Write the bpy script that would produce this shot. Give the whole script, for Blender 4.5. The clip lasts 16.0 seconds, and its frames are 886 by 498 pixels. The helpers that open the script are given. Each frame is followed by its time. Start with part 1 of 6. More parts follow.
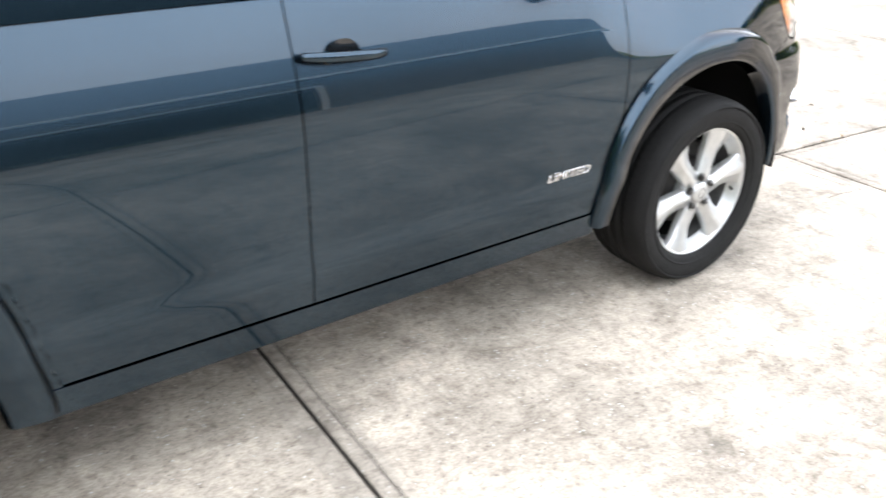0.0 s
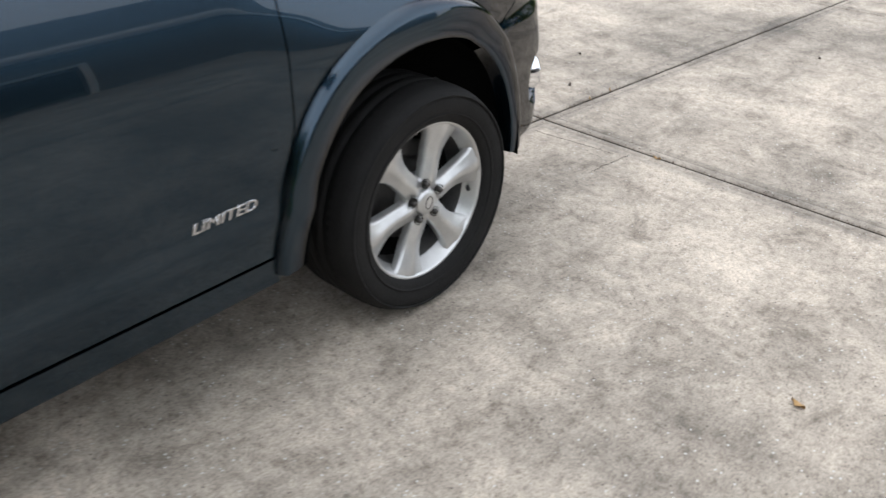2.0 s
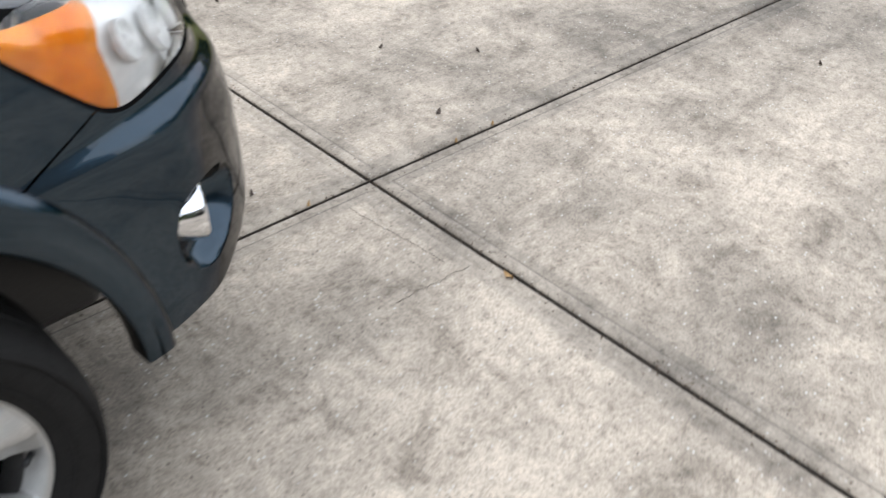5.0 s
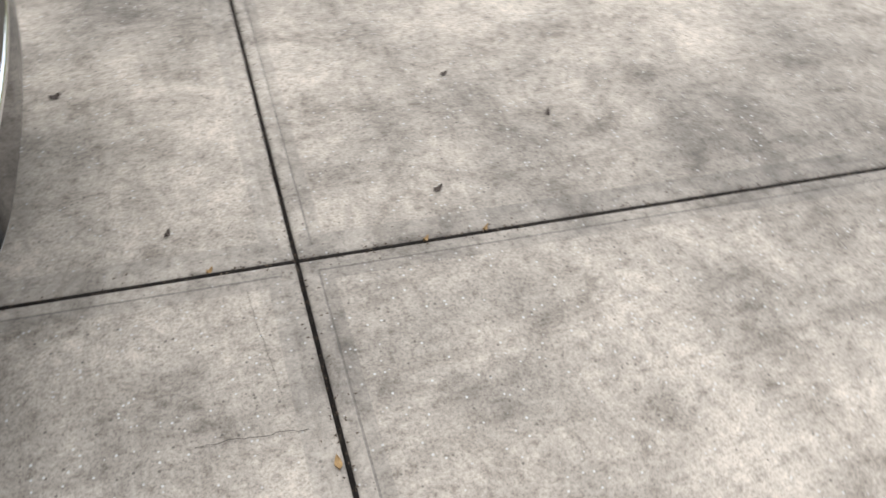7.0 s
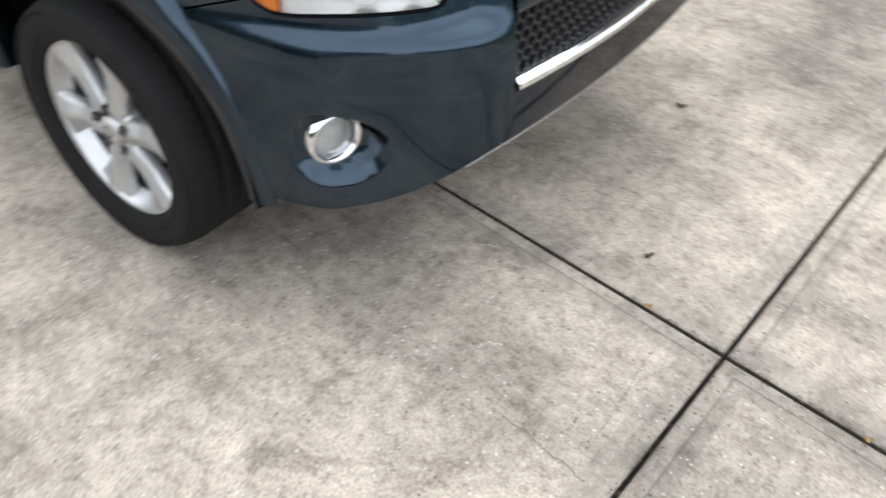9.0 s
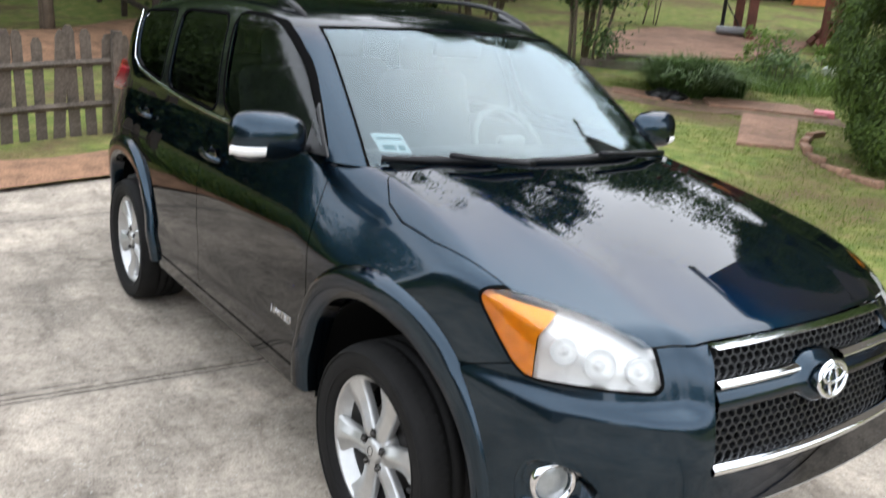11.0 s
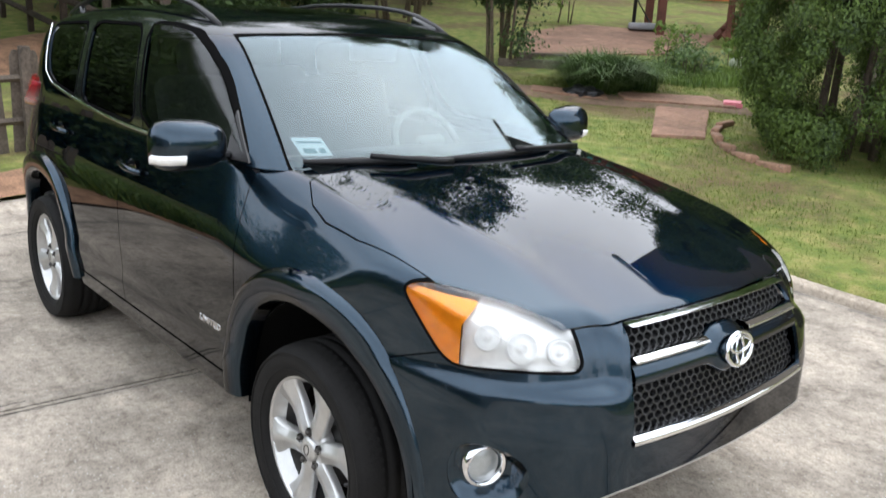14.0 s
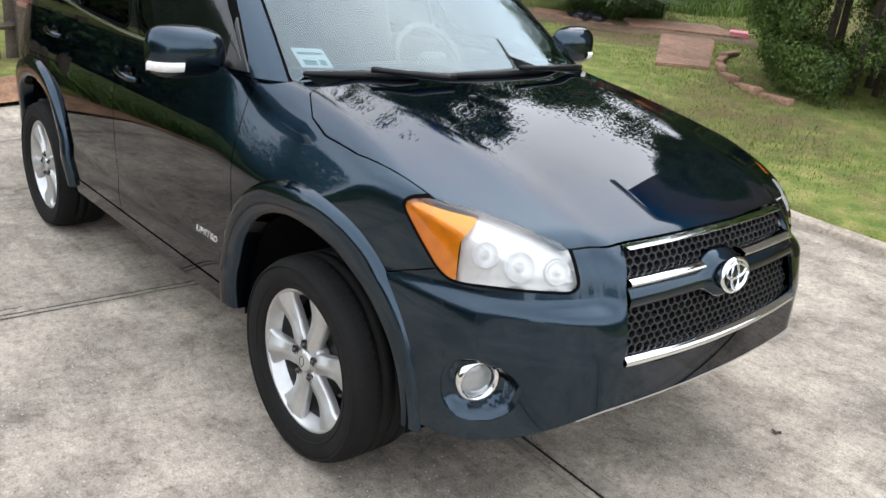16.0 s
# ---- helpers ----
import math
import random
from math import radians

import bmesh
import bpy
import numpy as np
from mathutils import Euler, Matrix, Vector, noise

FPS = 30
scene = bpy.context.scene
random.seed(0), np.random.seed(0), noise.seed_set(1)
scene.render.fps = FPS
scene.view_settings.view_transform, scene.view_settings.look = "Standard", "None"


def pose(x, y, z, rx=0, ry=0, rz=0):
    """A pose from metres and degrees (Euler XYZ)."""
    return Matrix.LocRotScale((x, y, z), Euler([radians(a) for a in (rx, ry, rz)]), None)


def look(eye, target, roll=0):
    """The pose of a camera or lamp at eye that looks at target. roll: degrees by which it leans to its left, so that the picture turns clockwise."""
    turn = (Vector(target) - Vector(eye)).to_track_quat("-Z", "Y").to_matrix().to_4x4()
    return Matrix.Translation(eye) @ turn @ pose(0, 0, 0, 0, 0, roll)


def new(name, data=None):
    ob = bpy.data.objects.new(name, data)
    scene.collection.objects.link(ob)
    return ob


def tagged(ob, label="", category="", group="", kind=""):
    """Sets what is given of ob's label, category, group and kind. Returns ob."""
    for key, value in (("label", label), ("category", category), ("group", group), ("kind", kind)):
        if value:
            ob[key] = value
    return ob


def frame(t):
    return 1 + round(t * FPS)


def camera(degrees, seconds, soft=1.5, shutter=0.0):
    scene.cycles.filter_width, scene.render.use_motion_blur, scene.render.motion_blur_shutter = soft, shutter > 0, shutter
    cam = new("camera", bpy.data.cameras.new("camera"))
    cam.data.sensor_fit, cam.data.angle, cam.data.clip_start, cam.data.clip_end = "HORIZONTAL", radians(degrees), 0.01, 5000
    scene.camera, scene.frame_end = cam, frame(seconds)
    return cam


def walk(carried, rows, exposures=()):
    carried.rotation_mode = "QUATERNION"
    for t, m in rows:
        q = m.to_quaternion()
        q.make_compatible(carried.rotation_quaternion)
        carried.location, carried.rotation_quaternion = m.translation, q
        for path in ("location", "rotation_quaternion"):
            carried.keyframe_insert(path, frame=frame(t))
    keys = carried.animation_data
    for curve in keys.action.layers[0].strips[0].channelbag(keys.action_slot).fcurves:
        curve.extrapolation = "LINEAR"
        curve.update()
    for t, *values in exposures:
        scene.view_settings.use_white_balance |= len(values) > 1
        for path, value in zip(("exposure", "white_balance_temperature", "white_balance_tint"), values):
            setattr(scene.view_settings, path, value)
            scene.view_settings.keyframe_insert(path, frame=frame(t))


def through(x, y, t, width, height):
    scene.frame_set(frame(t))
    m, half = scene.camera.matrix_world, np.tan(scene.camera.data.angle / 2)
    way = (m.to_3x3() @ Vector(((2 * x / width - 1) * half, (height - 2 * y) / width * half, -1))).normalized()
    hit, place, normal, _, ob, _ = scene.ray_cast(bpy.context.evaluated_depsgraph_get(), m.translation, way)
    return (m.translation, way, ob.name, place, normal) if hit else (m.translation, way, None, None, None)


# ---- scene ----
cam = camera(56, 16.0, shutter=0.5)
PATH = [
    (0, (-2.367, -2.568, 1.495), (-1.319, -1.122, 0.593), 0.5),
    (0.5, (-2.199, -2.545, 1.483), (-1.046, -1.198, 0.559), 0.6),
    (1, (-2.03, -2.464, 1.471), (-0.795, -1.217, 0.512), 0.6),
    (1.5, (-1.835, -2.359, 1.464), (-0.536, -1.192, 0.489), -0.5),
    (2, (-1.577, -2.309, 1.457), (-0.285, -1.182, 0.428), 0.7),
    (2.5, (-1.307, -2.288, 1.462), (-0.043, -1.18, 0.378), 1.9),
    (3, (-1.043, -2.177, 1.464), (0.22, -1.08, 0.367), 1.4),
    (3.5, (-0.826, -2.083, 1.452), (0.4, -0.959, 0.341), 0.9),
    (4, (-0.497, -2.067, 1.453), (0.682, -0.932, 0.304), 0.2),
    (4.5, (-0.238, -2.063, 1.435), (0.909, -0.935, 0.246), -0.2),
    (5, (0.071, -1.979, 1.451), (1.174, -0.866, 0.208), -0.2),
    (7.5, (1.363, -1.803, 1.631), (1.607, -0.451, 0.177), 3.4),
    (8, (1.412, -1.82, 1.548), (1.316, -0.382, 0.162), 3.0),
    (8.5, (1.577, -1.73, 1.516), (1.068, -0.372, 0.139), 1.0),
    (9, (1.686, -1.732, 1.551), (0.801, -0.566, 0.188), 1.3),
    (9.5, (1.874, -1.78, 1.548), (0.691, -0.828, 0.246), -0.2),
    (10, (1.902, -1.982, 1.591), (0.507, -1.014, 0.534), 2.1),
    (10.2, (1.913, -2.04, 1.605), (0.452, -1.031, 0.685), 3.0),
    (12.5, (2.047, -2.155, 1.7), (0.535, -0.88, 1.4), 2.3),
    (13, (2.042, -2.157, 1.686), (0.556, -0.859, 1.356), 2.4),
    (13.5, (2.041, -2.15, 1.67), (0.562, -0.866, 1.264), 2.5),
    (14, (2.047, -2.151, 1.65), (0.593, -0.877, 1.137), 2.7),
    (14.5, (2.048, -2.158, 1.64), (0.621, -0.889, 1.044), 3.1),
    (15, (2.048, -2.155, 1.631), (0.634, -0.89, 0.995), 3.7),
    (15.5, (2.045, -2.16, 1.632), (0.639, -0.899, 0.977), 4.2),
    (16, (2.039, -2.16, 1.624), (0.642, -0.903, 0.942), 4.8),
]
walk(cam, [(t, look(eye, target, roll)) for t, eye, target, roll in PATH],
     [(0, 0.92), (0.5, 0.55), (1, 0.08), (1.5, -0.22), (2, -0.39), (2.5, -0.02), (3, -0.12), (3.5, -0.08), (4.5, -0.28), (5, -0.39), (7.5, -0.52), (8, -0.32), (9, -0.12), (9.5, -0.03), (10, -0.14), (12.5, 0.08), (13.5, 0.03), (14.5, -0.10), (16, -0.12)])

# ---------- sky and sun: bright overcast ----------
world = bpy.data.worlds.new("overcast_sky")
scene.world = world
world.use_nodes = True
wn, wl = world.node_tree.nodes, world.node_tree.links
bg = wn["Background"]
sky = wn.new("ShaderNodeTexSky")
sky.sky_type = "NISHITA"
sky.sun_disc = False
sky.sun_elevation = radians(55)
sky.sun_rotation = radians(-21)
sky.air_density, sky.dust_density, sky.ozone_density = 1.0, 6.0, 1.0
# a cloud deck whitens the clear sky
cloud = wn.new("ShaderNodeTexNoise")
cloud.inputs["Scale"].default_value = 2.2
cloud.inputs["Detail"].default_value = 5.0
ramp = wn.new("ShaderNodeMapRange")
ramp.inputs["From Min"].default_value, ramp.inputs["From Max"].default_value = 0.3, 0.75
ramp.inputs["To Min"].default_value, ramp.inputs["To Max"].default_value = 7.5, 11.0
white = wn.new("ShaderNodeMix")
white.data_type = "RGBA"
white.inputs["Factor"].default_value = 0.82
tone = wn.new("ShaderNodeVectorMath")
tone.operation = "SCALE"
tone.inputs[0].default_value = (0.925, 0.985, 1.085)
wl.new(cloud.outputs["Fac"], ramp.inputs["Value"])
geo = wn.new("ShaderNodeTexCoord")
up = wn.new("ShaderNodeSeparateXYZ")
zen = wn.new("ShaderNodeMapRange")
zen.inputs["From Min"].default_value, zen.inputs["From Max"].default_value = 0.0, 1.0
zen.inputs["To Min"].default_value, zen.inputs["To Max"].default_value = 2.3, 1.85
deck = wn.new("ShaderNodeMath")
deck.operation = "MULTIPLY"
wl.new(geo.outputs["Generated"], up.inputs[0])
wl.new(up.outputs["Z"], zen.inputs["Value"])
wl.new(ramp.outputs["Result"], deck.inputs[0])
wl.new(zen.outputs["Result"], deck.inputs[1])
# thin cloud glows widely round the hidden sun
toward = wn.new("ShaderNodeVectorMath")
toward.operation = "DOT_PRODUCT"
toward.inputs[1].default_value = Vector((-0.32, 0.58, 0.75)).normalized()
near = wn.new("ShaderNodeMath")
near.operation, near.use_clamp = "MAXIMUM", True
near.inputs[1].default_value = 0.0
lobe = wn.new("ShaderNodeMath")
lobe.operation = "POWER"
lobe.inputs[1].default_value = 5.0
glow = wn.new("ShaderNodeMath")
glow.operation = "MULTIPLY_ADD"
glow.inputs[1].default_value, glow.inputs[2].default_value = 0.7, 1.0
veil = wn.new("ShaderNodeMath")
veil.operation = "MULTIPLY"
wl.new(geo.outputs["Generated"], toward.inputs[0])
wl.new(toward.outputs["Value"], near.inputs[0])
wl.new(near.outputs[0], lobe.inputs[0])
wl.new(lobe.outputs[0], glow.inputs[0])
wl.new(glow.outputs[0], veil.inputs[0])
wl.new(deck.outputs[0], veil.inputs[1])
wl.new(veil.outputs[0], tone.inputs["Scale"])
wl.new(sky.outputs["Color"], white.inputs["A"])
wl.new(tone.outputs["Vector"], white.inputs["B"])
wl.new(white.outputs["Result"], bg.inputs["Color"])
bg.inputs["Strength"].default_value = 0.15
sun = new("sun", bpy.data.lights.new("sun", "SUN"))
sun.data.energy, sun.data.angle, sun.data.color = 0.5, radians(110), (1.0, 0.97, 0.93)
sun.matrix_world = look((-3.4, 7.0, 11.6), (0, 0, 0))

# ---------- materials ----------
def mat(name, color, rough=0.5, metal=0.0, coat=0.0, scale=8.0, vary=0.12, bump=0.0, bump_scale=60.0, **extra):
    """A procedural surface: base colour, slow and fine variation, fine relief."""
    m = bpy.data.materials.new(name)
    m.use_nodes = True
    n, l = m.node_tree.nodes, m.node_tree.links
    b = n["Principled BSDF"]
    b.inputs["Roughness"].default_value, b.inputs["Metallic"].default_value = rough, metal
    b.inputs["Coat Weight"].default_value, b.inputs["Coat Roughness"].default_value = coat, 0.02
    for key, value in extra.items():
        b.inputs[key.replace("_", " ")].default_value = value
    co = n.new("ShaderNodeTexCoord")
    if vary:
        big, fine = n.new("ShaderNodeTexNoise"), n.new("ShaderNodeTexNoise")
        big.inputs["Scale"].default_value, fine.inputs["Scale"].default_value = scale, scale * 11
        big.inputs["Detail"].default_value = fine.inputs["Detail"].default_value = 4
        mix = n.new("ShaderNodeMath")
        mix.operation = "ADD"
        hsv = n.new("ShaderNodeHueSaturation")
        rng = n.new("ShaderNodeMapRange")
        rng.inputs["From Min"].default_value, rng.inputs["From Max"].default_value = 0.6, 1.4
        rng.inputs["To Min"].default_value, rng.inputs["To Max"].default_value = 1 - 2 * vary, 1 + 2 * vary
        hsv.inputs["Color"].default_value = (*color, 1)
        for t in (big, fine):
            l.new(co.outputs["Object"], t.inputs["Vector"])
        l.new(big.outputs["Fac"], mix.inputs[0])
        l.new(fine.outputs["Fac"], mix.inputs[1])
        l.new(mix.outputs[0], rng.inputs["Value"])
        l.new(rng.outputs["Result"], hsv.inputs["Value"])
        l.new(hsv.outputs["Color"], b.inputs["Base Color"])
    else:
        b.inputs["Base Color"].default_value = (*color, 1)
    if bump:
        t, bp = n.new("ShaderNodeTexNoise"), n.new("ShaderNodeBump")
        t.inputs["Scale"].default_value, t.inputs["Detail"].default_value = bump_scale, 6
        bp.inputs["Strength"].default_value, bp.inputs["Distance"].default_value = min(1, bump * 2), 0.004
        l.new(co.outputs["Object"], t.inputs["Vector"])
        l.new(t.outputs["Fac"], bp.inputs["Height"])
        l.new(bp.outputs["Normal"], b.inputs["Normal"])
    return m


def glass(name, color, rough=0.0, ior=1.5, sheen=(0.85, 0.85, 0.85)):
    m = bpy.data.materials.new(name)
    m.use_nodes = True
    n, l = m.node_tree.nodes, m.node_tree.links
    n.remove(n["Principled BSDF"])
    tr, gl, mx, fr = (n.new("ShaderNode" + k) for k in ("BsdfTransparent", "BsdfGlossy", "MixShader", "Fresnel"))
    tr.inputs["Color"].default_value = (*color, 1)
    gl.inputs["Roughness"].default_value = rough
    gl.inputs["Color"].default_value = (*sheen, 1)
    fr.inputs["IOR"].default_value = ior
    l.new(fr.outputs[0], mx.inputs[0])
    l.new(tr.outputs[0], mx.inputs[1])
    l.new(gl.outputs[0], mx.inputs[2])
    l.new(mx.outputs[0], n["Material Output"].inputs["Surface"])
    return m


PAINT = mat("dark_teal_metallic_paint", (0.0205, 0.0395, 0.0585), 0.27, 1.0, 1.0, 300, 0.10, Coat_IOR=1.40, Specular_Tint=(0.03, 0.06, 0.09, 1))
SEAM = mat("black_seam_rubber", (0.006, 0.006, 0.006), 0.8, vary=0, Specular_IOR_Level=0.0)
BLACK = mat("black_plastic", (0.012, 0.012, 0.013), 0.45, bump=0.15, bump_scale=300)
LINER = mat("black_wheel_liner", (0.004, 0.004, 0.004), 0.9, vary=0.2, Specular_IOR_Level=0.1)
RAIL = mat("black_rail_paint", (0.005, 0.005, 0.006), 0.3, vary=0.1, Specular_IOR_Level=0.3)
GLOSSBLACK = mat("gloss_black_trim", (0.008, 0.009, 0.01), 0.12, coat=0.6)
CHROME = mat("chrome", (0.82, 0.83, 0.85), 0.06, 1.0, vary=0.02)
ALLOY = mat("silver_painted_alloy", (0.56, 0.56, 0.55), 0.34, 0.7, 0.3, 25, 0.06)
TYRE = mat("tyre_rubber", (0.010, 0.0096, 0.0092), 0.8, vary=0.2, scale=12, bump=0.2, bump_scale=120, Specular_IOR_Level=0.22)
STEEL = mat("worn_brake_steel", (0.075, 0.07, 0.065), 0.45, 0.8, vary=0.2)
GLASS = glass("clear_windscreen", (0.70, 0.82, 0.82), ior=2.0, sheen=(0.66, 0.79, 0.84))
TINT = glass("privacy_glass", (0.06, 0.07, 0.07))
SIDEGLASS = glass("side_glass", (0.26, 0.31, 0.30))
LENS = glass("clear_lamp_lens", (0.97, 0.97, 0.96), 0.02, 1.62, (0.95, 0.95, 0.95))
AMBER = mat("amber_reflector", (1.0, 0.33, 0.010), 0.24, 0.5, 0.5, 45, 0.16, bump=0.45, bump_scale=26)
REFLECTOR = mat("lamp_reflector", (0.97, 0.97, 0.96), 0.25, 0.12, vary=0.06, bump=0.35, bump_scale=26)
FOGLENS = mat("pale_fluted_fog_glass", (0.36, 0.375, 0.37), 0.12, 0.2, 1.0, 40, 0.10, bump=0.15, bump_scale=90)
# darker alloy colour that carries the shade inside the wheel
SHADEALLOY = mat("shade_darkened_alloy", (0.10, 0.097, 0.094), 0.5, 0.4, 0.0, 25, 0.2)
# brake iron, its colour darkened for the shade behind the spokes
IRON = mat("shade_darkened_iron", (0.045, 0.042, 0.040), 0.5, 0.5, 0.0, 30, 0.25)
RED = mat("red_lamp", (0.34, 0.006, 0.012), 0.2, 0.0, 0.2, 40, 0.15, Specular_IOR_Level=0.4)
MIRROR = mat("mirror_glass", (0.75, 0.77, 0.78), 0.02, 1.0, vary=0)
SEATGREY = mat("grey_leather", (0.30, 0.30, 0.28), 0.55, bump=0.2, bump_scale=90)
DASHGREY = mat("grey_dashboard", (0.22, 0.22, 0.21), 0.7, bump=0.2, bump_scale=200)
STICKER = mat("white_sticker", (0.78, 0.82, 0.82), 0.5, vary=0.03)
STICKERINK = mat("teal_ink", (0.15, 0.30, 0.32), 0.5, vary=0.05)

# ---------- concrete, lawn and soil ----------
def ramp_node(n, l, src, stops):
    r = n.new("ShaderNodeValToRGB")
    el = r.color_ramp.elements
    while len(el) < len(stops):
        el.new(0.5)
    for e, (p, c) in zip(el, stops):
        e.position, e.color = p, (*c, 1)
    l.new(src, r.inputs["Fac"])
    return r.outputs["Color"]


def tex(n, l, co, scale, detail=4.0, kind="Noise", rough=0.55):
    t = n.new("ShaderNodeTex" + kind)
    t.inputs["Scale"].default_value = scale
    if kind == "Noise":
        t.inputs["Detail"].default_value, t.inputs["Roughness"].default_value = detail, rough
    l.new(co, t.inputs["Vector"])
    return t


def mixed(n, l, kind, fac, a, b):
    m = n.new("ShaderNodeMix")
    m.data_type, m.blend_type = "RGBA", kind
    for key, v in (("Factor", fac), ("A", a), ("B", b)):
        sock = m.inputs[key] if key == "Factor" else [s for s in m.inputs if s.name == key and s.type == "RGBA"][0]
        if hasattr(v, "is_linked"):
            l.new(v, sock)
        else:
            sock.default_value = v if key == "Factor" else (*v, 1)
    return [s for s in m.outputs if s.type == "RGBA"][0]


def concrete(name, light, dark, grain, bump):
    """Weathered slab: mottled cement, cloudy stains, broom streaks, fine sand, pale chips and dark pits."""
    m = bpy.data.materials.new(name)
    m.use_nodes = True
    n, l = m.node_tree.nodes, m.node_tree.links
    b = n["Principled BSDF"]
    b.inputs["Roughness"].default_value = 0.88
    co = n.new("ShaderNodeNewGeometry").outputs["Position"]
    shift = n.new("ShaderNodeVectorMath")
    shift.operation = "ADD"
    shift.inputs[1].default_value = (5.3, 2.1, 0.0)
    l.new(co, shift.inputs[0])
    big = tex(n, l, shift.outputs["Vector"], 0.85, 7, rough=0.68)
    blotch = tex(n, l, co, 4.2, 9, rough=0.74)
    blotch.inputs["Distortion"].default_value = 0.5
    small = tex(n, l, co, 30.0, 5, rough=0.75)
    fine = tex(n, l, co, 115.0, 3, rough=0.75)
    chip = tex(n, l, co, 82.0, kind="Voronoi")
    pit = tex(n, l, co, 58.0, kind="Voronoi")
    base = ramp_node(n, l, big.outputs["Fac"], [(0.37, dark), (0.50, tuple(0.45 * a + 0.55 * c for a, c in zip(dark, light))), (0.61, light)])
    base = mixed(n, l, "MULTIPLY", 0.8, base, ramp_node(n, l, blotch.outputs["Fac"], [(0.34, (0.44, 0.425, 0.405)), (0.44, (0.84, 0.83, 0.815)), (0.54, (1.02, 1.015, 1.005)), (0.66, (1.26, 1.25, 1.23))]))
    base = mixed(n, l, "MULTIPLY", 0.75, base, ramp_node(n, l, small.outputs["Fac"], [(0.34, (0.50, 0.48, 0.455)), (0.46, (0.93, 0.925, 0.915)), (0.66, (1.22, 1.215, 1.20))]))
    for sx, sy, amount in ((10.0, 1.5, 0.40), (1.4, 11.0, 0.42)):
        stretch = n.new("ShaderNodeVectorMath")
        stretch.operation = "MULTIPLY"
        stretch.inputs[1].default_value = (sx, sy, 1.0)
        l.new(co, stretch.inputs[0])
        smear = tex(n, l, stretch.outputs["Vector"], 1.0, 6, rough=0.66)
        base = mixed(n, l, "MULTIPLY", amount, base, ramp_node(n, l, smear.outputs["Fac"], [(0.32, (0.5, 0.485, 0.46)), (0.44, (0.97, 0.965, 0.955)), (0.66, (1.07, 1.07, 1.06))]))
    base = mixed(n, l, "MULTIPLY", grain, base, ramp_node(n, l, fine.outputs["Fac"], [(0.30, (0.50, 0.48, 0.46)), (0.48, (0.97, 0.965, 0.955)), (0.68, (1.28, 1.27, 1.25))]))
    for cell, lo, hi, wide, tone in ((chip, 0.91, 0.93, 0.32, (0.60, 0.58, 0.54)), (pit, 0.90, 0.92, 0.24, (0.10, 0.085, 0.07))):
        sep = n.new("ShaderNodeSeparateColor")
        l.new(cell.outputs["Color"], sep.inputs["Color"])
        pick = n.new("ShaderNodeMapRange")
        pick.inputs["From Min"].default_value, pick.inputs["From Max"].default_value = lo, hi
        l.new(sep.outputs["Red"], pick.inputs["Value"])
        core = n.new("ShaderNodeMapRange")
        core.inputs["From Min"].default_value, core.inputs["From Max"].default_value = wide, wide * 0.7
        core.inputs["To Max"].default_value = grain
        l.new(cell.outputs["Distance"], core.inputs["Value"])
        both_on = n.new("ShaderNodeMath")
        both_on.operation = "MULTIPLY"
        l.new(pick.outputs["Result"], both_on.inputs[0])
        l.new(core.outputs["Result"], both_on.inputs[1])
        base = mixed(n, l, "MIX", both_on.outputs[0], base, tone)
    l.new(base, b.inputs["Base Color"])
    bp = n.new("ShaderNodeBump")
    bp.inputs["Strength"].default_value, bp.inputs["Distance"].default_value = bump, 0.003
    l.new(fine.outputs["Fac"], bp.inputs["Height"])
    l.new(bp.outputs["Normal"], b.inputs["Normal"])
    return m


CONC = concrete("exposed_aggregate_concrete", (0.50, 0.437, 0.369), (0.215, 0.189, 0.160), 0.8, 0.5)
TROWEL = concrete("trowelled_slab_margin", (0.44, 0.387, 0.328), (0.15, 0.133, 0.114), 0.5, 0.3)
TOOLED = concrete("tooled_groove", (0.27, 0.24, 0.205), (0.13, 0.115, 0.10), 0.5, 0.4)
JOINT = mat("dirty_joint", (0.04, 0.033, 0.026), 0.95, vary=0.3, scale=30, bump=0.4)
PINKCONC = concrete("reddish_old_paving", (0.37, 0.215, 0.145), (0.23, 0.135, 0.092), 0.5, 0.5)
GRIT = mat("brown_grit", (0.085, 0.06, 0.04), 0.9, vary=0.4, scale=60)
CURB = concrete("pale_curb", (0.56, 0.48, 0.40), (0.42, 0.355, 0.29), 0.5, 0.4)


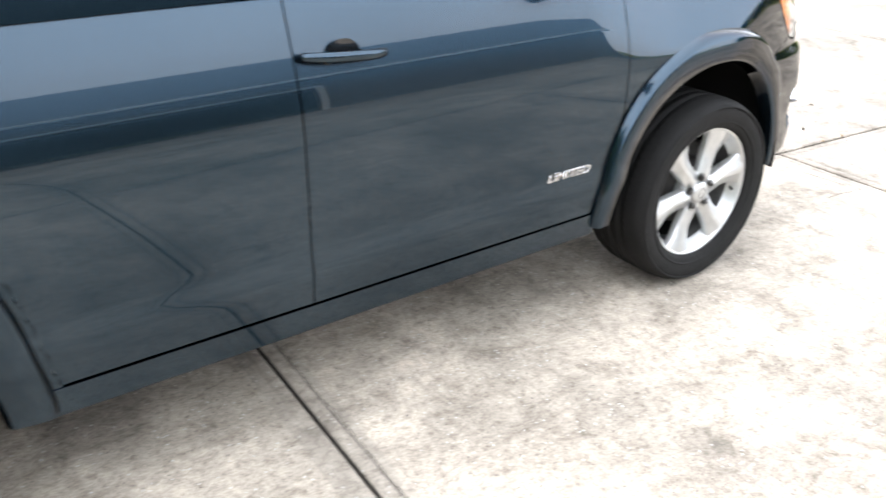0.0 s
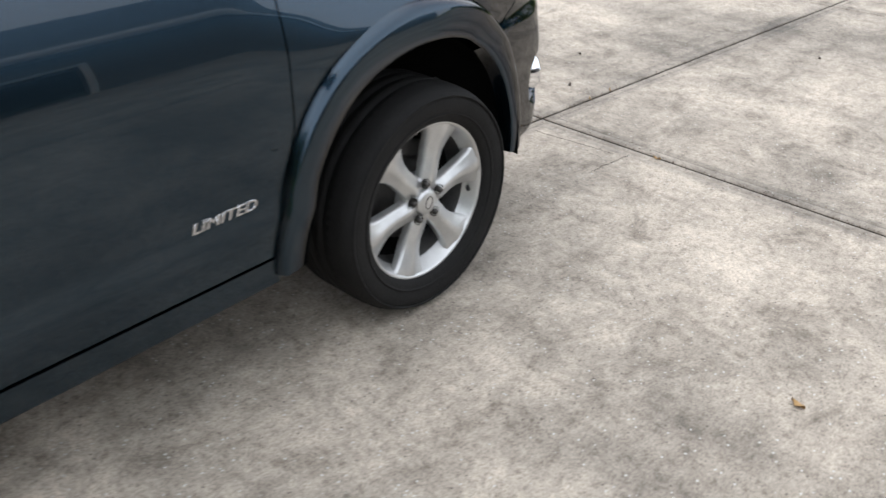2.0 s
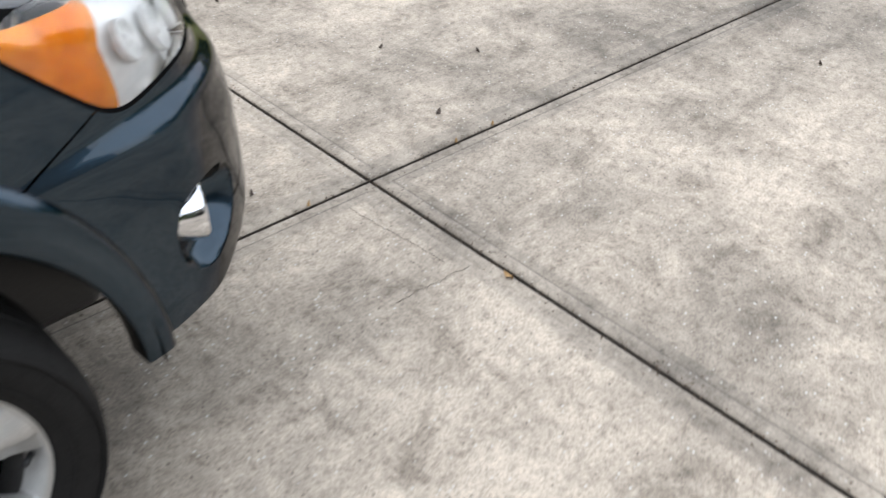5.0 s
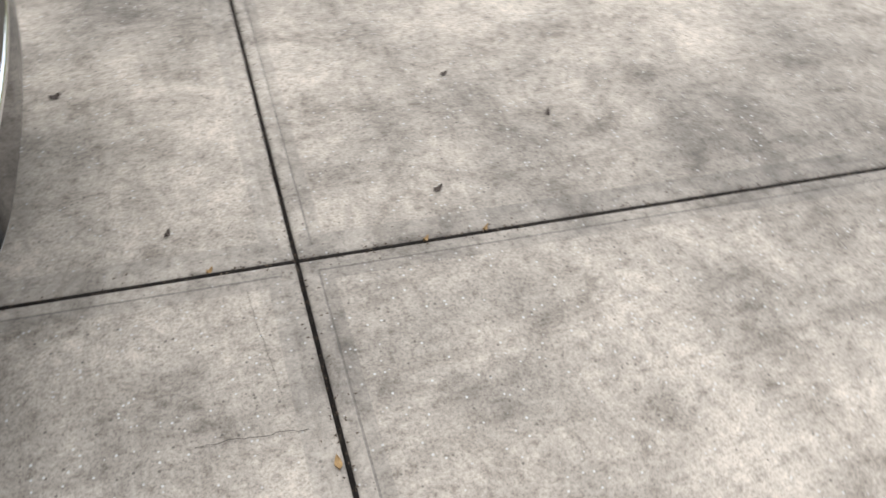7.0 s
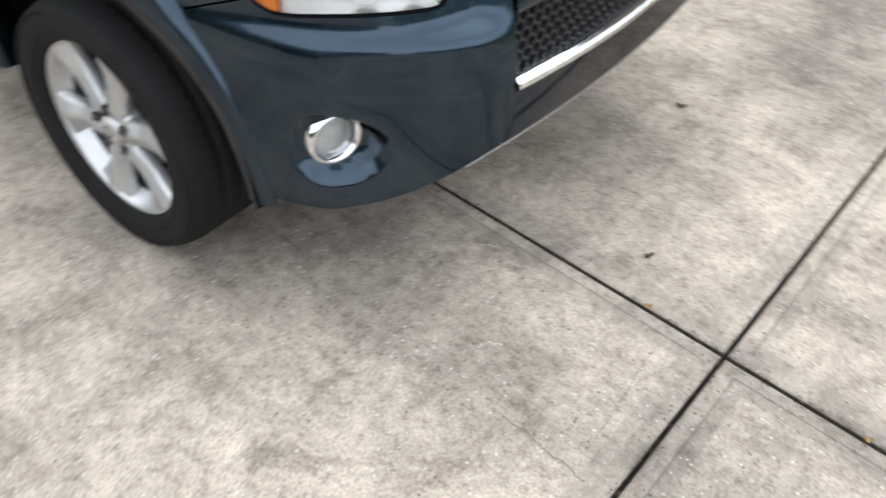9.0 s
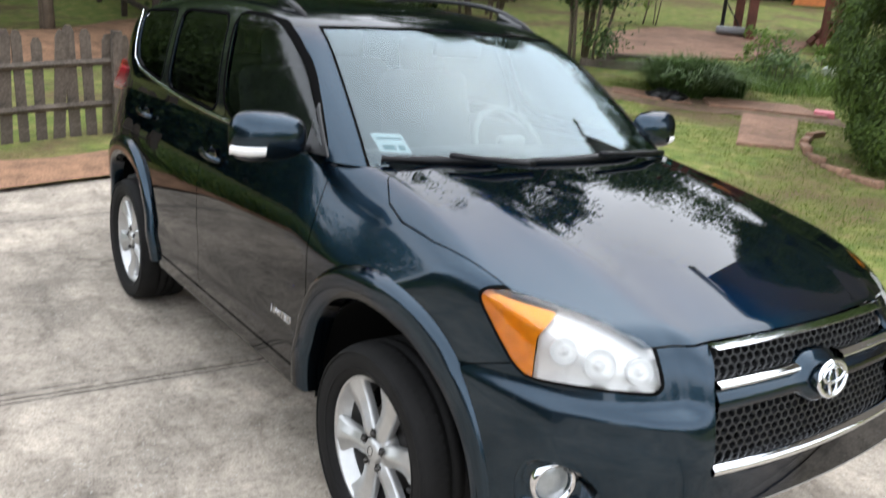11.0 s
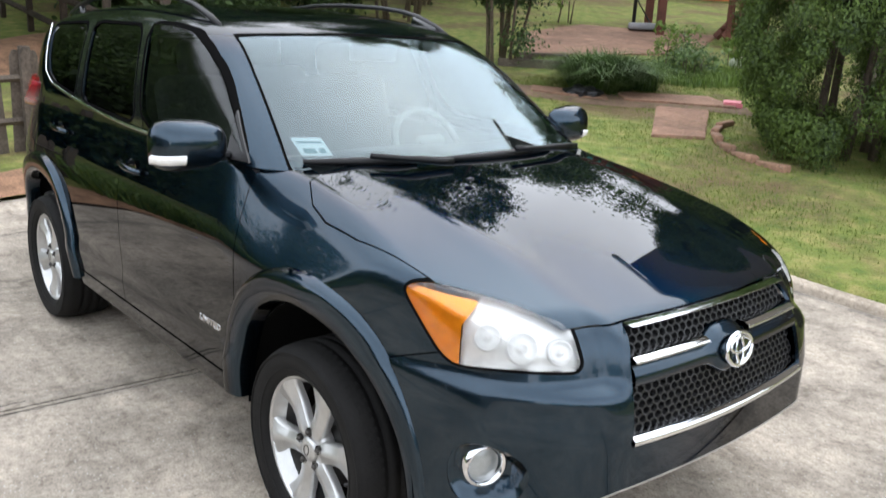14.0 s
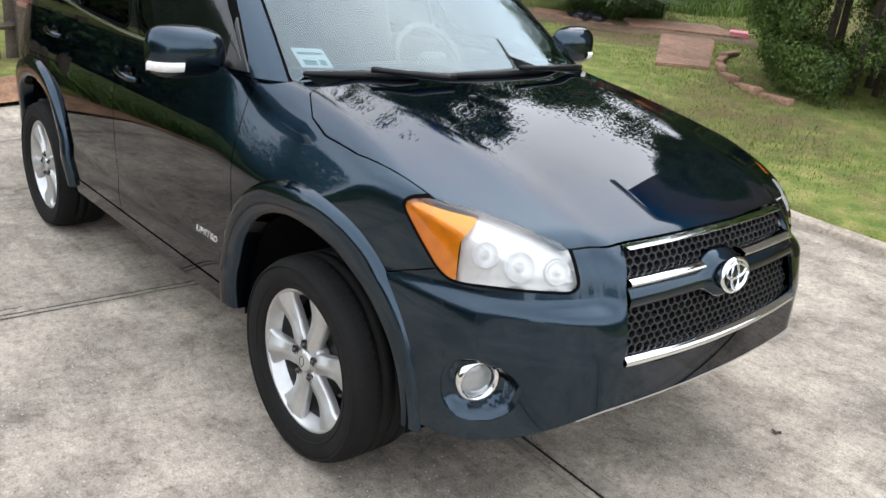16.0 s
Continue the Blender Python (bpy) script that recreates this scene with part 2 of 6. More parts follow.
def lawn_material():
    m = bpy.data.materials.new("patchy_lawn")
    m.use_nodes = True
    n, l = m.node_tree.nodes, m.node_tree.links
    b = n["Principled BSDF"]
    b.inputs["Roughness"].default_value = 0.95
    co = n.new("ShaderNodeNewGeometry").outputs["Position"]
    big, mid, fine = tex(n, l, co, 0.55, 5, rough=0.7), tex(n, l, co, 5, 4), tex(n, l, co, 55, 3)
    green = ramp_node(n, l, mid.outputs["Fac"], [(0.3, (0.115, 0.175, 0.030)), (0.52, (0.215, 0.250, 0.055)), (0.72, (0.37, 0.32, 0.115))])
    soil = ramp_node(n, l, fine.outputs["Fac"], [(0.3, (0.12, 0.07, 0.035)), (0.7, (0.21, 0.135, 0.075))])
    patch = ramp_node(n, l, big.outputs["Fac"], [(0.47, (0, 0, 0)), (0.62, (0.85, 0.85, 0.85))])
    rgb = n.new("ShaderNodeRGBToBW")
    l.new(patch, rgb.inputs[0])
    col = mixed(n, l, "MIX", rgb.outputs[0], green, soil)
    col = mixed(n, l, "MULTIPLY", 0.6, col, ramp_node(n, l, fine.outputs["Fac"], [(0.3, (0.5, 0.5, 0.5)), (0.7, (1.25, 1.25, 1.2))]))
    l.new(col, b.inputs["Base Color"])
    bp = n.new("ShaderNodeBump")
    bp.inputs["Strength"].default_value, bp.inputs["Distance"].default_value = 0.8, 0.03
    l.new(fine.outputs["Fac"], bp.inputs["Height"])
    l.new(bp.outputs["Normal"], b.inputs["Normal"])
    return m


def leaf_material(name, dark, light, rough=0.5, through=0.25):
    """Leaves: each its own tone, a little light shining through."""
    m = bpy.data.materials.new(name)
    m.use_nodes = True
    n, l = m.node_tree.nodes, m.node_tree.links
    b = n["Principled BSDF"]
    b.inputs["Roughness"].default_value = rough
    g = n.new("ShaderNodeNewGeometry")
    big = tex(n, l, g.outputs["Position"], 1.6, 2)
    add = n.new("ShaderNodeMath")
    add.operation = "MULTIPLY_ADD"
    l.new(g.outputs["Random Per Island"], add.inputs[0])
    add.inputs[1].default_value = 0.6
    l.new(big.outputs["Fac"], add.inputs[2])
    sc = n.new("ShaderNodeMath")
    sc.operation = "MULTIPLY"
    sc.inputs[1].default_value = 0.7
    l.new(add.outputs[0], sc.inputs[0])
    col = ramp_node(n, l, sc.outputs[0], [(0.25, dark), (0.55, tuple((a + c) / 2 for a, c in zip(dark, light))), (0.85, light)])
    l.new(col, b.inputs["Base Color"])
    tr = n.new("ShaderNodeBsdfTranslucent")
    l.new(col, tr.inputs["Color"])
    mx = n.new("ShaderNodeMixShader")
    mx.inputs[0].default_value = through
    l.new(b.outputs[0], mx.inputs[1])
    l.new(tr.outputs[0], mx.inputs[2])
    l.new(mx.outputs[0], n["Material Output"].inputs["Surface"])
    return m


LAWN = lawn_material()
BLADES = leaf_material("grass_blades", (0.080, 0.150, 0.018), (0.25, 0.275, 0.066), 0.7, 0.4)
LEAF_DARK = leaf_material("dark_glossy_leaves", (0.011, 0.027, 0.010), (0.125, 0.20, 0.060), 0.5, 0.32)
LEAF_MID = leaf_material("mid_green_leaves", (0.04, 0.08, 0.026), (0.21, 0.31, 0.105), 0.5)
LEAF_ARB = leaf_material("scale_leaf_sprays", (0.009, 0.025, 0.005), (0.135, 0.210, 0.032), 0.6, 0.25)
# near-black shell colour that stands for the shade deep in the foliage
INNER = mat("foliage_shade_shell", (0.012, 0.018, 0.008), 0.95, vary=0.5, scale=14, bump=0.8, bump_scale=30)
LEAF_LIME = leaf_material("light_green_leaves", (0.075, 0.14, 0.024), (0.25, 0.36, 0.075), 0.5)
LEAF_LIR = leaf_material("strap_leaves", (0.03, 0.065, 0.018), (0.15, 0.25, 0.065), 0.4)
BARK = mat("pale_brown_bark", (0.13, 0.098, 0.07), 0.9, vary=0.3, scale=6, bump=0.6, bump_scale=40)
DARKBARK = mat("dark_bark", (0.075, 0.055, 0.042), 0.95, vary=0.3, scale=6, bump=0.6, bump_scale=40)
REDWOOD = mat("red_stained_timber", (0.15, 0.052, 0.034), 0.7, vary=0.25, scale=3, bump=0.35, bump_scale=30)
GREYWOOD = mat("weathered_grey_timber", (0.105, 0.083, 0.064), 0.9, vary=0.35, scale=4, bump=0.6, bump_scale=40)
DARKWOOD = mat("old_brown_timber", (0.06, 0.043, 0.033), 0.9, vary=0.35, scale=4, bump=0.6, bump_scale=40)
SOIL = mat("red_clay_and_straw", (0.28, 0.155, 0.09), 0.95, vary=0.35, scale=5, bump=0.6, bump_scale=50)
DIRT = mat("bare_brown_soil", (0.18, 0.115, 0.075), 0.95, vary=0.3, scale=4, bump=0.6, bump_scale=50)
TEAL = mat("teal_slide_plastic", (0.03, 0.30, 0.27), 0.35, vary=0.08)
ORANGE = mat("orange_climbing_wall", (0.62, 0.20, 0.055), 0.6, vary=0.12)
DARKGREEN = mat("dark_green_tube", (0.012, 0.085, 0.065), 0.5, vary=0.1)
GREENCLOTH = mat("green_canvas", (0.03, 0.28, 0.14), 0.8, vary=0.08)
WHITECLOTH = mat("white_canvas", (0.75, 0.76, 0.72), 0.8, vary=0.05)
POLE = mat("black_steel_pole", (0.012, 0.013, 0.014), 0.4, vary=0.1)
BOARD = mat("clear_grey_backboard", (0.55, 0.57, 0.58), 0.35, vary=0.1)
GREYPLASTIC = mat("grey_plastic", (0.30, 0.31, 0.33), 0.5, vary=0.1)
BLACKBAG = mat("black_plastic_sack", (0.014, 0.014, 0.016), 0.35, vary=0.2, bump=0.6, bump_scale=20)
YELLOW = mat("yellow_plastic", (0.65, 0.50, 0.02), 0.5, vary=0.1)
PINK = mat("pink_plastic", (0.70, 0.22, 0.26), 0.5, vary=0.1)
SIDING = mat("brown_siding", (0.13, 0.105, 0.08), 0.7, vary=0.06)
GREYSIDING = mat("grey_siding", (0.16, 0.165, 0.17), 0.7, vary=0.08)
SHINGLE = mat("dark_roof_shingle", (0.055, 0.052, 0.05), 0.9, vary=0.25, scale=6, bump=0.5)
WHITETRIM = mat("white_trim", (0.78, 0.78, 0.76), 0.5, vary=0.04)


def up_hill(x, y):
    d = (2.0 - x) * 0.755 + (y + 2.12) * 0.656 - 5.6
    return 0.115 * (np.sqrt(d * d + 0.1) + d) * 0.5


# directions of the slab joints and the crossing nearest the car's nose
CROSS, E1, E2 = Vector((1.442, -0.272, 0)), Vector((1, -0.088, 0)), Vector((0.042, 1, 0))
BAY = 2.955


def slab_xy(u, v):
    p = CROSS + E1 * u + E2 * v
    return p.x, p.y

# ---------- mesh tools ----------
def part(name, data, material, parent=None, label="", smooth=True):
    """One mesh object out of a bmesh or (verts, faces), under a thing or a part."""
    me = bpy.data.meshes.new(name)
    if isinstance(data, tuple):
        me.from_pydata([tuple(float(c) for c in v) for v in data[0]], [], [tuple(int(i) for i in f) for f in data[1]])
    else:
        data.to_mesh(me)
        data.free()
    me.materials.append(material)
    if smooth:
        me.polygons.foreach_set("use_smooth", [True] * len(me.polygons))
    ob = new(name, me)
    if parent is not None:
        ob.parent = parent
    if label:
        ob["label"] = label
    return ob


def thing(name, label, category, at=(0, 0, 0), group=""):
    return tagged(placed(new(name), at), label, category, group)


def placed(ob, at):
    ob.location = at
    return ob


def box_bm(size, at=(0, 0, 0), bevel=0.0, seg=2, m=None):
    bm = bmesh.new()
    bmesh.ops.create_cube(bm, size=1, matrix=Matrix.Diagonal((*size, 1)))
    if bevel:
        bmesh.ops.bevel(bm, geom=bm.edges[:], offset=bevel, segments=seg, affect="EDGES", profile=0.5)
    bm.transform(Matrix.Translation(at) @ (m or Matrix.Identity(4)))
    return bm


def lathe(profile, n=64, axis_y=True):
    """Turns (radius, along) pairs round the y axis."""
    v, f = [], []
    k = len(profile)
    for i in range(n):
        a = 2 * math.pi * i / n
        for r, h in profile:
            v.append((r * math.cos(a), h, r * math.sin(a)))
    for i in range(n):
        for j in range(k - 1):
            a, b = i * k + j, ((i + 1) % n) * k + j
            f.append((a, a + 1, b + 1, b))
    return v, f


def tube(points, radius, n=8, flat=1.0):
    """A round bar along points; flat squeezes it in z."""
    pts = [Vector(p) for p in points]
    v, f = [], []
    for i, p in enumerate(pts):
        d = (pts[min(i + 1, len(pts) - 1)] - pts[max(i - 1, 0)]).normalized()
        up = Vector((0, 0, 1)) if abs(d.z) < 0.9 else Vector((1, 0, 0))
        s = d.cross(up).normalized()
        u = s.cross(d)
        r = radius[i] if isinstance(radius, (list, tuple)) else radius
        for j in range(n):
            a = 2 * math.pi * j / n
            v.append(p + s * r * math.cos(a) + u * r * flat * math.sin(a))
    for i in range(len(pts) - 1):
        for j in range(n):
            f.append((i * n + j, i * n + (j + 1) % n, (i + 1) * n + (j + 1) % n, (i + 1) * n + j))
    f.append(tuple(range(n - 1, -1, -1)))
    f.append(tuple((len(pts) - 1) * n + j for j in range(n)))
    return v, f


def grid_mesh(pts):
    """(rows, columns, 3) array to verts and faces."""
    r, c = pts.shape[:2]
    v = pts.reshape(-1, 3)
    f = [(i * c + j, i * c + j + 1, (i + 1) * c + j + 1, (i + 1) * c + j) for i in range(r - 1) for j in range(c - 1)]
    return v, f


def clip(mesh, g):
    """Keeps the side of a mesh where the scalar g of its points is negative, cutting the faces along g = 0."""
    V, F = mesh
    s = g(V[:, 0], V[:, 1], V[:, 2])
    keep, cut, faces = {}, {}, []
    out = []

    def vid(i):
        if i not in keep:
            keep[i] = len(out)
            out.append(V[i])
        return keep[i]

    def edge(i, j):
        key = (min(i, j), max(i, j))
        if key not in cut:
            w = s[i] / (s[i] - s[j])
            cut[key] = len(out)
            out.append(V[i] + (V[j] - V[i]) * w)
        return cut[key]

    inside = s < 0
    for f in F:
        k = sum(bool(inside[i]) for i in f)
        if k == len(f):
            faces.append(tuple(vid(i) for i in f))
        elif k:
            poly = []
            for a, b in zip(f, f[1:] + f[:1]):
                if inside[a]:
                    poly.append(vid(a))
                if inside[a] != inside[b]:
                    poly.append(edge(a, b))
            if len(poly) > 2:
                faces.append(tuple(poly))
    return (np.array(out) if out else np.zeros((0, 3)), faces)


def poly_sd(poly):
    """Signed distance to a closed polygon of 2D points: negative inside."""
    P = np.array(poly, float)

    def sd(a, b):
        d = np.full(a.shape, 1e9)
        ins = np.zeros(a.shape, bool)
        for (x0, y0), (x1, y1) in zip(P, np.roll(P, -1, 0)):
            ex, ey = x1 - x0, y1 - y0
            t = np.clip(((a - x0) * ex + (b - y0) * ey) / (ex * ex + ey * ey + 1e-12), 0, 1)
            d = np.minimum(d, (a - x0 - t * ex) ** 2 + (b - y0 - t * ey) ** 2)
            c = (y0 > b) != (y1 > b)
            ins ^= c & (a < (x1 - x0) * (b - y0) / (y1 - y0 + 1e-12) + x0)
        return np.where(ins, -1, 1) * np.sqrt(d)
    return sd


def smooth_poly(poly, cut=0.2, times=2):
    """Rounds a polygon's corners by corner cutting."""
    P = [Vector(p) for p in poly]
    for _ in range(times):
        Q = []
        for a, b in zip(P, P[1:] + P[:1]):
            Q += [a.lerp(b, cut), a.lerp(b, 1 - cut)]
        P = Q
    return [tuple(p) for p in P]


def flip(mesh):
    """The mirror image across y = 0."""
    V, F = mesh
    return (V * np.array([1, -1, 1]), [f[::-1] for f in F])


def join(*meshes):
    V, F, k = [], [], 0
    for v, f in meshes:
        V.append(np.array(v, float))
        F += [tuple(i + k for i in q) for q in f]
        k += len(v)
    return (np.concatenate(V), F)


def panel(name, mesh, material, parent, label="", lip=0.012):
    """A sheet with its rims turned inwards."""
    bm = bmesh.new()
    vs = [bm.verts.new(v) for v in mesh[0]]
    for f in mesh[1]:
        try:
            bm.faces.new([vs[i] for i in f])
        except ValueError:
            pass
    bmesh.ops.remove_doubles(bm, verts=bm.verts, dist=0.0004)
    bm.normal_update()
    rim = [e for e in bm.edges if e.is_boundary]
    if lip:
        bm.verts.index_update()
        src = {v: v.normal.copy() for e in rim for v in e.verts}
        res = bmesh.ops.extrude_edge_only(bm, edges=rim)
        for v in res["geom"]:
            if isinstance(v, bmesh.types.BMVert):
                near = [e.other_vert(v) for e in v.link_edges if e.other_vert(v) in src]
                if near:
                    v.co -= src[near[0]] * lip
        for e in rim:
            e.smooth = False
    return part(name, bm, material, parent, label)


# ---------- the car's form: x ahead of the front axle, y to its left, z up ----------
def smax(a, b, k):
    h = np.maximum(k - np.abs(a - b), 0) / k
    return np.maximum(a, b) + h * h * k * 0.25


def step(a, b, x):
    t = np.clip((x - a) / (b - a), 0, 1)
    return t * t * (3 - 2 * t)


def belt(x):
    return 1.165 + 0.052 * np.maximum(0, -x - 1.2) ** 2


def side_y(x, z):
    y = 0.893 - 0.16 * (z - 0.79) ** 2 - 0.88 * np.clip(z - 0.86, 0, 0.13) ** 2 - 0.205 * np.maximum(0, z - 0.99)
    y = y + 0.010 * step(0.57, 0.48, z) - 0.36 * np.maximum(0, -x - 2.75) ** 2
    w = step(-0.62, -0.16, x)
    shoulder = 0.893 - 0.16 * np.minimum(0, z - 0.86) ** 2 + 0.010 * step(0.57, 0.48, z) - 0.44 * (np.sqrt((z - 0.875) ** 2 + 0.0004) + z - 0.875) * 0.5 - 0.5 * np.maximum(0, z - 0.95) ** 2
    return y * (1 - w) + shoulder * w


def front_x(y, z):
    y = np.abs(y)
    low = step(0.80, 0.69, z)
    wrap = 1.87 * np.maximum(0, y - 0.45) ** 2 + 22.0 * np.maximum(0, y - 0.76) ** 2
    x = 0.918 - 0.12 * y ** 2 - 1.75 * y ** 8 * (1 - low) - wrap * low
    x = x - 0.036 * step(0.742, 0.782, z) * step(0.43, 0.50, y)
    x = x - 0.52 * np.maximum(0, z - 0.62) ** 1.5 - 0.6 * np.maximum(0, 0.42 - z) ** 1.5
    return x


def rear_x(y, z):
    y = np.abs(y)
    return -3.68 + 0.12 * y ** 2 + 0.8 * y ** 6 + 0.25 * np.maximum(0, z - 0.9) ** 2


def hood_z(x, y):
    y = np.abs(y)
    u = x + 0.2
    z = 1.180 - 0.15 * u - 0.11 * u * np.abs(u) * (u > 0)
    z = z - 0.042 * (y / 0.75) ** 2 - 0.06 * np.maximum(0, y - 0.62) ** 1.5
    z = z + 0.008 * np.exp(-((y - 0.50) / 0.09) ** 2)
    w = step(-0.80, -0.40, x)
    return (belt(x) + 0.012) * (1 - w) + z * w


def body_f(x, y, z):
    f = smax(np.abs(y) - side_y(x, z), x - front_x(y, z), 0.05)
    f = smax(f, rear_x(y, z) - x, 0.10)
    f = smax(f, z - hood_z(x, y), 0.025 + 0.045 * step(-0.75, -0.35, x))
    return smax(f, 0.25 - z, 0.06)


def cabin_y(x, z):
    t = z - 1.16
    return 0.832 - 0.11 * t - 0.33 * t * t - 0.36 * np.maximum(0, -x - 2.72) ** 2


def wind_x(y, z):
    return -0.20 - 1.50 * (z - 1.165) - 0.22 * (z - 1.165) ** 2 - 0.34 * y * y


def roof_z(x, y):
    return 1.716 - 0.076 * (x + 1.95) ** 2 - 0.032 * (y / 0.6) ** 2


def tail_x(y, z):
    return -3.52 + 0.42 * (z - 1.2) + 0.25 * y * y


def cabin_f(x, y, z):
    f = smax(np.abs(y) - cabin_y(x, z), (x - wind_x(y, z)) * 0.55, 0.12)
    f = smax(f, tail_x(y, z) - x, 0.10)
    return smax(f, z - roof_z(x, y), 0.10)


def shoot(f, O, D, far=2.2):
    """Where rays from inside leave the form f."""
    lo, hi = np.zeros(len(O)), np.full(len(O), far)
    for _ in range(40):
        m = (lo + hi) / 2
        p = O + D * m[:, None]
        neg = f(p[:, 0], p[:, 1], p[:, 2]) < 0
        lo, hi = np.where(neg, m, lo), np.where(neg, hi, m)
    return O + D * lo[:, None]


def sections_x(f, xs, angles, z0):
    X, A = np.meshgrid(xs, angles, indexing="ij")
    O = np.stack([X, X * 0, X * 0 + z0], -1).reshape(-1, 3)
    D = np.stack([X * 0, -np.cos(A), np.sin(A)], -1).reshape(-1, 3)
    V, F = grid_mesh(shoot(f, O, D).reshape(*X.shape, 3))
    return V, [q[::-1] for q in F]


def sections_ball(f, origin, headings, rises):
    A, E = np.meshgrid(headings, rises, indexing="ij")
    O = np.broadcast_to(np.array(origin, float), (A.size, 3))
    D = np.stack([np.sin(A) * np.cos(E), -np.cos(A) * np.cos(E), np.sin(E)], -1).reshape(-1, 3)
    V, F = grid_mesh(shoot(f, O, D).reshape(*A.shape, 3))
    return V, [q[::-1] for q in F]


GAP = 0.0022
HUB_Z, ARCH_IN, REAR_X, ARCH_X = 0.34, 0.472, -2.66, -0.03
heading = lambda x, y: np.degrees(np.arctan2(x, np.abs(y)))
hood_edge = poly_sd([(-0.30, 0.2), (-0.30, -0.64), (-0.26, -0.72), (-0.15, -0.778), (-0.04, -0.800), (0.129, -0.800), (0.295, -0.778), (0.44, -0.762),
                     (0.535, -0.69), (0.597, -0.644), (0.754, -0.556), (0.785, -0.525), (0.87, -0.48), (0.92, -0.2), (0.92, 0.2)])
grille_edge = poly_sd([(-0.2, 0.912), (0.30, 0.912), (0.395, 0.906), (0.425, 0.83), (0.44, 0.68), (0.446, 0.610), (0.30, 0.597), (-0.2, 0.592)])
in_hood = lambda x, y, z: np.where(z > 0.86, np.maximum(hood_edge(x, -np.abs(y)), 0.913 - 0.03 * np.maximum(0, np.abs(y) - 0.38) - z), 1.0)
lamp_poly = poly_sd([(a * 0.0145, b) for a, b in smooth_poly(
    [(24.0, 0.967), (25.6, 0.988), (29.6, 0.998), (37.9, 0.981), (47.8, 0.950), (52.8, 0.928), (54.0, 0.89), (55.4, 0.808),
     (49, 0.812), (42.5, 0.809), (35.3, 0.797), (32.6, 0.816), (28.2, 0.892)], times=2)])
in_lamp = lambda x, y, z: np.where(z > 0.7, lamp_poly(heading(x, y) * 0.0145, z), 1.0)
in_grille = lambda x, y, z: grille_edge(np.abs(y), z)
seam_z = lambda x, y: 0.754 + 0.0054 * (np.clip(heading(x, y), 15, 33) - 20)
door_front = lambda z: -0.47 - 0.27 * np.maximum(0, 0.72 - z)
arch_front = lambda x, y, z: 0.51 - np.hypot(x - ARCH_X, z - HUB_Z)
rear_pull = lambda x, z: 0.10 * step(math.radians(62), math.radians(12), np.arctan2(z - HUB_Z, x - REAR_X)) * (x > REAR_X)
arch_rear = lambda x, y, z: 0.51 - rear_pull(x, z) - np.hypot(x - REAR_X, z - HUB_Z)
neg = lambda g: (lambda x, y, z: -g(x, y, z))
outset = lambda g, d: (lambda x, y, z: d - g(x, y, z))
inset = lambda g, d: (lambda x, y, z: g(x, y, z) + d)
bumper_low = lambda y: 0.488 - 0.132 * step(0.46, 0.83, np.abs(y))


def cuts(mesh, *gs):
    for g in gs:
        mesh = clip(mesh, g)
    return mesh


def both(mesh):
    return join(mesh, flip(mesh))


car = thing("car", "dark teal compact SUV with silver alloy wheels parked on concrete", "car")

nose = sections_ball(body_f, (-0.42, 0, 0.52), np.radians(np.linspace(-12, 90, 210)), np.radians(np.linspace(-28, 86, 200)))
flank = sections_x(body_f, np.linspace(-3.66, -0.36, 250), np.radians(np.linspace(-38, 62, 90)), 0.72)

# hood, fenders, bumper
hood_half = cuts(nose, inset(in_hood, GAP))
panel("hood", both(hood_half), PAINT, car, "smooth dark teal hood mirroring sky and trees")
fender_half = cuts(nose, outset(in_hood, GAP), outset(in_lamp, 0.006), lambda x, y, z: seam_z(x, y) + GAP - z, lambda x, y, z: heading(x, y) - 40,
                   lambda x, y, z: door_front(z) + GAP - x, arch_front, lambda x, y, z: 0.66 - np.abs(y))
tail_fender = cuts(nose, outset(in_hood, GAP), lambda x, y, z: z - seam_z(x, y) - GAP, lambda x, y, z: x - 0.0, lambda x, y, z: door_front(z) + GAP - x, arch_front,
                   lambda x, y, z: 0.35 - z)
fender_half = join(fender_half, tail_fender)
bumper_half = cuts(nose, outset(in_hood, GAP), outset(in_lamp, 0.006), outset(in_grille, 0.002), arch_front, lambda x, y, z: -x,
                   lambda x, y, z: np.where(heading(x, y) < 40, z - seam_z(x, y) + GAP, -1.0), lambda x, y, z: bumper_low(y) - z)
fog_pocket = poly_sd(smooth_poly([(35.0, 32.0), (36.6, 35.7), (39.8, 36.8), (44, 36.2), (46.8, 34.4), (48.0, 32.2), (46.8, 28.6), (43.5, 26.2), (38.5, 25.4), (35.6, 27.6)], times=2))
in_fog = lambda x, y, z: fog_pocket(heading(x, y), z * 60) / 60
bumper_half = cuts(bumper_half, neg(in_fog))
panel("bumper", both(bumper_half), PAINT, car)
for side in (1, -1):
    turn = (lambda m: m) if side == 1 else flip
    panel("fender", turn(fender_half), PAINT, car)

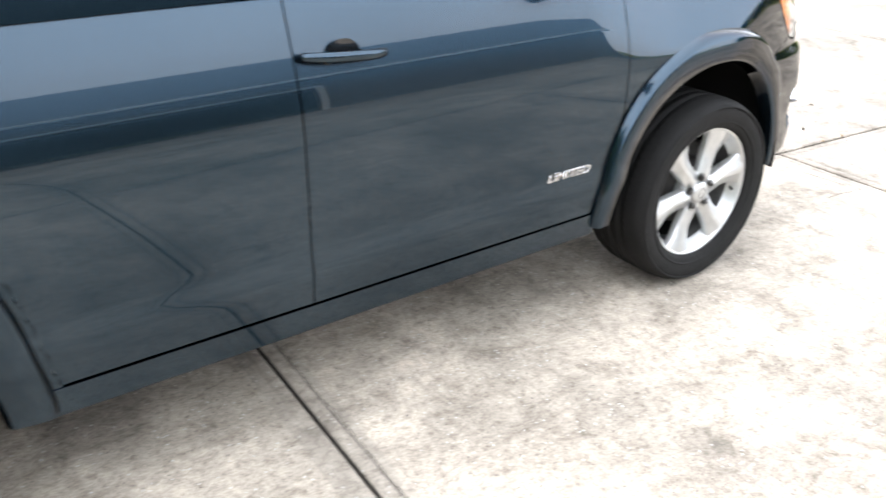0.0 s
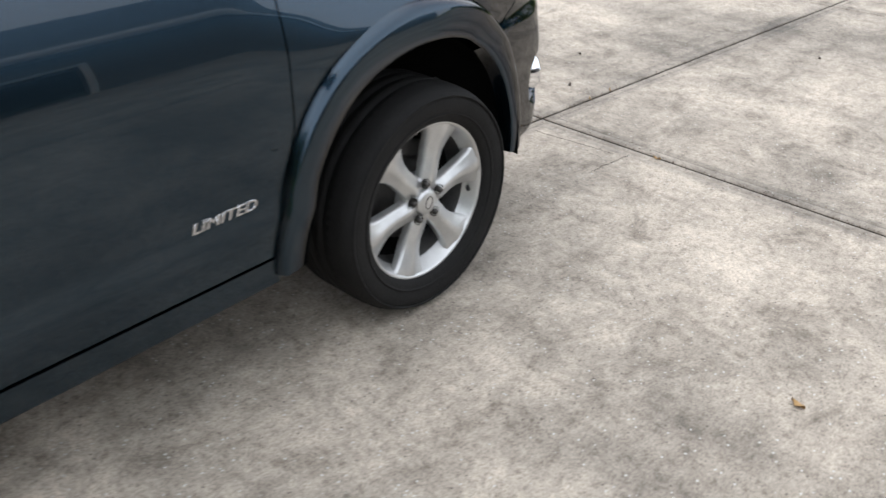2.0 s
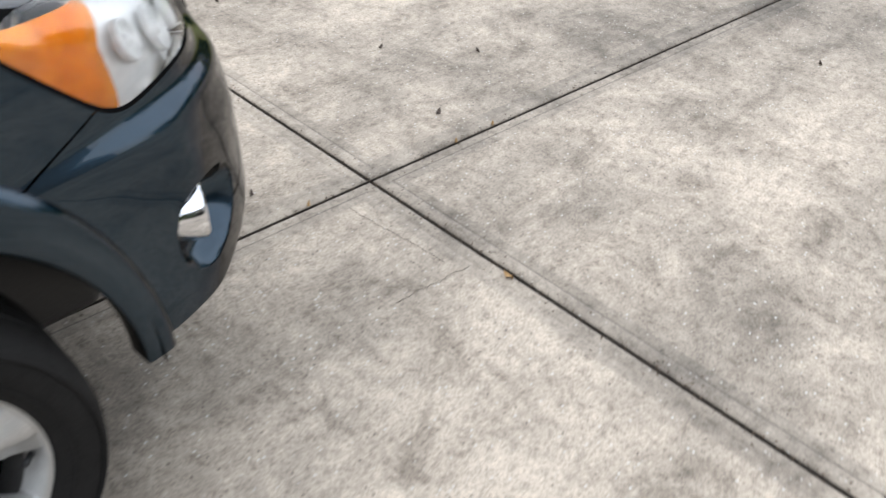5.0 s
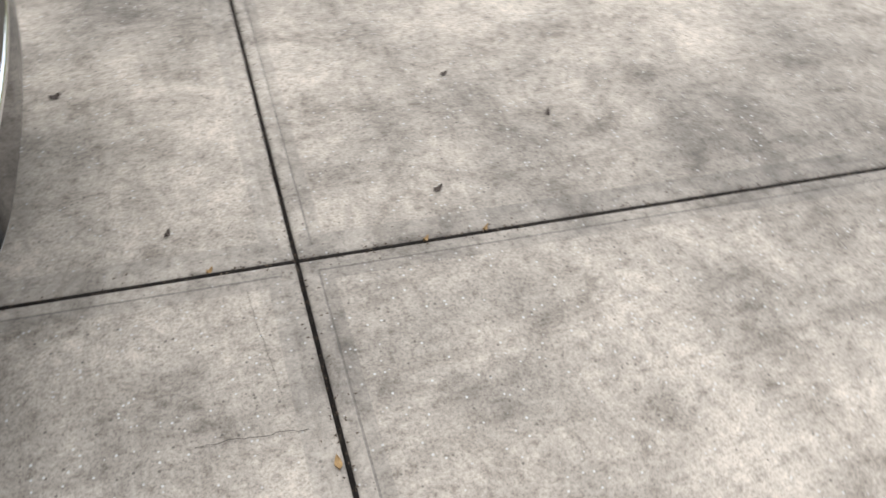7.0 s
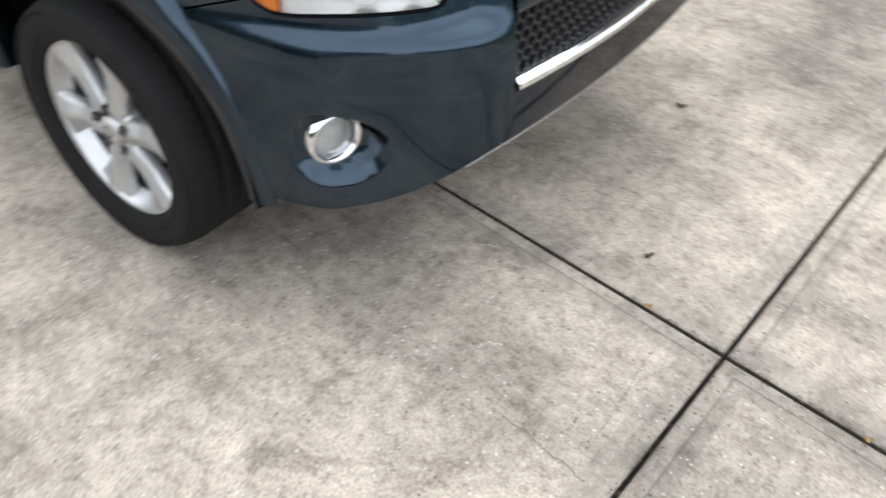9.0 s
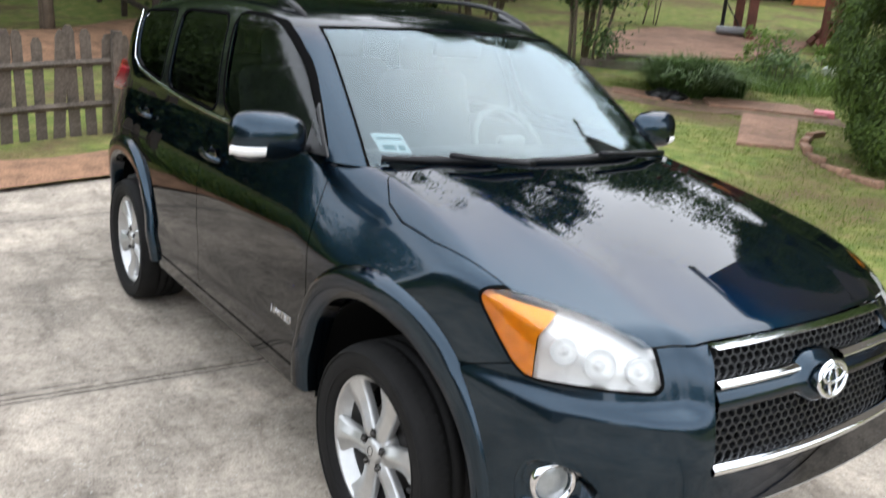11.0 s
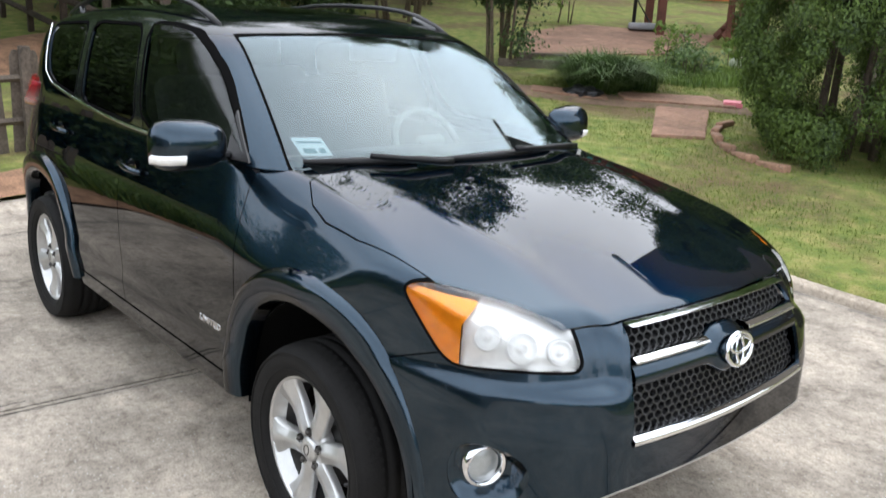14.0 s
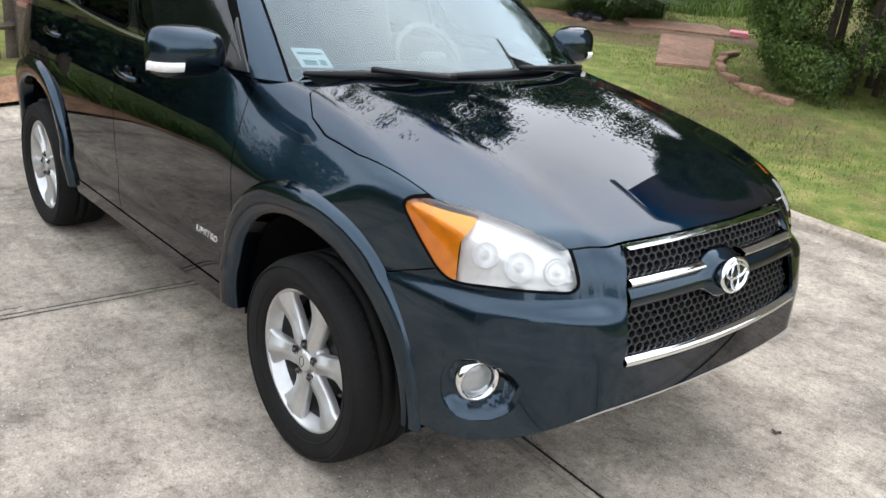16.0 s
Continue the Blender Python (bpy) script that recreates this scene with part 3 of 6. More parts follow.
# doors and rear quarter
front_door = cuts(flank, lambda x, y, z: x - door_front(z) + GAP, lambda x, y, z: -1.55 + GAP - x, lambda x, y, z: 0.404 - z, lambda x, y, z: 0.80 - np.abs(y), arch_front)
rear_door = cuts(flank, lambda x, y, z: x + 1.55 + GAP, lambda x, y, z: -2.56 - 0.22 * (z - 1.0) - x, lambda x, y, z: 0.404 - z, lambda x, y, z: 0.80 - np.abs(y),
                 lambda x, y, z: 0.595 - rear_pull(x, z) - np.hypot(x - REAR_X, z - HUB_Z))
quarter = cuts(flank, lambda x, y, z: 0.35 - z, lambda x, y, z: 0.30 - np.abs(y), lambda x, y, z: -3.25 - x, arch_rear,
               lambda x, y, z: np.where(np.hypot(x - REAR_X, z - HUB_Z) < 0.593 - rear_pull(x, z), -1.0, x + 2.56 + 0.22 * (z - 1.0) + 2 * GAP))
sill = cuts(flank, lambda x, y, z: z - 0.405 + 4 * GAP, lambda x, y, z: 0.322 - z, lambda x, y, z: x + 0.45, lambda x, y, z: -2.25 - x, arch_front, arch_rear, lambda x, y, z: 0.5 - np.abs(y))


def door_handle(parent, x, z, sgn):
    """A pull bar over a scooped cup, with a small key cover."""
    y = -(side_y(np.array(x), np.array(z)) + 0.001)
    pts = [(x + 0.112 * math.cos(a), y - 0.004 - 0.028 * math.sin(a), z + 0.010 - 0.008 * math.cos(a)) for a in np.linspace(0.12, math.pi - 0.12, 13)]
    bar = tube([(p[0], p[1] * sgn, p[2]) for p in pts], [0.007 + 0.004 * math.sin(a) for a in np.linspace(0.3, math.pi - 0.3, 13)], 10, 1.2)
    part("handle", bar, PAINT, parent, "glossy body-colour pull handle")
    cup = []
    for r, d in ((0.048, 0.0015), (0.044, 0.001), (0.034, 0.0005), (0.0, 0.0)):
        cup.append([(x + r * math.cos(a), sgn * (y - 0.0005 - d), z + r * 0.95 * math.sin(a)) for a in np.linspace(0, 2 * math.pi, 29)])
    part("cup", grid_mesh(np.array(cup)), GLOSSBLACK, parent, "dark scooped handle cup")


for side in (1, -1):
    turn = (lambda m: m) if side == 1 else flip
    fd = panel("front_door", turn(front_door), PAINT, car)
    rd = panel("rear_door", turn(rear_door), PAINT, car)
    door_handle(fd, -1.425, 1.016, side)
    door_handle(rd, -2.40, 1.066, side)
    panel("quarter_panel", turn(quarter), PAINT, car)
    # black strip set behind the door gap as the shadow line above the sill
    gap_strip = cuts(flank, lambda x, y, z: z - 0.425, lambda x, y, z: 0.380 - z, lambda x, y, z: x + 0.50, lambda x, y, z: -2.16 - x, lambda x, y, z: 0.5 - np.abs(y))
    part("sill_shadow_strip", turn((gap_strip[0] * np.array([1, 0.975, 1]), gap_strip[1])), SEAM, car, "black strip for the shadow line above the sill")
    panel("sill", turn((sill[0] * np.array([1, 1.003, 1]), sill[1])), PAINT, car)

# tail: rear bumper and tailgate
stern = sections_ball(body_f, (-2.95, 0, 0.74), np.radians(np.linspace(-176, -4, 150)), np.radians(np.linspace(-34, 70, 80)))
panel("rear_bumper", cuts(stern, lambda x, y, z: x + 3.252, lambda x, y, z: 0.34 - z, lambda x, y, z: z - 0.66), PAINT, car)
panel("tailgate", cuts(stern, lambda x, y, z: x + 3.252, lambda x, y, z: 0.666 - z, lambda x, y, z: np.minimum(z - 1.2, 0.66 - np.abs(y))), PAINT, car, lip=0.15)
part("number_plate", box_bm((0.012, 0.31, 0.155), (float(rear_x(np.array(0.0), np.array(0.86))) - 0.004, 0, 0.86), 0.004), STICKER, car, "plain white number plate")

tail_poly = poly_sd(smooth_poly([(-2.93, 1.262), (-3.08, 1.283), (-3.42, 1.275), (-3.44, 1.085), (-3.22, 1.125), (-3.04, 1.19)], times=2))
tail_lens = lambda x, y, z: tail_poly(x, z)
for sgn in (1, -1):
    lens = cuts(flank, tail_lens, lambda x, y, z: 0.6 - np.abs(y))
    lens = (lens[0] * np.array([1, 1.07, 1]), lens[1])
    panel("tail_lamp", lens if sgn == 1 else flip(lens), RED, car, "red tail lamp lens", lip=0.06)

# wheel arch mouldings and wells
def moulding(cx, a0, a1, sgn):
    prof = [(-0.006, -0.05), (-0.001, 0.004), (0.004, 0.015), (0.014, 0.021), (0.05, 0.027), (0.082, 0.030), (0.092, 0.028), (0.099, 0.020), (0.105, 0.009), (0.109, -0.004)]
    rows = []
    for a in np.linspace(a0, a1, 60):
        squeeze = 1 - 0.10 * step(math.radians(135), math.radians(172), a) - (0.38 if cx > -1 else 0.0) * step(math.radians(70), math.radians(12), a)
        tuck = 0.045 * step(math.radians(118), math.radians(165), a) * (1 if cx > -1 else 0.5) + (0 if cx > -1 else 0.10) * step(math.radians(62), math.radians(12), a)
        row = []
        flush = 1 - 0.62 * step(math.radians(75), math.radians(20), a) * (1 if cx > -1 else 0)
        for dr, off in prof:
            off = off * flush if off > 0 else off
            r = ARCH_IN + dr * squeeze - tuck
            x, z = cx + r * math.cos(a), HUB_Z + r * math.sin(a)
            hit = shoot(body_f, np.array([[x, 0.0, z]]), np.array([[0.0, -1.0, 0.0]]))[0]
            row.append((x, (hit[1] - off) * sgn, z))
        rows.append(row)
    v, f = grid_mesh(np.array(rows))
    return v, (f if sgn == 1 else [q[::-1] for q in f])


for sgn in (1, -1):
    part("arch_trim", moulding(ARCH_X, math.radians(-1), math.radians(179), sgn), PAINT, car, "raised body-colour wheel arch moulding")
    part("arch_trim", moulding(REAR_X, math.radians(0), math.radians(176), sgn), PAINT, car, "raised body-colour wheel arch moulding")
    for cx in (0.0, REAR_X):
        rows = [[(cx + r * math.cos(a), -y * sgn, HUB_Z + r * math.sin(a)) for r, y in ((0.475, 0.84), (0.48, 0.80), (0.48, 0.50), (0.0, 0.48))] for a in np.linspace(-0.05, math.pi + 0.06, 44)]
        part("wheel_well", grid_mesh(np.array(rows)), LINER, car, "black plastic wheel well")
part("underbody", box_bm((3.9, 1.05, 0.26), (-1.45, 0, 0.38), 0.03), BLACK, car, "dark underbody")
part("underbody", box_bm((1.62, 1.62, 0.10), (-1.33, 0, 0.39), 0.02), BLACK, car, "dark underbody")
lower = cuts(nose, lambda x, y, z: z - bumper_low(y) - 0.01, lambda x, y, z: bumper_low(y) - 0.05 - z, lambda x, y, z: 0.38 - x, lambda x, y, z: np.abs(y) - 0.60)
lower = (lower[0] * np.array([1, 0.95, 1]) - np.array([0.06, 0, -0.004]), lower[1])
part("valance", both(lower), BLACK, car, "black lower valance")

# headlights: clear lens over a chrome bowl and amber end
def lamp_shell(depth, swell=0.006):
    m = cuts(nose, inset(in_lamp, 0.001))
    depth = depth - swell * np.sin(0.5 * math.pi * np.clip(-in_lamp(*m[0].T) / 0.04, 0, 1))[:, None]
    ctr = np.array([0.1, -0.25, 0.6])
    d = m[0] - ctr
    return (m[0] - d / np.linalg.norm(d, axis=1)[:, None] * depth, m[1])


lens_half = lamp_shell(0.002)
bowl = lamp_shell(0.034)
amber_line = lambda x, y, z: np.maximum((heading(x, y) - 35.6 - 40 * np.maximum(0, z - 0.90)) / 70, z - 0.972 + 0.0015 * (heading(x, y) - 30))
for side in (1, -1):
    turn = (lambda m: m) if side == 1 else flip
    hl = panel("headlight", turn(lens_half), LENS, car, "large swept headlight with clear lens", lip=0.05)
    hl.visible_shadow = False
    part("reflector", turn(clip(bowl, neg(amber_line))), REFLECTOR, hl, "bright silver reflector")
    part("indicator", turn(clip(lamp_shell(0.014), amber_line)), AMBER, hl, "orange turn indicator")
    rim = cuts(nose, inset(in_lamp, -0.007), outset(in_lamp, -0.003))
    part("lamp_seal", turn((rim[0] - np.array([0.0, 0, 0.001]), rim[1])), SEAM, hl, "black seal round the lens")
    for hd, pz, r in ((40.2, 0.885, 0.034), (46.0, 0.872, 0.040), (52.0, 0.858, 0.033)):
        at = lens_half[0][np.argmin((heading(lens_half[0][:, 0], lens_half[0][:, 1]) - hd) ** 2 + ((lens_half[0][:, 2] - pz) * 70) ** 2)]
        ring = lathe([(r + 0.003, -0.006), (r + 0.002, 0.006), (r - 0.002, 0.008), (r - 0.004, 0.002), (r * 0.6, -0.006), (r * 0.35, -0.008), (r * 0.30, 0.004), (0.0, 0.008)], 28)
        out = (Vector(at) - Vector((0.1, -0.25, 0.6))).normalized()
        base = Vector(at) - out * 0.020
        base.y, out.y = base.y * side, out.y * side
        m = look(base, base + out) @ pose(0, 0, 0, 90, 0, 0)
        bm = bmesh.new()
        vs = [bm.verts.new(m @ Vector((v[0], -v[1], v[2]))) for v in ring[0]]
        for f in ring[1]:
            bm.faces.new([vs[i] for i in f])
        part("projector", bm, REFLECTOR, hl, "silver lamp bowl")

# grille
back = cuts(nose, inset(in_grille, -0.01))
gr = part("grille", both((back[0] - np.array([0.075, 0, 0]), back[1])), SEAM, car, "black honeycomb grille with chrome bars")


def front_at(y, z, out=0.0):
    return front_x(np.array(y), np.array(z)) + out


def honeycomb(zlo, zhi, cell=0.0175):
    """A hexagon mesh of thin bars that follows the nose."""
    v, f = [], []
    w, h = cell * math.sqrt(3), cell * 1.15
    row = 0
    z = zlo
    while z < zhi:
        n = int(0.44 / w) + 1
        for i in range(-n, n + 1):
            y = i * w + (w / 2 if row % 2 else 0)
            if abs(y) > 0.435 or in_grille(np.array(0.8), np.array(y), np.array(z)) > -0.012:
                continue
            k = len(v)
            for rr, dx in ((1.04, -0.018), (0.99, -0.004), (0.79, -0.004), (0.72, -0.030)):
                for q in range(6):
                    a = math.radians(30 + 60 * q)
                    yy, zz = y + cell * rr * math.cos(a), z + cell * 0.80 * rr * math.sin(a)
                    v.append((float(front_at(yy, zz, dx - 0.022)), yy, zz))
            for a in range(3):
                for q in range(6):
                    f.append((k + a * 6 + q, k + a * 6 + (q + 1) % 6, k + a * 6 + 6 + (q + 1) % 6, k + a * 6 + 6 + q))
        row += 1
        z += h
    return v, f


part("mesh", honeycomb(0.848, 0.906), BLACK, gr, "black honeycomb mesh", smooth=False)
part("mesh", honeycomb(0.640, 0.760), BLACK, gr, "black honeycomb mesh", smooth=False)


def bar(y0, y1, zc, half, out, n=40, dip=0.0, swell=0.0):
    """A rounded bar across the nose at height zc."""
    rows = []
    for y in np.linspace(y0, y1, n):
        e = math.exp(-(y / 0.085) ** 4) * swell
        row = []
        for a in np.linspace(-1.75, 1.75, 14):
            z = zc - dip * (1 - (y / 0.45) ** 2) + (half + e) * math.sin(a)
            row.append((float(front_at(y, z, -0.035)) + (out + 0.4 * e + 0.035) * max(0.0, math.cos(a)) ** 0.6, y, z))
        rows.append(row)
    return grid_mesh(np.array(rows))


part("crossbar", bar(-0.424, 0.424, 0.788, 0.034, 0.006, 60, swell=0.036), PAINT, gr, "body-colour crossbar swelling round the badge")
part("chrome_strip", bar(-0.418, -0.105, 0.826, 0.013, 0.012), CHROME, gr, "chrome strip")
part("chrome_strip", bar(0.105, 0.418, 0.826, 0.013, 0.012), CHROME, gr, "chrome strip")
part("chrome_strip", bar(-0.395, 0.395, 0.908, 0.0028, 0.000), CHROME, gr, "thin chrome strip under the hood")
part("chrome_strip", bar(-0.446, 0.446, 0.618, 0.019, 0.008, dip=0.012), CHROME, gr, "chrome lower grille bar")
part("lip_strip", tube([(float(front_at(y, 0.46)) - 0.01, y, float(bumper_low(y)) - 0.004) for y in np.linspace(-0.56, 0.56, 41)], 0.008, 8), ALLOY, car, "thin silver lower lip")

# badge: plain chrome ovals
def oval(at, ry, rz, r, tilt, n=36):
    pts = [(at[0] - tilt * rz * math.sin(a), at[1] + ry * math.cos(a), at[2] + rz * math.sin(a)) for a in np.linspace(0, 2 * math.pi, n)]
    return tube(pts, r, 8)


bx = float(front_at(0, 0.79, 0.032))
badge = part("badge", oval((bx, 0, 0.792), 0.066, 0.046, 0.0075, 0.18), CHROME, gr, "chrome oval badge")
part("ring", oval((bx + 0.002, 0, 0.805), 0.050, 0.021, 0.005, 0.18), CHROME, badge)
part("ring", oval((bx + 0.002, 0, 0.790), 0.019, 0.040, 0.005, 0.18), CHROME, badge)

# fog lamps in scooped pockets
pocket = cuts(nose, inset(in_fog, -0.004), lambda x, y, z: -x)
hd = heading(pocket[0][:, 0], pocket[0][:, 1])
deep = np.clip(-in_fog(*pocket[0].T) / 0.035, 0, 1)
inward = np.stack([np.sin(np.radians(52)) * np.ones(len(hd)), -np.cos(np.radians(52)) * np.ones(len(hd)), np.zeros(len(hd))], -1)
pocket = (pocket[0] - inward * (0.0015 + 0.060 * deep * step(28, 46, hd))[:, None], pocket[1])
for side in (1, -1):
    turn = (lambda m: m) if side == 1 else flip
    part("fog_pocket", turn(pocket), PAINT, car, "scooped body-colour fog lamp pocket")
    fog = part("fog_lamp", lathe([(0.058, -0.06), (0.063, -0.012), (0.063, 0.006), (0.059, 0.013), (0.054, 0.014), (0.047, 0.006), (0.045, -0.012)], 48), CHROME, car, "round chrome-ringed fog lamp")
    fog.matrix_basis = look((0.642, -0.738 * side, 0.538), (1.62, -1.06 * side, 0.52)) @ pose(0, 0, 0, -90, 0, 0)
    ln = part("lens", lathe([(0.0462, -0.004), (0.036, 0.002), (0.018, 0.006), (0.0, 0.007)], 32), FOGLENS, fog, "pale fog lamp glass")
    part("bulb_bowl", lathe([(0.042, -0.022), (0.034, -0.036), (0.012, -0.044), (0.0, -0.044)], 32), REFLECTOR, fog)


# ---------- wheels ----------
def wheel(at, spin, sgn):
    w = new("wheel")
    w.parent = car
    w.matrix_basis = Matrix.Translation(at) @ (pose(0, 0, 0, 0, 0, 0) if sgn == 1 else pose(0, 0, 0, 0, 0, 180)) @ pose(0, 0, 0, 0, -spin, 0)
    w["label"] = "six-spoke silver alloy wheel with black tyre"
    t = [(0.236, -0.008), (0.242, -0.020), (0.252, -0.026), (0.28, -0.034), (0.304, -0.036), (0.320, -0.031), (0.330, -0.018), (0.337, 0.004), (0.340, 0.03)]
    for g in (0.055, 0.10, 0.145):
        t += [(0.341, g), (0.334, g + 0.002), (0.334, g + 0.009), (0.341, g + 0.011)]
    t += [(0.340, 0.19), (0.334, 0.215), (0.316, 0.235), (0.28, 0.238), (0.25, 0.22), (0.235, 0.20)]
    part("tyre", lathe(t, 96), TYRE, w, "black road tyre with worn sidewall")
    for r in (0.262, 0.314):
        part("tyre_rib", lathe([(r, -0.020), (r, -0.0375 if r > 0.3 else -0.031), (r + 0.003, -0.0385 if r > 0.3 else -0.0325), (r + 0.006, -0.0375 if r > 0.3 else -0.0335), (r + 0.006, -0.02)], 96), TYRE, w)
    # tread blocks: cross cuts on the shoulder
    v, f = [], []
    for i in range(72):
        a = 2 * math.pi * i / 72
        for r, y, da in ((0.3365, 0.004, -0.018), (0.3365, 0.004, 0.018), (0.3402, 0.045, 0.026), (0.3402, 0.045, -0.010)):
            v.append((r * math.cos(a + da) * 1.004, y, r * math.sin(a + da) * 1.004))
        f.append((4 * i, 4 * i + 1, 4 * i + 2, 4 * i + 3))
    part("tread", (v, f), TYRE, w, smooth=False)
    # barrel coloured darker than the rim in place of its shade
    part("barrel", lathe([(0.228, 0.20), (0.214, 0.19), (0.200, 0.10), (0.208, 0.036)], 96), SHADEALLOY, w, "inner rim coloured dark grey for the shade in the wheel")
    part("rim", lathe([(0.208, 0.036), (0.222, 0.012), (0.228, -0.004), (0.232, -0.010), (0.237, -0.012), (0.2395, -0.009), (0.238, 0.0)], 96), ALLOY, w, "silver alloy rim")
    rr = [0.045, 0.065, 0.09, 0.12, 0.15, 0.175, 0.198, 0.217, 0.230]
    hw = [0.030, 0.034, 0.034, 0.034, 0.037, 0.043, 0.052, 0.064, 0.078]
    yo = [0.006, 0.002, 0.004, 0.008, 0.008, 0.004, -0.001, -0.003, -0.002]
    for k in range(6):
        a = math.radians(60 * k)
        rows = []
        for r, h, y in zip(rr, hw, yo):
            row = []
            for s, d in ((-1.0, 0.030), (-1.0, 0.016), (-0.96, 0.006), (-0.84, 0.001), (-0.34, -0.002), (-0.26, -0.006), (0.26, -0.006), (0.34, -0.002), (0.84, 0.001), (0.96, 0.006), (1.0, 0.016), (1.0, 0.030)):
                row.append((r * math.cos(a) - s * h * math.sin(a), y + d, r * math.sin(a) + s * h * math.cos(a)))
            rows.append(row)
        part("spoke", grid_mesh(np.array(rows)), ALLOY, w)
    part("hub", lathe([(0.078, 0.05), (0.076, 0.014), (0.068, 0.006), (0.055, 0.004), (0.046, 0.006), (0.040, 0.004)], 48), ALLOY, w)
    part("hub_cap", lathe([(0.041, 0.012), (0.040, -0.004), (0.034, -0.010), (0.02, -0.013), (0.0, -0.0135)], 36), ALLOY, w, "silver centre cap")
    part("cap_mark", tube([(0.019 * math.cos(b), -0.0135, 0.013 * math.sin(b)) for b in np.linspace(0, 2 * math.pi, 20)], 0.0016, 6), STEEL, w)
    for k in range(5):
        a = math.radians(72 * k + 21)
        n = part("lug_nut", lathe([(0.0, -0.010), (0.006, -0.009), (0.009, -0.003), (0.0095, 0.02)], 6), STEEL, w)
        n.location = (0.0575 * math.cos(a), -0.005, 0.0575 * math.sin(a))
        s = part("nut_pocket", lathe([(0.0155, 0.0030), (0.0145, 0.0105), (0.0, 0.0108)], 20), STEEL, w)
        s.location = (0.0575 * math.cos(a), -0.0078, 0.0575 * math.sin(a))
    # disc, shield and caliper hold the shade of the spoke gaps in their colour
    part("brake_disc", lathe([(0.140, 0.088), (0.140, 0.082), (0.085, 0.080), (0.080, 0.06), (0.0, 0.06)], 48), IRON, w, "worn brake disc coloured dark for the shade behind the spokes")
    part("dust_shield", lathe([(0.2005, 0.094), (0.0, 0.096)], 48), SEAM, w)
    cal = box_bm((0.06, 0.04, 0.13), (0.14, 0.085, 0.02), 0.012, 2)
    part("caliper", cal, IRON, w)
    va = math.radians(-81)
    part("valve_stem", tube([(0.214 * math.cos(va), 0.02, 0.214 * math.sin(va)), (0.196 * math.cos(va), 0.0, 0.196 * math.sin(va))], 0.006, 8), BLACK, w)
    return w


wheel((-0.008, -0.872, HUB_Z), 71, 1)
wheel((REAR_X, -0.872, HUB_Z), 78, 1)
wheel((0.0, 0.872, HUB_Z), 30, -1)
wheel((REAR_X, 0.872, HUB_Z), 10, -1)

# ---------- cabin ----------
shell = sections_x(cabin_f, np.linspace(-3.50, -0.24, 260), np.radians(np.linspace(1, 90, 84)), 1.15)
screen_sd = lambda x, y, z: np.where(x > -1.25, np.maximum(np.maximum(np.abs(y) - 0.727 + 0.315 * (z - 1.167), z - 1.606 + 0.05 * y * y), 1.150 - z), 1.0)
win_front = poly_sd(smooth_poly([(-0.53, 1.19), (-0.595, 1.25), (-0.674, 1.317), (-0.791, 1.408), (-0.880, 1.468), (-1.000, 1.532), (-1.14, 1.588), (-1.31, 1.609), (-1.53, 1.611), (-1.41, 1.20)], 0.14, 2))
win_rear = poly_sd(smooth_poly([(-1.475, 1.20), (-1.60, 1.605), (-2.20, 1.605), (-2.16, 1.235)], 0.09, 2))
win_quarter = poly_sd(smooth_poly([(-2.25, 1.25), (-2.27, 1.60), (-2.82, 1.58), (-2.77, 1.42), (-2.70, 1.33), (-2.58, 1.29)], 0.09, 2))
sunroof = poly_sd(smooth_poly([(-1.28, -0.38), (-1.28, 0.38), (-1.98, 0.38), (-1.98, -0.38)], times=1))
in_side = lambda p: (lambda x, y, z: np.where(np.abs(y) > 0.5, p(x, z), 1.0))
in_sun = lambda x, y, z: np.where(z > 1.5, sunroof(x, y), 1.0)
rear_sd = poly_sd(smooth_poly([(-0.62, 1.25), (-0.54, 1.53), (0.54, 1.53), (0.62, 1.25)], 0.08, 2))
hatch = cuts(sections_ball(cabin_f, (-2.80, 0, 1.14), np.radians(np.linspace(-176, -4, 150)), np.radians(np.linspace(-2, 86, 80))), lambda x, y, z: x + 3.152)
panel("hatch_frame", cuts(hatch, lambda x, y, z: -rear_sd(y, z)), PAINT, car, "dark rear hatch frame")
tail_pane = panel("rear_screen", cuts(hatch, lambda x, y, z: rear_sd(y, z) + 0.003), TINT, car, "dark tinted rear screen", lip=0.004)
tail_pane.visible_shadow = False
frame_half = cuts(shell, lambda x, y, z: -3.15 - x, neg(screen_sd), neg(in_side(win_front)), neg(in_side(win_rear)), neg(in_side(win_quarter)), neg(in_sun),
                  lambda x, y, z: -(z - 1.10))
panel("roof", both(frame_half), PAINT, car, "dark roof and pillars", lip=0.02)
ws = panel("windscreen", both(cuts(shell, inset(screen_sd, 0.004))), GLASS, car, "large windscreen mirroring the pale sky", lip=0.004)
ws.visible_shadow = False
part("screen_seal", both(cuts(shell, inset(screen_sd, -0.001), lambda x, y, z: -0.008 - screen_sd(x, y, z))), SEAM, ws).location = (0.0015, 0, 0.0015)
panel("sunroof", both(cuts(shell, inset(in_sun, 0.004))), TINT, car, "dark glass sunroof", lip=0.004)
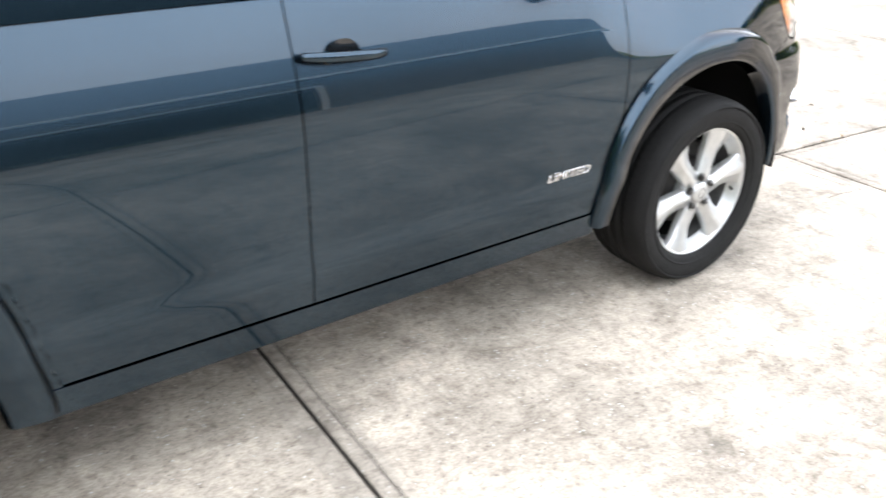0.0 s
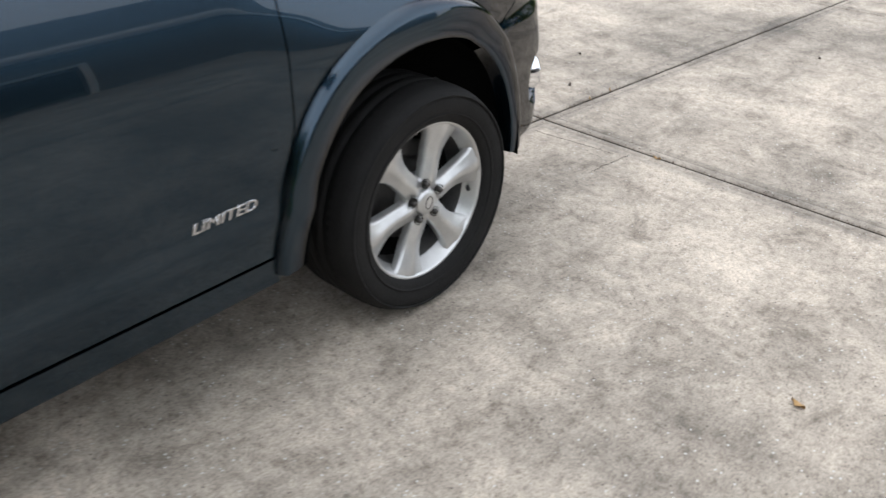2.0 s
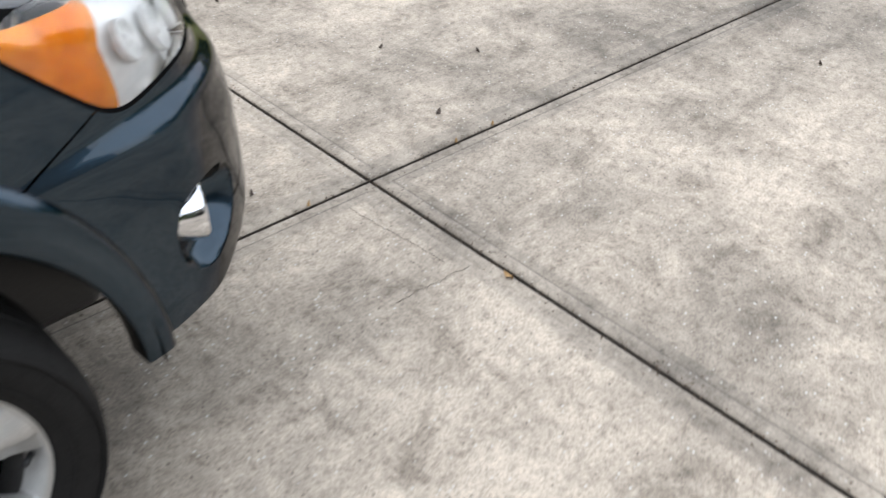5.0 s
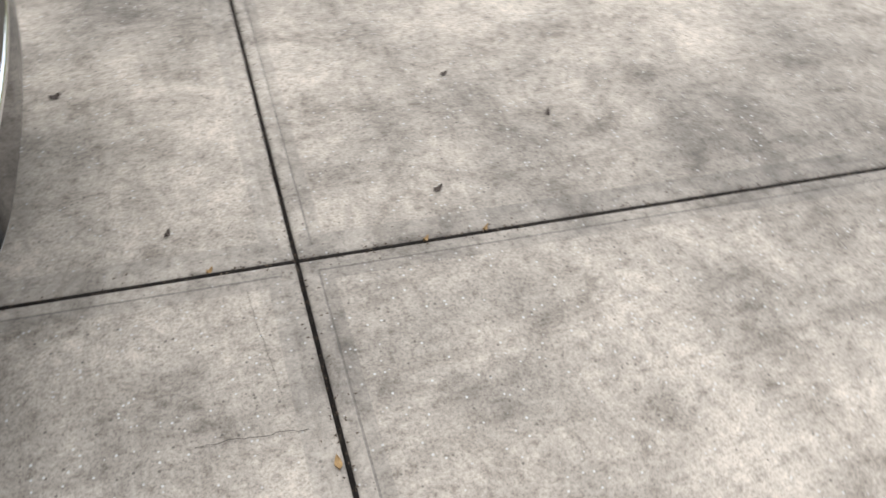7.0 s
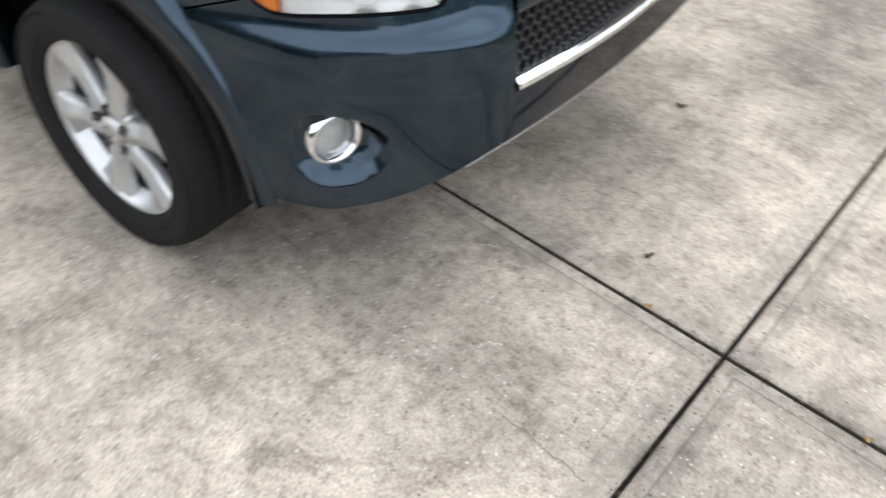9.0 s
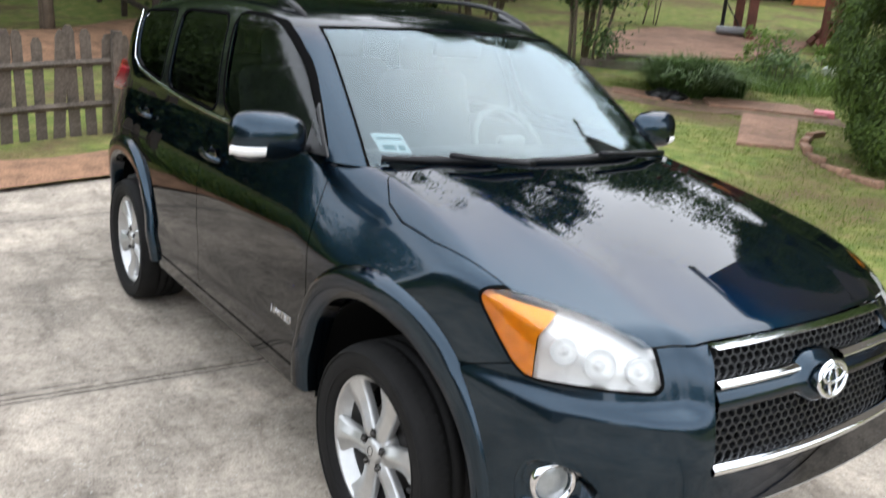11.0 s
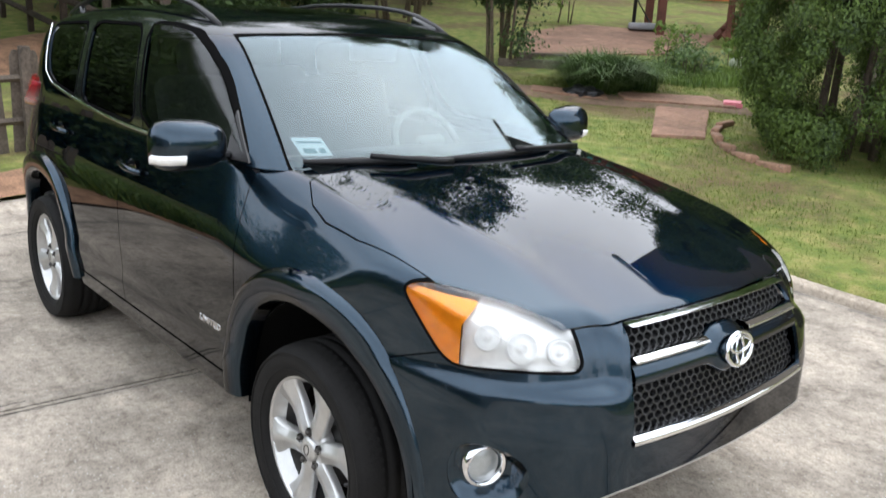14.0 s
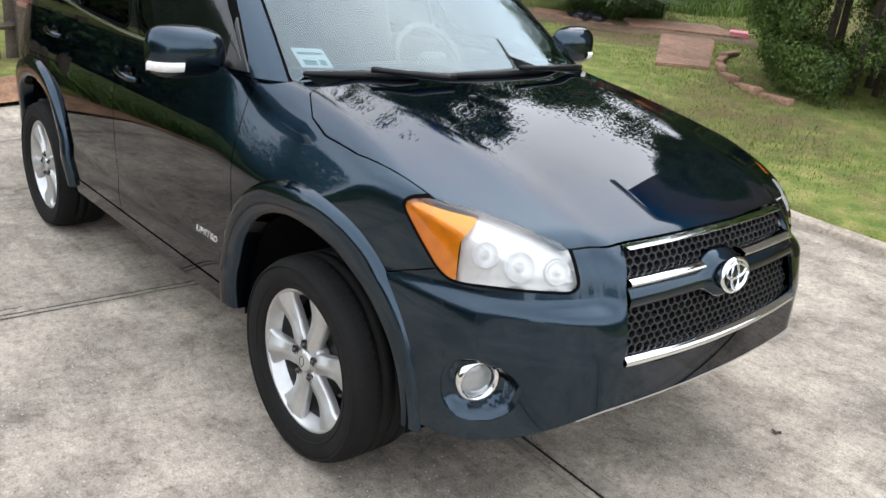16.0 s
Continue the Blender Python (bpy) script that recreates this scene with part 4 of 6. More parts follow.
for side in (1, -1):
    turn = (lambda m: m) if side == 1 else flip
    for nm, p, g in (("front_window", win_front, SIDEGLASS), ("rear_window", win_rear, TINT), ("quarter_window", win_quarter, TINT)):
        pane = cuts(shell, inset(in_side(p), 0.0))
        if nm == "front_window":
            pts = pane[0][pane[0][:, 1] < 0]
            lin = np.linalg.lstsq(np.c_[pts[:, 0], pts[:, 2], np.ones(len(pts))], pts[:, 1], rcond=None)[0]
            flat = pane[0].copy()
            flat[:, 1] = 0.3 * flat[:, 1] + 0.7 * (flat[:, 0] * lin[0] + flat[:, 2] * lin[1] + lin[2])
            pane = (flat, pane[1])
        win = panel(nm, turn((pane[0] * np.array([1, 0.993, 1]), pane[1])), g, car, "", lip=0.004)
        win.visible_shadow = False
        band = cuts(shell, inset(in_side(p), -0.015 if nm == "front_window" else -0.009), lambda x, y, z, p=p: -0.004 - in_side(p)(x, y, z))
        part("window_frame", turn((band[0] * np.array([1, 1.0025, 1]), band[1])), SEAM, win, "black window frame")
    for post in ([(-1.385, 1.19), (-1.52, 1.612), (-1.61, 1.612), (-1.49, 1.19)], [(-2.14, 1.22), (-2.19, 1.612), (-2.28, 1.61), (-2.265, 1.24)]):
        strip = cuts(shell, in_side(poly_sd(post)))
        part("pillar_trim", turn((strip[0] * np.array([1, 1.002, 1]), strip[1])), GLOSSBLACK, car, "black pillar between the side windows")
    trim = [(x, -(float(cabin_y(np.array(x), belt(np.array(x)) + 0.012)) + 0.008) * side, float(belt(np.array(x))) + 0.016) for x in np.linspace(-0.62, -2.60, 40)]
    trim += [(x, -(float(cabin_y(np.array(x), np.array(z))) + 0.006) * side, z) for x, z in ((-2.68, 1.308), (-2.74, 1.335), (-2.78, 1.40), (-2.81, 1.47), (-2.85, 1.58))]
    part("belt_trim", tube(trim, [0.0075] * 40 + [0.004] * 5, 8), CHROME, car, "chrome strip under the side windows")
    # roof rails
    pts = [(x, -(0.585 + 0.012 * math.sin((x + 3.0) * 1.2)) * side, z) for x, z in
           [(-1.12, 1.606), (-1.22, 1.652), (-1.36, 1.696), (-1.50, 1.720), (-1.70, 1.736), (-2.00, 1.744), (-2.28, 1.740), (-2.60, 1.716), (-2.82, 1.674), (-2.95, 1.636), (-3.06, 1.588)]]
    part("roof_rail", tube(pts, [0.013] + [0.016] * 9 + [0.013], 10, 0.8), RAIL, car, "black roof rail")
    part("rail_foot", box_bm((0.20, 0.034, 0.06), (-1.30, -0.588 * side, 1.645), 0.014, 3, pose(0, 0, 0, 0, 16, 0)), GLOSSBLACK, car)
    part("rail_foot", box_bm((0.20, 0.034, 0.06), (-2.86, -0.588 * side, 1.628), 0.014, 3, pose(0, 0, 0, 0, -14, 0)), GLOSSBLACK, car)
    # door mirror
    bm = bmesh.new()
    bmesh.ops.create_uvsphere(bm, u_segments=32, v_segments=18, radius=1)
    for v in bm.verts:
        x, y, z = v.co
        q = 1.0 / max(1e-6, (abs(x) ** 2.2 + abs(y) ** 3.2 + abs(z) ** 3.0) ** (1 / 2.9))
        x, y, z = x * q, y * q, z * q
        if x < 0:
            x *= 0.45
        v.co = (-0.60 + 0.085 * x * (1 - 0.12 * y) + 0.012 * y, -(0.985 if side == 1 else 0.900) * side + 0.128 * y * side, 1.236 + 0.084 * z * (1 + 0.10 * (-y)))
    mir = part("door_mirror", bm, PAINT, car, "body-colour door mirror with clear repeater")
    part("mirror_glass", box_bm((0.006, 0.12, 0.07), (-0.636, -(0.985 if side == 1 else 0.900) * side, 1.236), 0.003), MIRROR, mir)
    rows = []
    for y in np.linspace(-0.985 if side == 1 else -0.70, -0.30, 12):
        row = []
        for z, out in ((-0.66, -0.006), (-0.64, 0.003), (-0.52, 0.006), (-0.40, 0.006), (-0.30, 0.003), (-0.28, -0.006)):
            x = max(0.0, 1 - abs(y) ** 3.2 - abs(z) ** 3.0) ** (1 / 2.2)
            row.append((-0.60 + 0.085 * x * (1 - 0.12 * y) + 0.012 * y + out, (-(0.985 if side == 1 else 0.900) + (0.128 + 0.6 * out) * y) * side, 1.236 + 0.084 * z * (1 - 0.10 * y)))
        rows.append(row)
    part("repeater", grid_mesh(np.array(rows)), REFLECTOR, mir, "clear turn repeater strip")
    part("mirror_arm", tube([(-0.60, -0.89 * side, 1.195), (-0.62, -0.83 * side, 1.185)], 0.028, 10, 0.7), GLOSSBLACK, mir)
    sail = [(x, -(float(shoot(cabin_f, np.array([[x, 0.0, z]]), np.array([[0.0, -1.0, 0.0]]))[0][1]) * -1 + 0.002) * side, z) for x, z in ((-0.500, 1.178), (-0.622, 1.178), (-0.680, 1.335))]
    v = [Vector(p) for p in sail] + [Vector(p) + Vector((0, -0.008 * side, 0)) for p in sail]
    part("mirror_sail", (v, [(0, 1, 2), (5, 4, 3), (0, 3, 4, 1), (1, 4, 5, 2), (2, 5, 3, 0)]), BLACK, car, "black corner triangle", smooth=False)

# cowl, wipers
cowl = cuts(nose, lambda x, y, z: x + 0.312, lambda x, y, z: -0.62 - x, lambda x, y, z: np.abs(y) - 0.70, lambda x, y, z: 1.0 - z)
part("cowl", both((cowl[0] - np.array([0, 0, 0.02]), cowl[1])), BLACK, car, "black cowl under the windscreen")


def wiper(y0, y1):
    pts = []
    for y in np.linspace(y0, y1, 22):
        x = float(wind_x(np.array(y), np.array(1.186))) + 0.020
        pts.append((x, y, 1.190))
    w = part("wiper", tube(pts, [0.009 + 0.008 * math.sin(math.pi * i / 21) for i in range(22)], 8), RAIL, car, "black windscreen wiper")
    arm = [(float(wind_x(np.array(y), np.array(1.17))) + 0.06 - 0.025 * t, y, 1.190 + 0.026 * t) for y, t in zip(np.linspace(y1 + 0.10 * np.sign(y1 - y0), (y0 + y1) / 2, 8), np.linspace(0, 1, 8))]
    part("arm", tube(arm, [0.014] * 4 + [0.010] * 4, 8), RAIL, w)
    return w


wiper(-0.68, -0.29)
wiper(-0.20, 0.50)
part("washer_jet", box_bm((0.02, 0.025, 0.01), (0.0, -0.25, 1.158), 0.004), BLACK, car)

# windscreen sticker: pale card with unreadable bars
def on_screen(y, z, out=-0.006):
    return Vector((float(wind_x(np.array(y), np.array(z))) + out, y, z))


def card(name, y0, y1, z0, z1, material, parent, out):
    pts = np.array([[on_screen(y, z, out) for y in np.linspace(y0, y1, 4)] for z in np.linspace(z0, z1, 4)])
    v, f = grid_mesh(pts)
    v2 = v + np.array([-0.0006, 0, -0.0006])
    n = len(v)
    return part(name, (np.concatenate([v, v2]), f + [tuple(i + n for i in q[::-1]) for q in f]), material, parent, smooth=False)


stick = card("sticker", -0.655, -0.555, 1.203, 1.257, STICKER, car, -0.012)
stick["label"] = "small white and teal windscreen sticker"
for y0, y1, z0, z1 in ((-0.64, -0.60, 1.211, 1.225), (-0.59, -0.57, 1.211, 1.225), (-0.645, -0.565, 1.240, 1.246)):
    card("print", y0, y1, z0, z1, STICKERINK, stick, -0.009)

# trim lettering on both front doors
for side in (1, -1):
    cu = bpy.data.curves.new("lettering", "FONT")
    cu.body, cu.size, cu.extrude, cu.bevel_depth, cu.shear = "LIMITED", 0.035, 0.0022, 0.0006, 0.25
    cu.space_character = 1.02
    tmp = new("lettering", cu)
    me = bpy.data.meshes.new_from_object(tmp.evaluated_get(bpy.context.evaluated_depsgraph_get()))
    bpy.data.objects.remove(tmp)
    me.materials.clear()
    me.materials.append(CHROME)
    xs = np.array([v.co.x for v in me.vertices])
    k = 0.175 / (xs.max() - xs.min())
    for v in me.vertices:
        v.co.x *= k
    txt = new("trim_lettering", me)
    txt.parent = car
    txt["label"] = "chrome lettering"
    if side == 1:
        txt.matrix_basis = Matrix.Translation((-0.768, -0.884, 0.554)) @ pose(0, 0, 0, 90, 0, 0)
    else:
        txt.matrix_basis = Matrix.Translation((-0.57, 0.884, 0.565)) @ pose(0, 0, 0, 90, 0, 180)

# ---------- interior ----------
def seat(x, y, wide):
    st = part("seat", box_bm((0.52, wide, 0.16), (x, y, 0.78), 0.06, 3), SEATGREY, car, "grey leather seat")
    part("seat_back", box_bm((0.16, wide, 0.62), (x - 0.30, y, 1.08), 0.06, 3, pose(0, 0, 0, 0, -14, 0)), SEATGREY, st)
    for hy in ((y,) if wide < 0.8 else (y - 0.38, y + 0.38)):
        part("headrest", box_bm((0.10, 0.26, 0.17), (x - 0.40, hy, 1.46), 0.045, 3, pose(0, 0, 0, 0, -10, 0)), SEATGREY, st)


seat(-1.35, -0.38, 0.50)
seat(-1.35, 0.38, 0.50)
seat(-2.20, 0.0, 1.30)
rows = []
for x, z in ((-0.36, 1.13), (-0.50, 1.15), (-0.66, 1.155), (-0.80, 1.14), (-0.86, 1.08), (-0.86, 0.90), (-0.78, 0.62)):
    rows.append([(x - 0.16 * y * y, y, z + 0.012 * math.cos(5 * y)) for y in np.linspace(-0.76, 0.76, 24)])
part("dashboard", grid_mesh(np.array(rows)), DASHGREY, car, "grey dashboard")
sw = part("steering_wheel", tube([(-0.98 - 0.10 * math.sin(a), 0.38 + 0.185 * math.cos(a), 1.10 + 0.165 * math.sin(a)) for a in np.linspace(0, 2 * math.pi, 40)], 0.016, 10), SEATGREY, car, "grey steering wheel")
part("wheel_hub", box_bm((0.06, 0.16, 0.12), (-0.97, 0.38, 1.10), 0.03, 3), SEATGREY, sw)
part("mirror_inside", box_bm((0.03, 0.24, 0.065), (-0.92, 0, 1.53), 0.012, 3), BLACK, car, "black rear-view mirror")
part("cabin_floor", box_bm((2.9, 1.56, 0.05), (-2.0, 0, 0.60), 0.01), DASHGREY, car)
for sgn in (1, -1):
    part("door_card", box_bm((2.0, 0.04, 0.50), (-1.6, 0.77 * sgn, 0.90), 0.015), DASHGREY, car)


# ---------- driveway ----------
def raw_mesh(name, V, F, material, size):
    """Quick mesh from arrays whose faces all have size corners."""
    me = bpy.data.meshes.new(name)
    V, F = np.ascontiguousarray(V, dtype=np.float32), np.ascontiguousarray(F, dtype=np.int32)
    me.vertices.add(len(V))
    me.vertices.foreach_set("co", V.ravel())
    me.loops.add(F.size)
    me.loops.foreach_set("vertex_index", F.ravel())
    me.polygons.add(len(F))
    me.polygons.foreach_set("loop_start", np.arange(0, F.size, size, dtype=np.int32))
    me.materials.append(material)
    me.update(calc_edges=True)
    return me


def slab(u0, u1, v0, v1, parent):
    """One bay: rounded arrises, trowelled margin, rough middle."""
    g, m = 0.0062, 0.085
    edge = (g, g + 0.004, g + 0.012, 0.046, 0.049, 0.052, m)
    us = [u0 + e for e in edge] + list(np.linspace(u0 + m, u1 - m, 8)[1:-1]) + [u1 - e for e in edge[::-1]]
    vs = [v0 + e for e in edge] + list(np.linspace(v0 + m, v1 - m, 8)[1:-1]) + [v1 - e for e in edge[::-1]]
    drop = {0: 0.006, 1: 0.002, 2: 0.0, 4: 0.0025}
    V, k = [], len(us)
    for i, u in enumerate(us):
        for j, v in enumerate(vs):
            x, y = slab_xy(u, v)
            e = min(i, j, k - 1 - i, len(vs) - 1 - j)
            V.append((x, y, float(up_hill(x, y)) - drop.get(e, 0.0)))
    F = [(i * len(vs) + j, (i + 1) * len(vs) + j, (i + 1) * len(vs) + j + 1, i * len(vs) + j + 1) for i in range(k - 1) for j in range(len(vs) - 1)]
    n = len(V)
    ring = [(i, 0) for i in range(k)] + [(k - 1, j) for j in range(1, len(vs))] + [(i, len(vs) - 1) for i in range(k - 2, -1, -1)] + [(0, j) for j in range(len(vs) - 2, 0, -1)]
    idx = [i * len(vs) + j for i, j in ring]
    V += [(V[q][0], V[q][1], V[q][2] - 0.10) for q in idx]
    F += [(idx[a], n + a, n + (a + 1) % len(idx), idx[(a + 1) % len(idx)]) for a in range(len(idx))]
    ob = part("slab", (V, F), CONC, parent, smooth=True)
    ob.data.materials.append(TROWEL)
    ob.data.materials.append(TOOLED)
    ob.data.materials.append(JOINT)
    for q, p in enumerate(ob.data.polygons):
        if q >= (k - 1) * (len(vs) - 1):
            p.material_index = 3
        if q < (k - 1) * (len(vs) - 1):
            i, j = divmod(q, len(vs) - 1)
            e = min(i, j, k - 2 - i, len(vs) - 2 - j)
            if e < 6:
                p.material_index = 2 if min(i, len(vs) - 2 - j) in (3, 4) and e > 2 else 1
    return ob


rows = []
for u in np.linspace(-6.74, 14.76, 40):
    rows.append([(*slab_xy(u, v), float(up_hill(*slab_xy(u, v))) - 0.040) for v in np.linspace(-10.94, 3.45, 28)])
drive = tagged(part("driveway", grid_mesh(np.array(rows)), JOINT), "weathered concrete driveway with dirt in its joints", "driveway", kind="structure")
for iu in range(-2, 5):
    for v0, v1 in ((0, 3.42), (-3.05, 0), (-6.1, -3.05), (-9.15, -6.1), (-10.95, -9.15)):
        u0 = max(iu * BAY, -6.75)
        slab(u0, (iu + 1) * BAY, v0, v1, drive)
for v0, v1 in ((0, 3.42), (-3.05, 0), (-6.1, -3.05), (-9.15, -6.1), (-10.95, -9.15)):
    slab(-6.75, -2 * BAY, v0, v1, drive)

# short crack and dirt line by the crossing, leaf litter
def crack(pts, w):
    v, f = [], []
    for i, (x, y) in enumerate(pts):
        ww = w * (0.35 + 0.65 * math.sin(math.pi * (i + 0.5) / len(pts)))
        v += [(x, y - ww, float(up_hill(x, y)) + 0.0012), (x, y + ww, float(up_hill(x, y)) + 0.0012), (x, y, float(up_hill(x, y)) - 0.004)]
    for i in range(len(pts) - 1):
        f += [(3 * i, 3 * i + 3, 3 * i + 5, 3 * i + 2), (3 * i + 2, 3 * i + 5, 3 * i + 4, 3 * i + 1)]
    return v, f


rnd = random.Random(4)
part("crack", crack([(1.112 + 0.244 * t, -0.752 - 0.034 * t + 0.004 * rnd.uniform(-1, 1)) for t in np.linspace(0, 1, 22)], 0.0035), JOINT, drive, "hairline crack")
part("crack", crack([(1.297 + 0.024 * t + 0.003 * rnd.uniform(-1, 1), -0.34 - 0.385 * t) for t in np.linspace(0, 1, 24)], 0.002), JOINT, drive, "hairline crack")


for u0, v0, v1, w in ((-BAY + 0.052, -3.0, -0.01, 0.005), (-BAY + 0.050, 0.02, 3.3, 0.005), (-BAY - 0.045, -2.6, -1.3, 0.003)):
    pts = [slab_xy(u0 + 0.003 * rnd.uniform(-1, 1), v) for v in np.linspace(v0, v1, 46)]
    v, f = [], []
    for i, (x, y) in enumerate(pts):
        ww = w * rnd.uniform(0.5, 1.15)
        v += [(x - ww, y, float(up_hill(x, y)) + 0.0012), (x + ww, y, float(up_hill(x, y)) + 0.0012), (x, y, float(up_hill(x, y)) - 0.004)]
    for i in range(len(pts) - 1):
        f += [(3 * i, 3 * i + 2, 3 * i + 5, 3 * i + 3), (3 * i + 2, 3 * i + 1, 3 * i + 4, 3 * i + 5)]
    part("crack", (v, f), JOINT, drive, "dirt-filled groove beside the joint")


def dead_leaf(x, y, size, spin, material, label):
    v, f = [], []
    for i, (a, w) in enumerate(((-1, 0.05), (-0.5, 0.38), (0.0, 0.5), (0.5, 0.34), (1, 0.04))):
        v += [(a * size, -w * size, 0.010 * abs(a)), (a * size, 0, 0.003), (a * size, w * size, 0.012 * abs(a) + 0.003)]
    for i in range(4):
        f += [(3 * i, 3 * i + 3, 3 * i + 4, 3 * i + 1), (3 * i + 1, 3 * i + 4, 3 * i + 5, 3 * i + 2)]
    v += [(p[0], p[1], p[2] - 0.002) for p in v]
    f += [tuple(i + 15 for i in q[::-1]) for q in f]
    ob = tagged(part("dead_leaf", (v, f), material), label, "leaf", "leaves on the driveway")
    ob.matrix_basis = Matrix.Translation((x, y, float(up_hill(x, y)) + 0.0025)) @ pose(0, 0, 0, 0, 0, spin)


TANLEAF = mat("dry_tan_leaf", (0.36, 0.22, 0.09), 0.8, vary=0.2, scale=40)
BROWNLEAF = mat("dark_brown_leaf", (0.07, 0.05, 0.038), 0.8, vary=0.2, scale=40)
dead_leaf(0.28, -1.92, 0.022, 70, TANLEAF, "small dry tan leaf lying on the concrete")
for x, y, s, a in ((1.133, -0.079, 0.012, 50), (1.89, -0.123, 0.016, 20), (0.87, 0.65, 0.018, 20), (2.35, 0.12, 0.014, 60), (2.1, 0.42, 0.012, 10), (3.2, -0.9, 0.014, 35), (1.9, 1.3, 0.015, 80)):
    dead_leaf(x, y, s, a, BROWNLEAF, "small dark brown leaf lying on the concrete")
for u, v in ((-0.222, 0.004), (0.35, -0.003), (0.52, 0.003)):
    x, y = slab_xy(u, v)
    dead_leaf(x, y, 0.010, 30, TANLEAF, "tiny dry tan leaf caught in a joint")
dead_leaf(*slab_xy(-0.02, -0.62), 0.018, 85, TANLEAF, "small dry tan leaf lying on the concrete")

# grit and leaf crumbs caught in and beside the joints
rg = np.random.default_rng(12)
k = 1100
along, off = rg.uniform(-2.6, 2.6, k), rg.normal(0, 0.012, k) * rg.choice((0.5, 1.0, 2.4), k)
side_on = rg.uniform(0, 1, k) < 0.5
cu, cv = np.where(side_on, along, off), np.where(side_on, off, along)
px, py = CROSS.x + E1.x * cu + E2.x * cv, CROSS.y + E1.y * cu + E2.y * cv
spin, sz = rg.uniform(0, 2 * np.pi, k), rg.uniform(0.0015, 0.005, k)
V = np.stack([np.stack([px + sz * np.cos(spin + a) * f, py + sz * np.sin(spin + a) * f, up_hill(px, py) + h + 0 * px], -1)
              for a, f, h in ((0, 1.6, 0.0008), (2.1, 0.8, 0.0008), (4.2, 1.0, 0.0008), (1.0, 0.1, 0.0035))], 1).reshape(-1, 3)
q = np.arange(k) * 4
T = np.concatenate([np.stack([q, q + 1, q + 3], -1), np.stack([q + 1, q + 2, q + 3], -1), np.stack([q + 2, q, q + 3], -1)])
tagged(new("joint_grit", raw_mesh("joint_grit", V, T, GRIT, 3)), "brown grit and leaf crumbs along the concrete joints", "grit", kind="stuff")

# curb along the lawn
rows = []
for u in np.linspace(-3.6, 13.5, 70):
    row = []
    wob = 0.012 * math.sin(u * 2.3)
    for dv, dz in ((3.425, -0.08), (3.425, 0.035), (3.445, 0.05), (3.53, 0.05), (3.555, 0.035), (3.56, -0.06)):
        x, y = slab_xy(u, dv + wob)
        row.append((x, y, float(up_hill(x, y)) + dz))
    rows.append(row)
tagged(part("curb", grid_mesh(np.array(rows)), CURB), "low pale concrete curb between driveway and lawn", "curb", kind="structure")

# ---------- lawn ----------
n = 170
xs = np.sign(np.linspace(-1, 1, n)) * np.abs(np.linspace(-1, 1, n)) ** 2.2 * 160 - 4
ys = np.sign(np.linspace(-1, 1, n)) * np.abs(np.linspace(-1, 1, n)) ** 2.2 * 160 + 5
X, Y = np.meshgrid(xs, ys, indexing="ij")
U = (X - CROSS.x) * 0.997 - (Y - CROSS.y) * 0.042
W = (Y - CROSS.y) + 0.088 * (X - CROSS.x)
pad = step(-7.3, -6.9, U) * step(15.6, 15.2, U) * step(-11.7, -11.2, W) * step(3.64, 3.54, W)
hill = up_hill(np.minimum(X, 40), np.minimum(Y, 60))
hill = np.minimum(hill, 3.2 + 0.2 * (hill - 3.2))
bumps = 0.02 * np.sin(X * 1.7 + 0.6 * Y) * np.sin(Y * 1.3 - 0.4 * X)
Z = hill + 4.0 * np.maximum(step(-27.5, -33.0, X), step(31.0, 37.0, Y + 0.25 * X)) + (0.025 + bumps) * (1 - pad) - 0.30 * pad
lawn = grid_mesh(np.stack([X, Y, Z], -1))
tagged(part("ground", (lawn[0], [q[::-1] for q in lawn[1]]), LAWN), "patchy mown lawn with bare soil, rising away from the driveway", "lawn", kind="structure")


def lawn_z(x, y):
    h = up_hill(np.minimum(x, 40), np.minimum(y, 60))
    h = np.minimum(h, 3.2 + 0.2 * (h - 3.2))
    return h + 0.025 + 0.02 * np.sin(x * 1.7 + 0.6 * y) * np.sin(y * 1.3 - 0.4 * x)


rng = np.random.default_rng(7)


def blades(name, pts, height, width, material, lean=0.6, label="", category="grass"):
    """Many bent grass blades as one mesh."""
    k = len(pts)
    a = rng.uniform(0, 2 * np.pi, k)
    h = height * rng.uniform(0.5, 1.25, k)
    w = width * rng.uniform(0.7, 1.3, k)
    d = np.stack([np.cos(a), np.sin(a), np.zeros(k)], -1)
    s = np.stack([-np.sin(a), np.cos(a), np.zeros(k)], -1)
    up = np.array([0, 0, 1.0])
    ln = lean * rng.uniform(0.2, 1.3, k)
    p0, p1 = pts - s * w[:, None] / 2, pts + s * w[:, None] / 2
    mid = pts + up * (h * 0.6)[:, None] + d * (h * 0.3 * ln)[:, None]
    tip = pts + up * (h * (1 - 0.3 * ln))[:, None] + d * (h * ln)[:, None]
    V = np.stack([p0, p1, mid + s * w[:, None] * 0.35, mid - s * w[:, None] * 0.35, tip], 1).reshape(-1, 3)
    i = np.arange(k) * 5
    T = np.concatenate([np.stack([i, i + 1, i + 2], -1), np.stack([i, i + 2, i + 3], -1), np.stack([i + 3, i + 2, i + 4], -1)])
    return tagged(new(name, raw_mesh(name, V, T, material, 3)), label, category, kind="stuff")


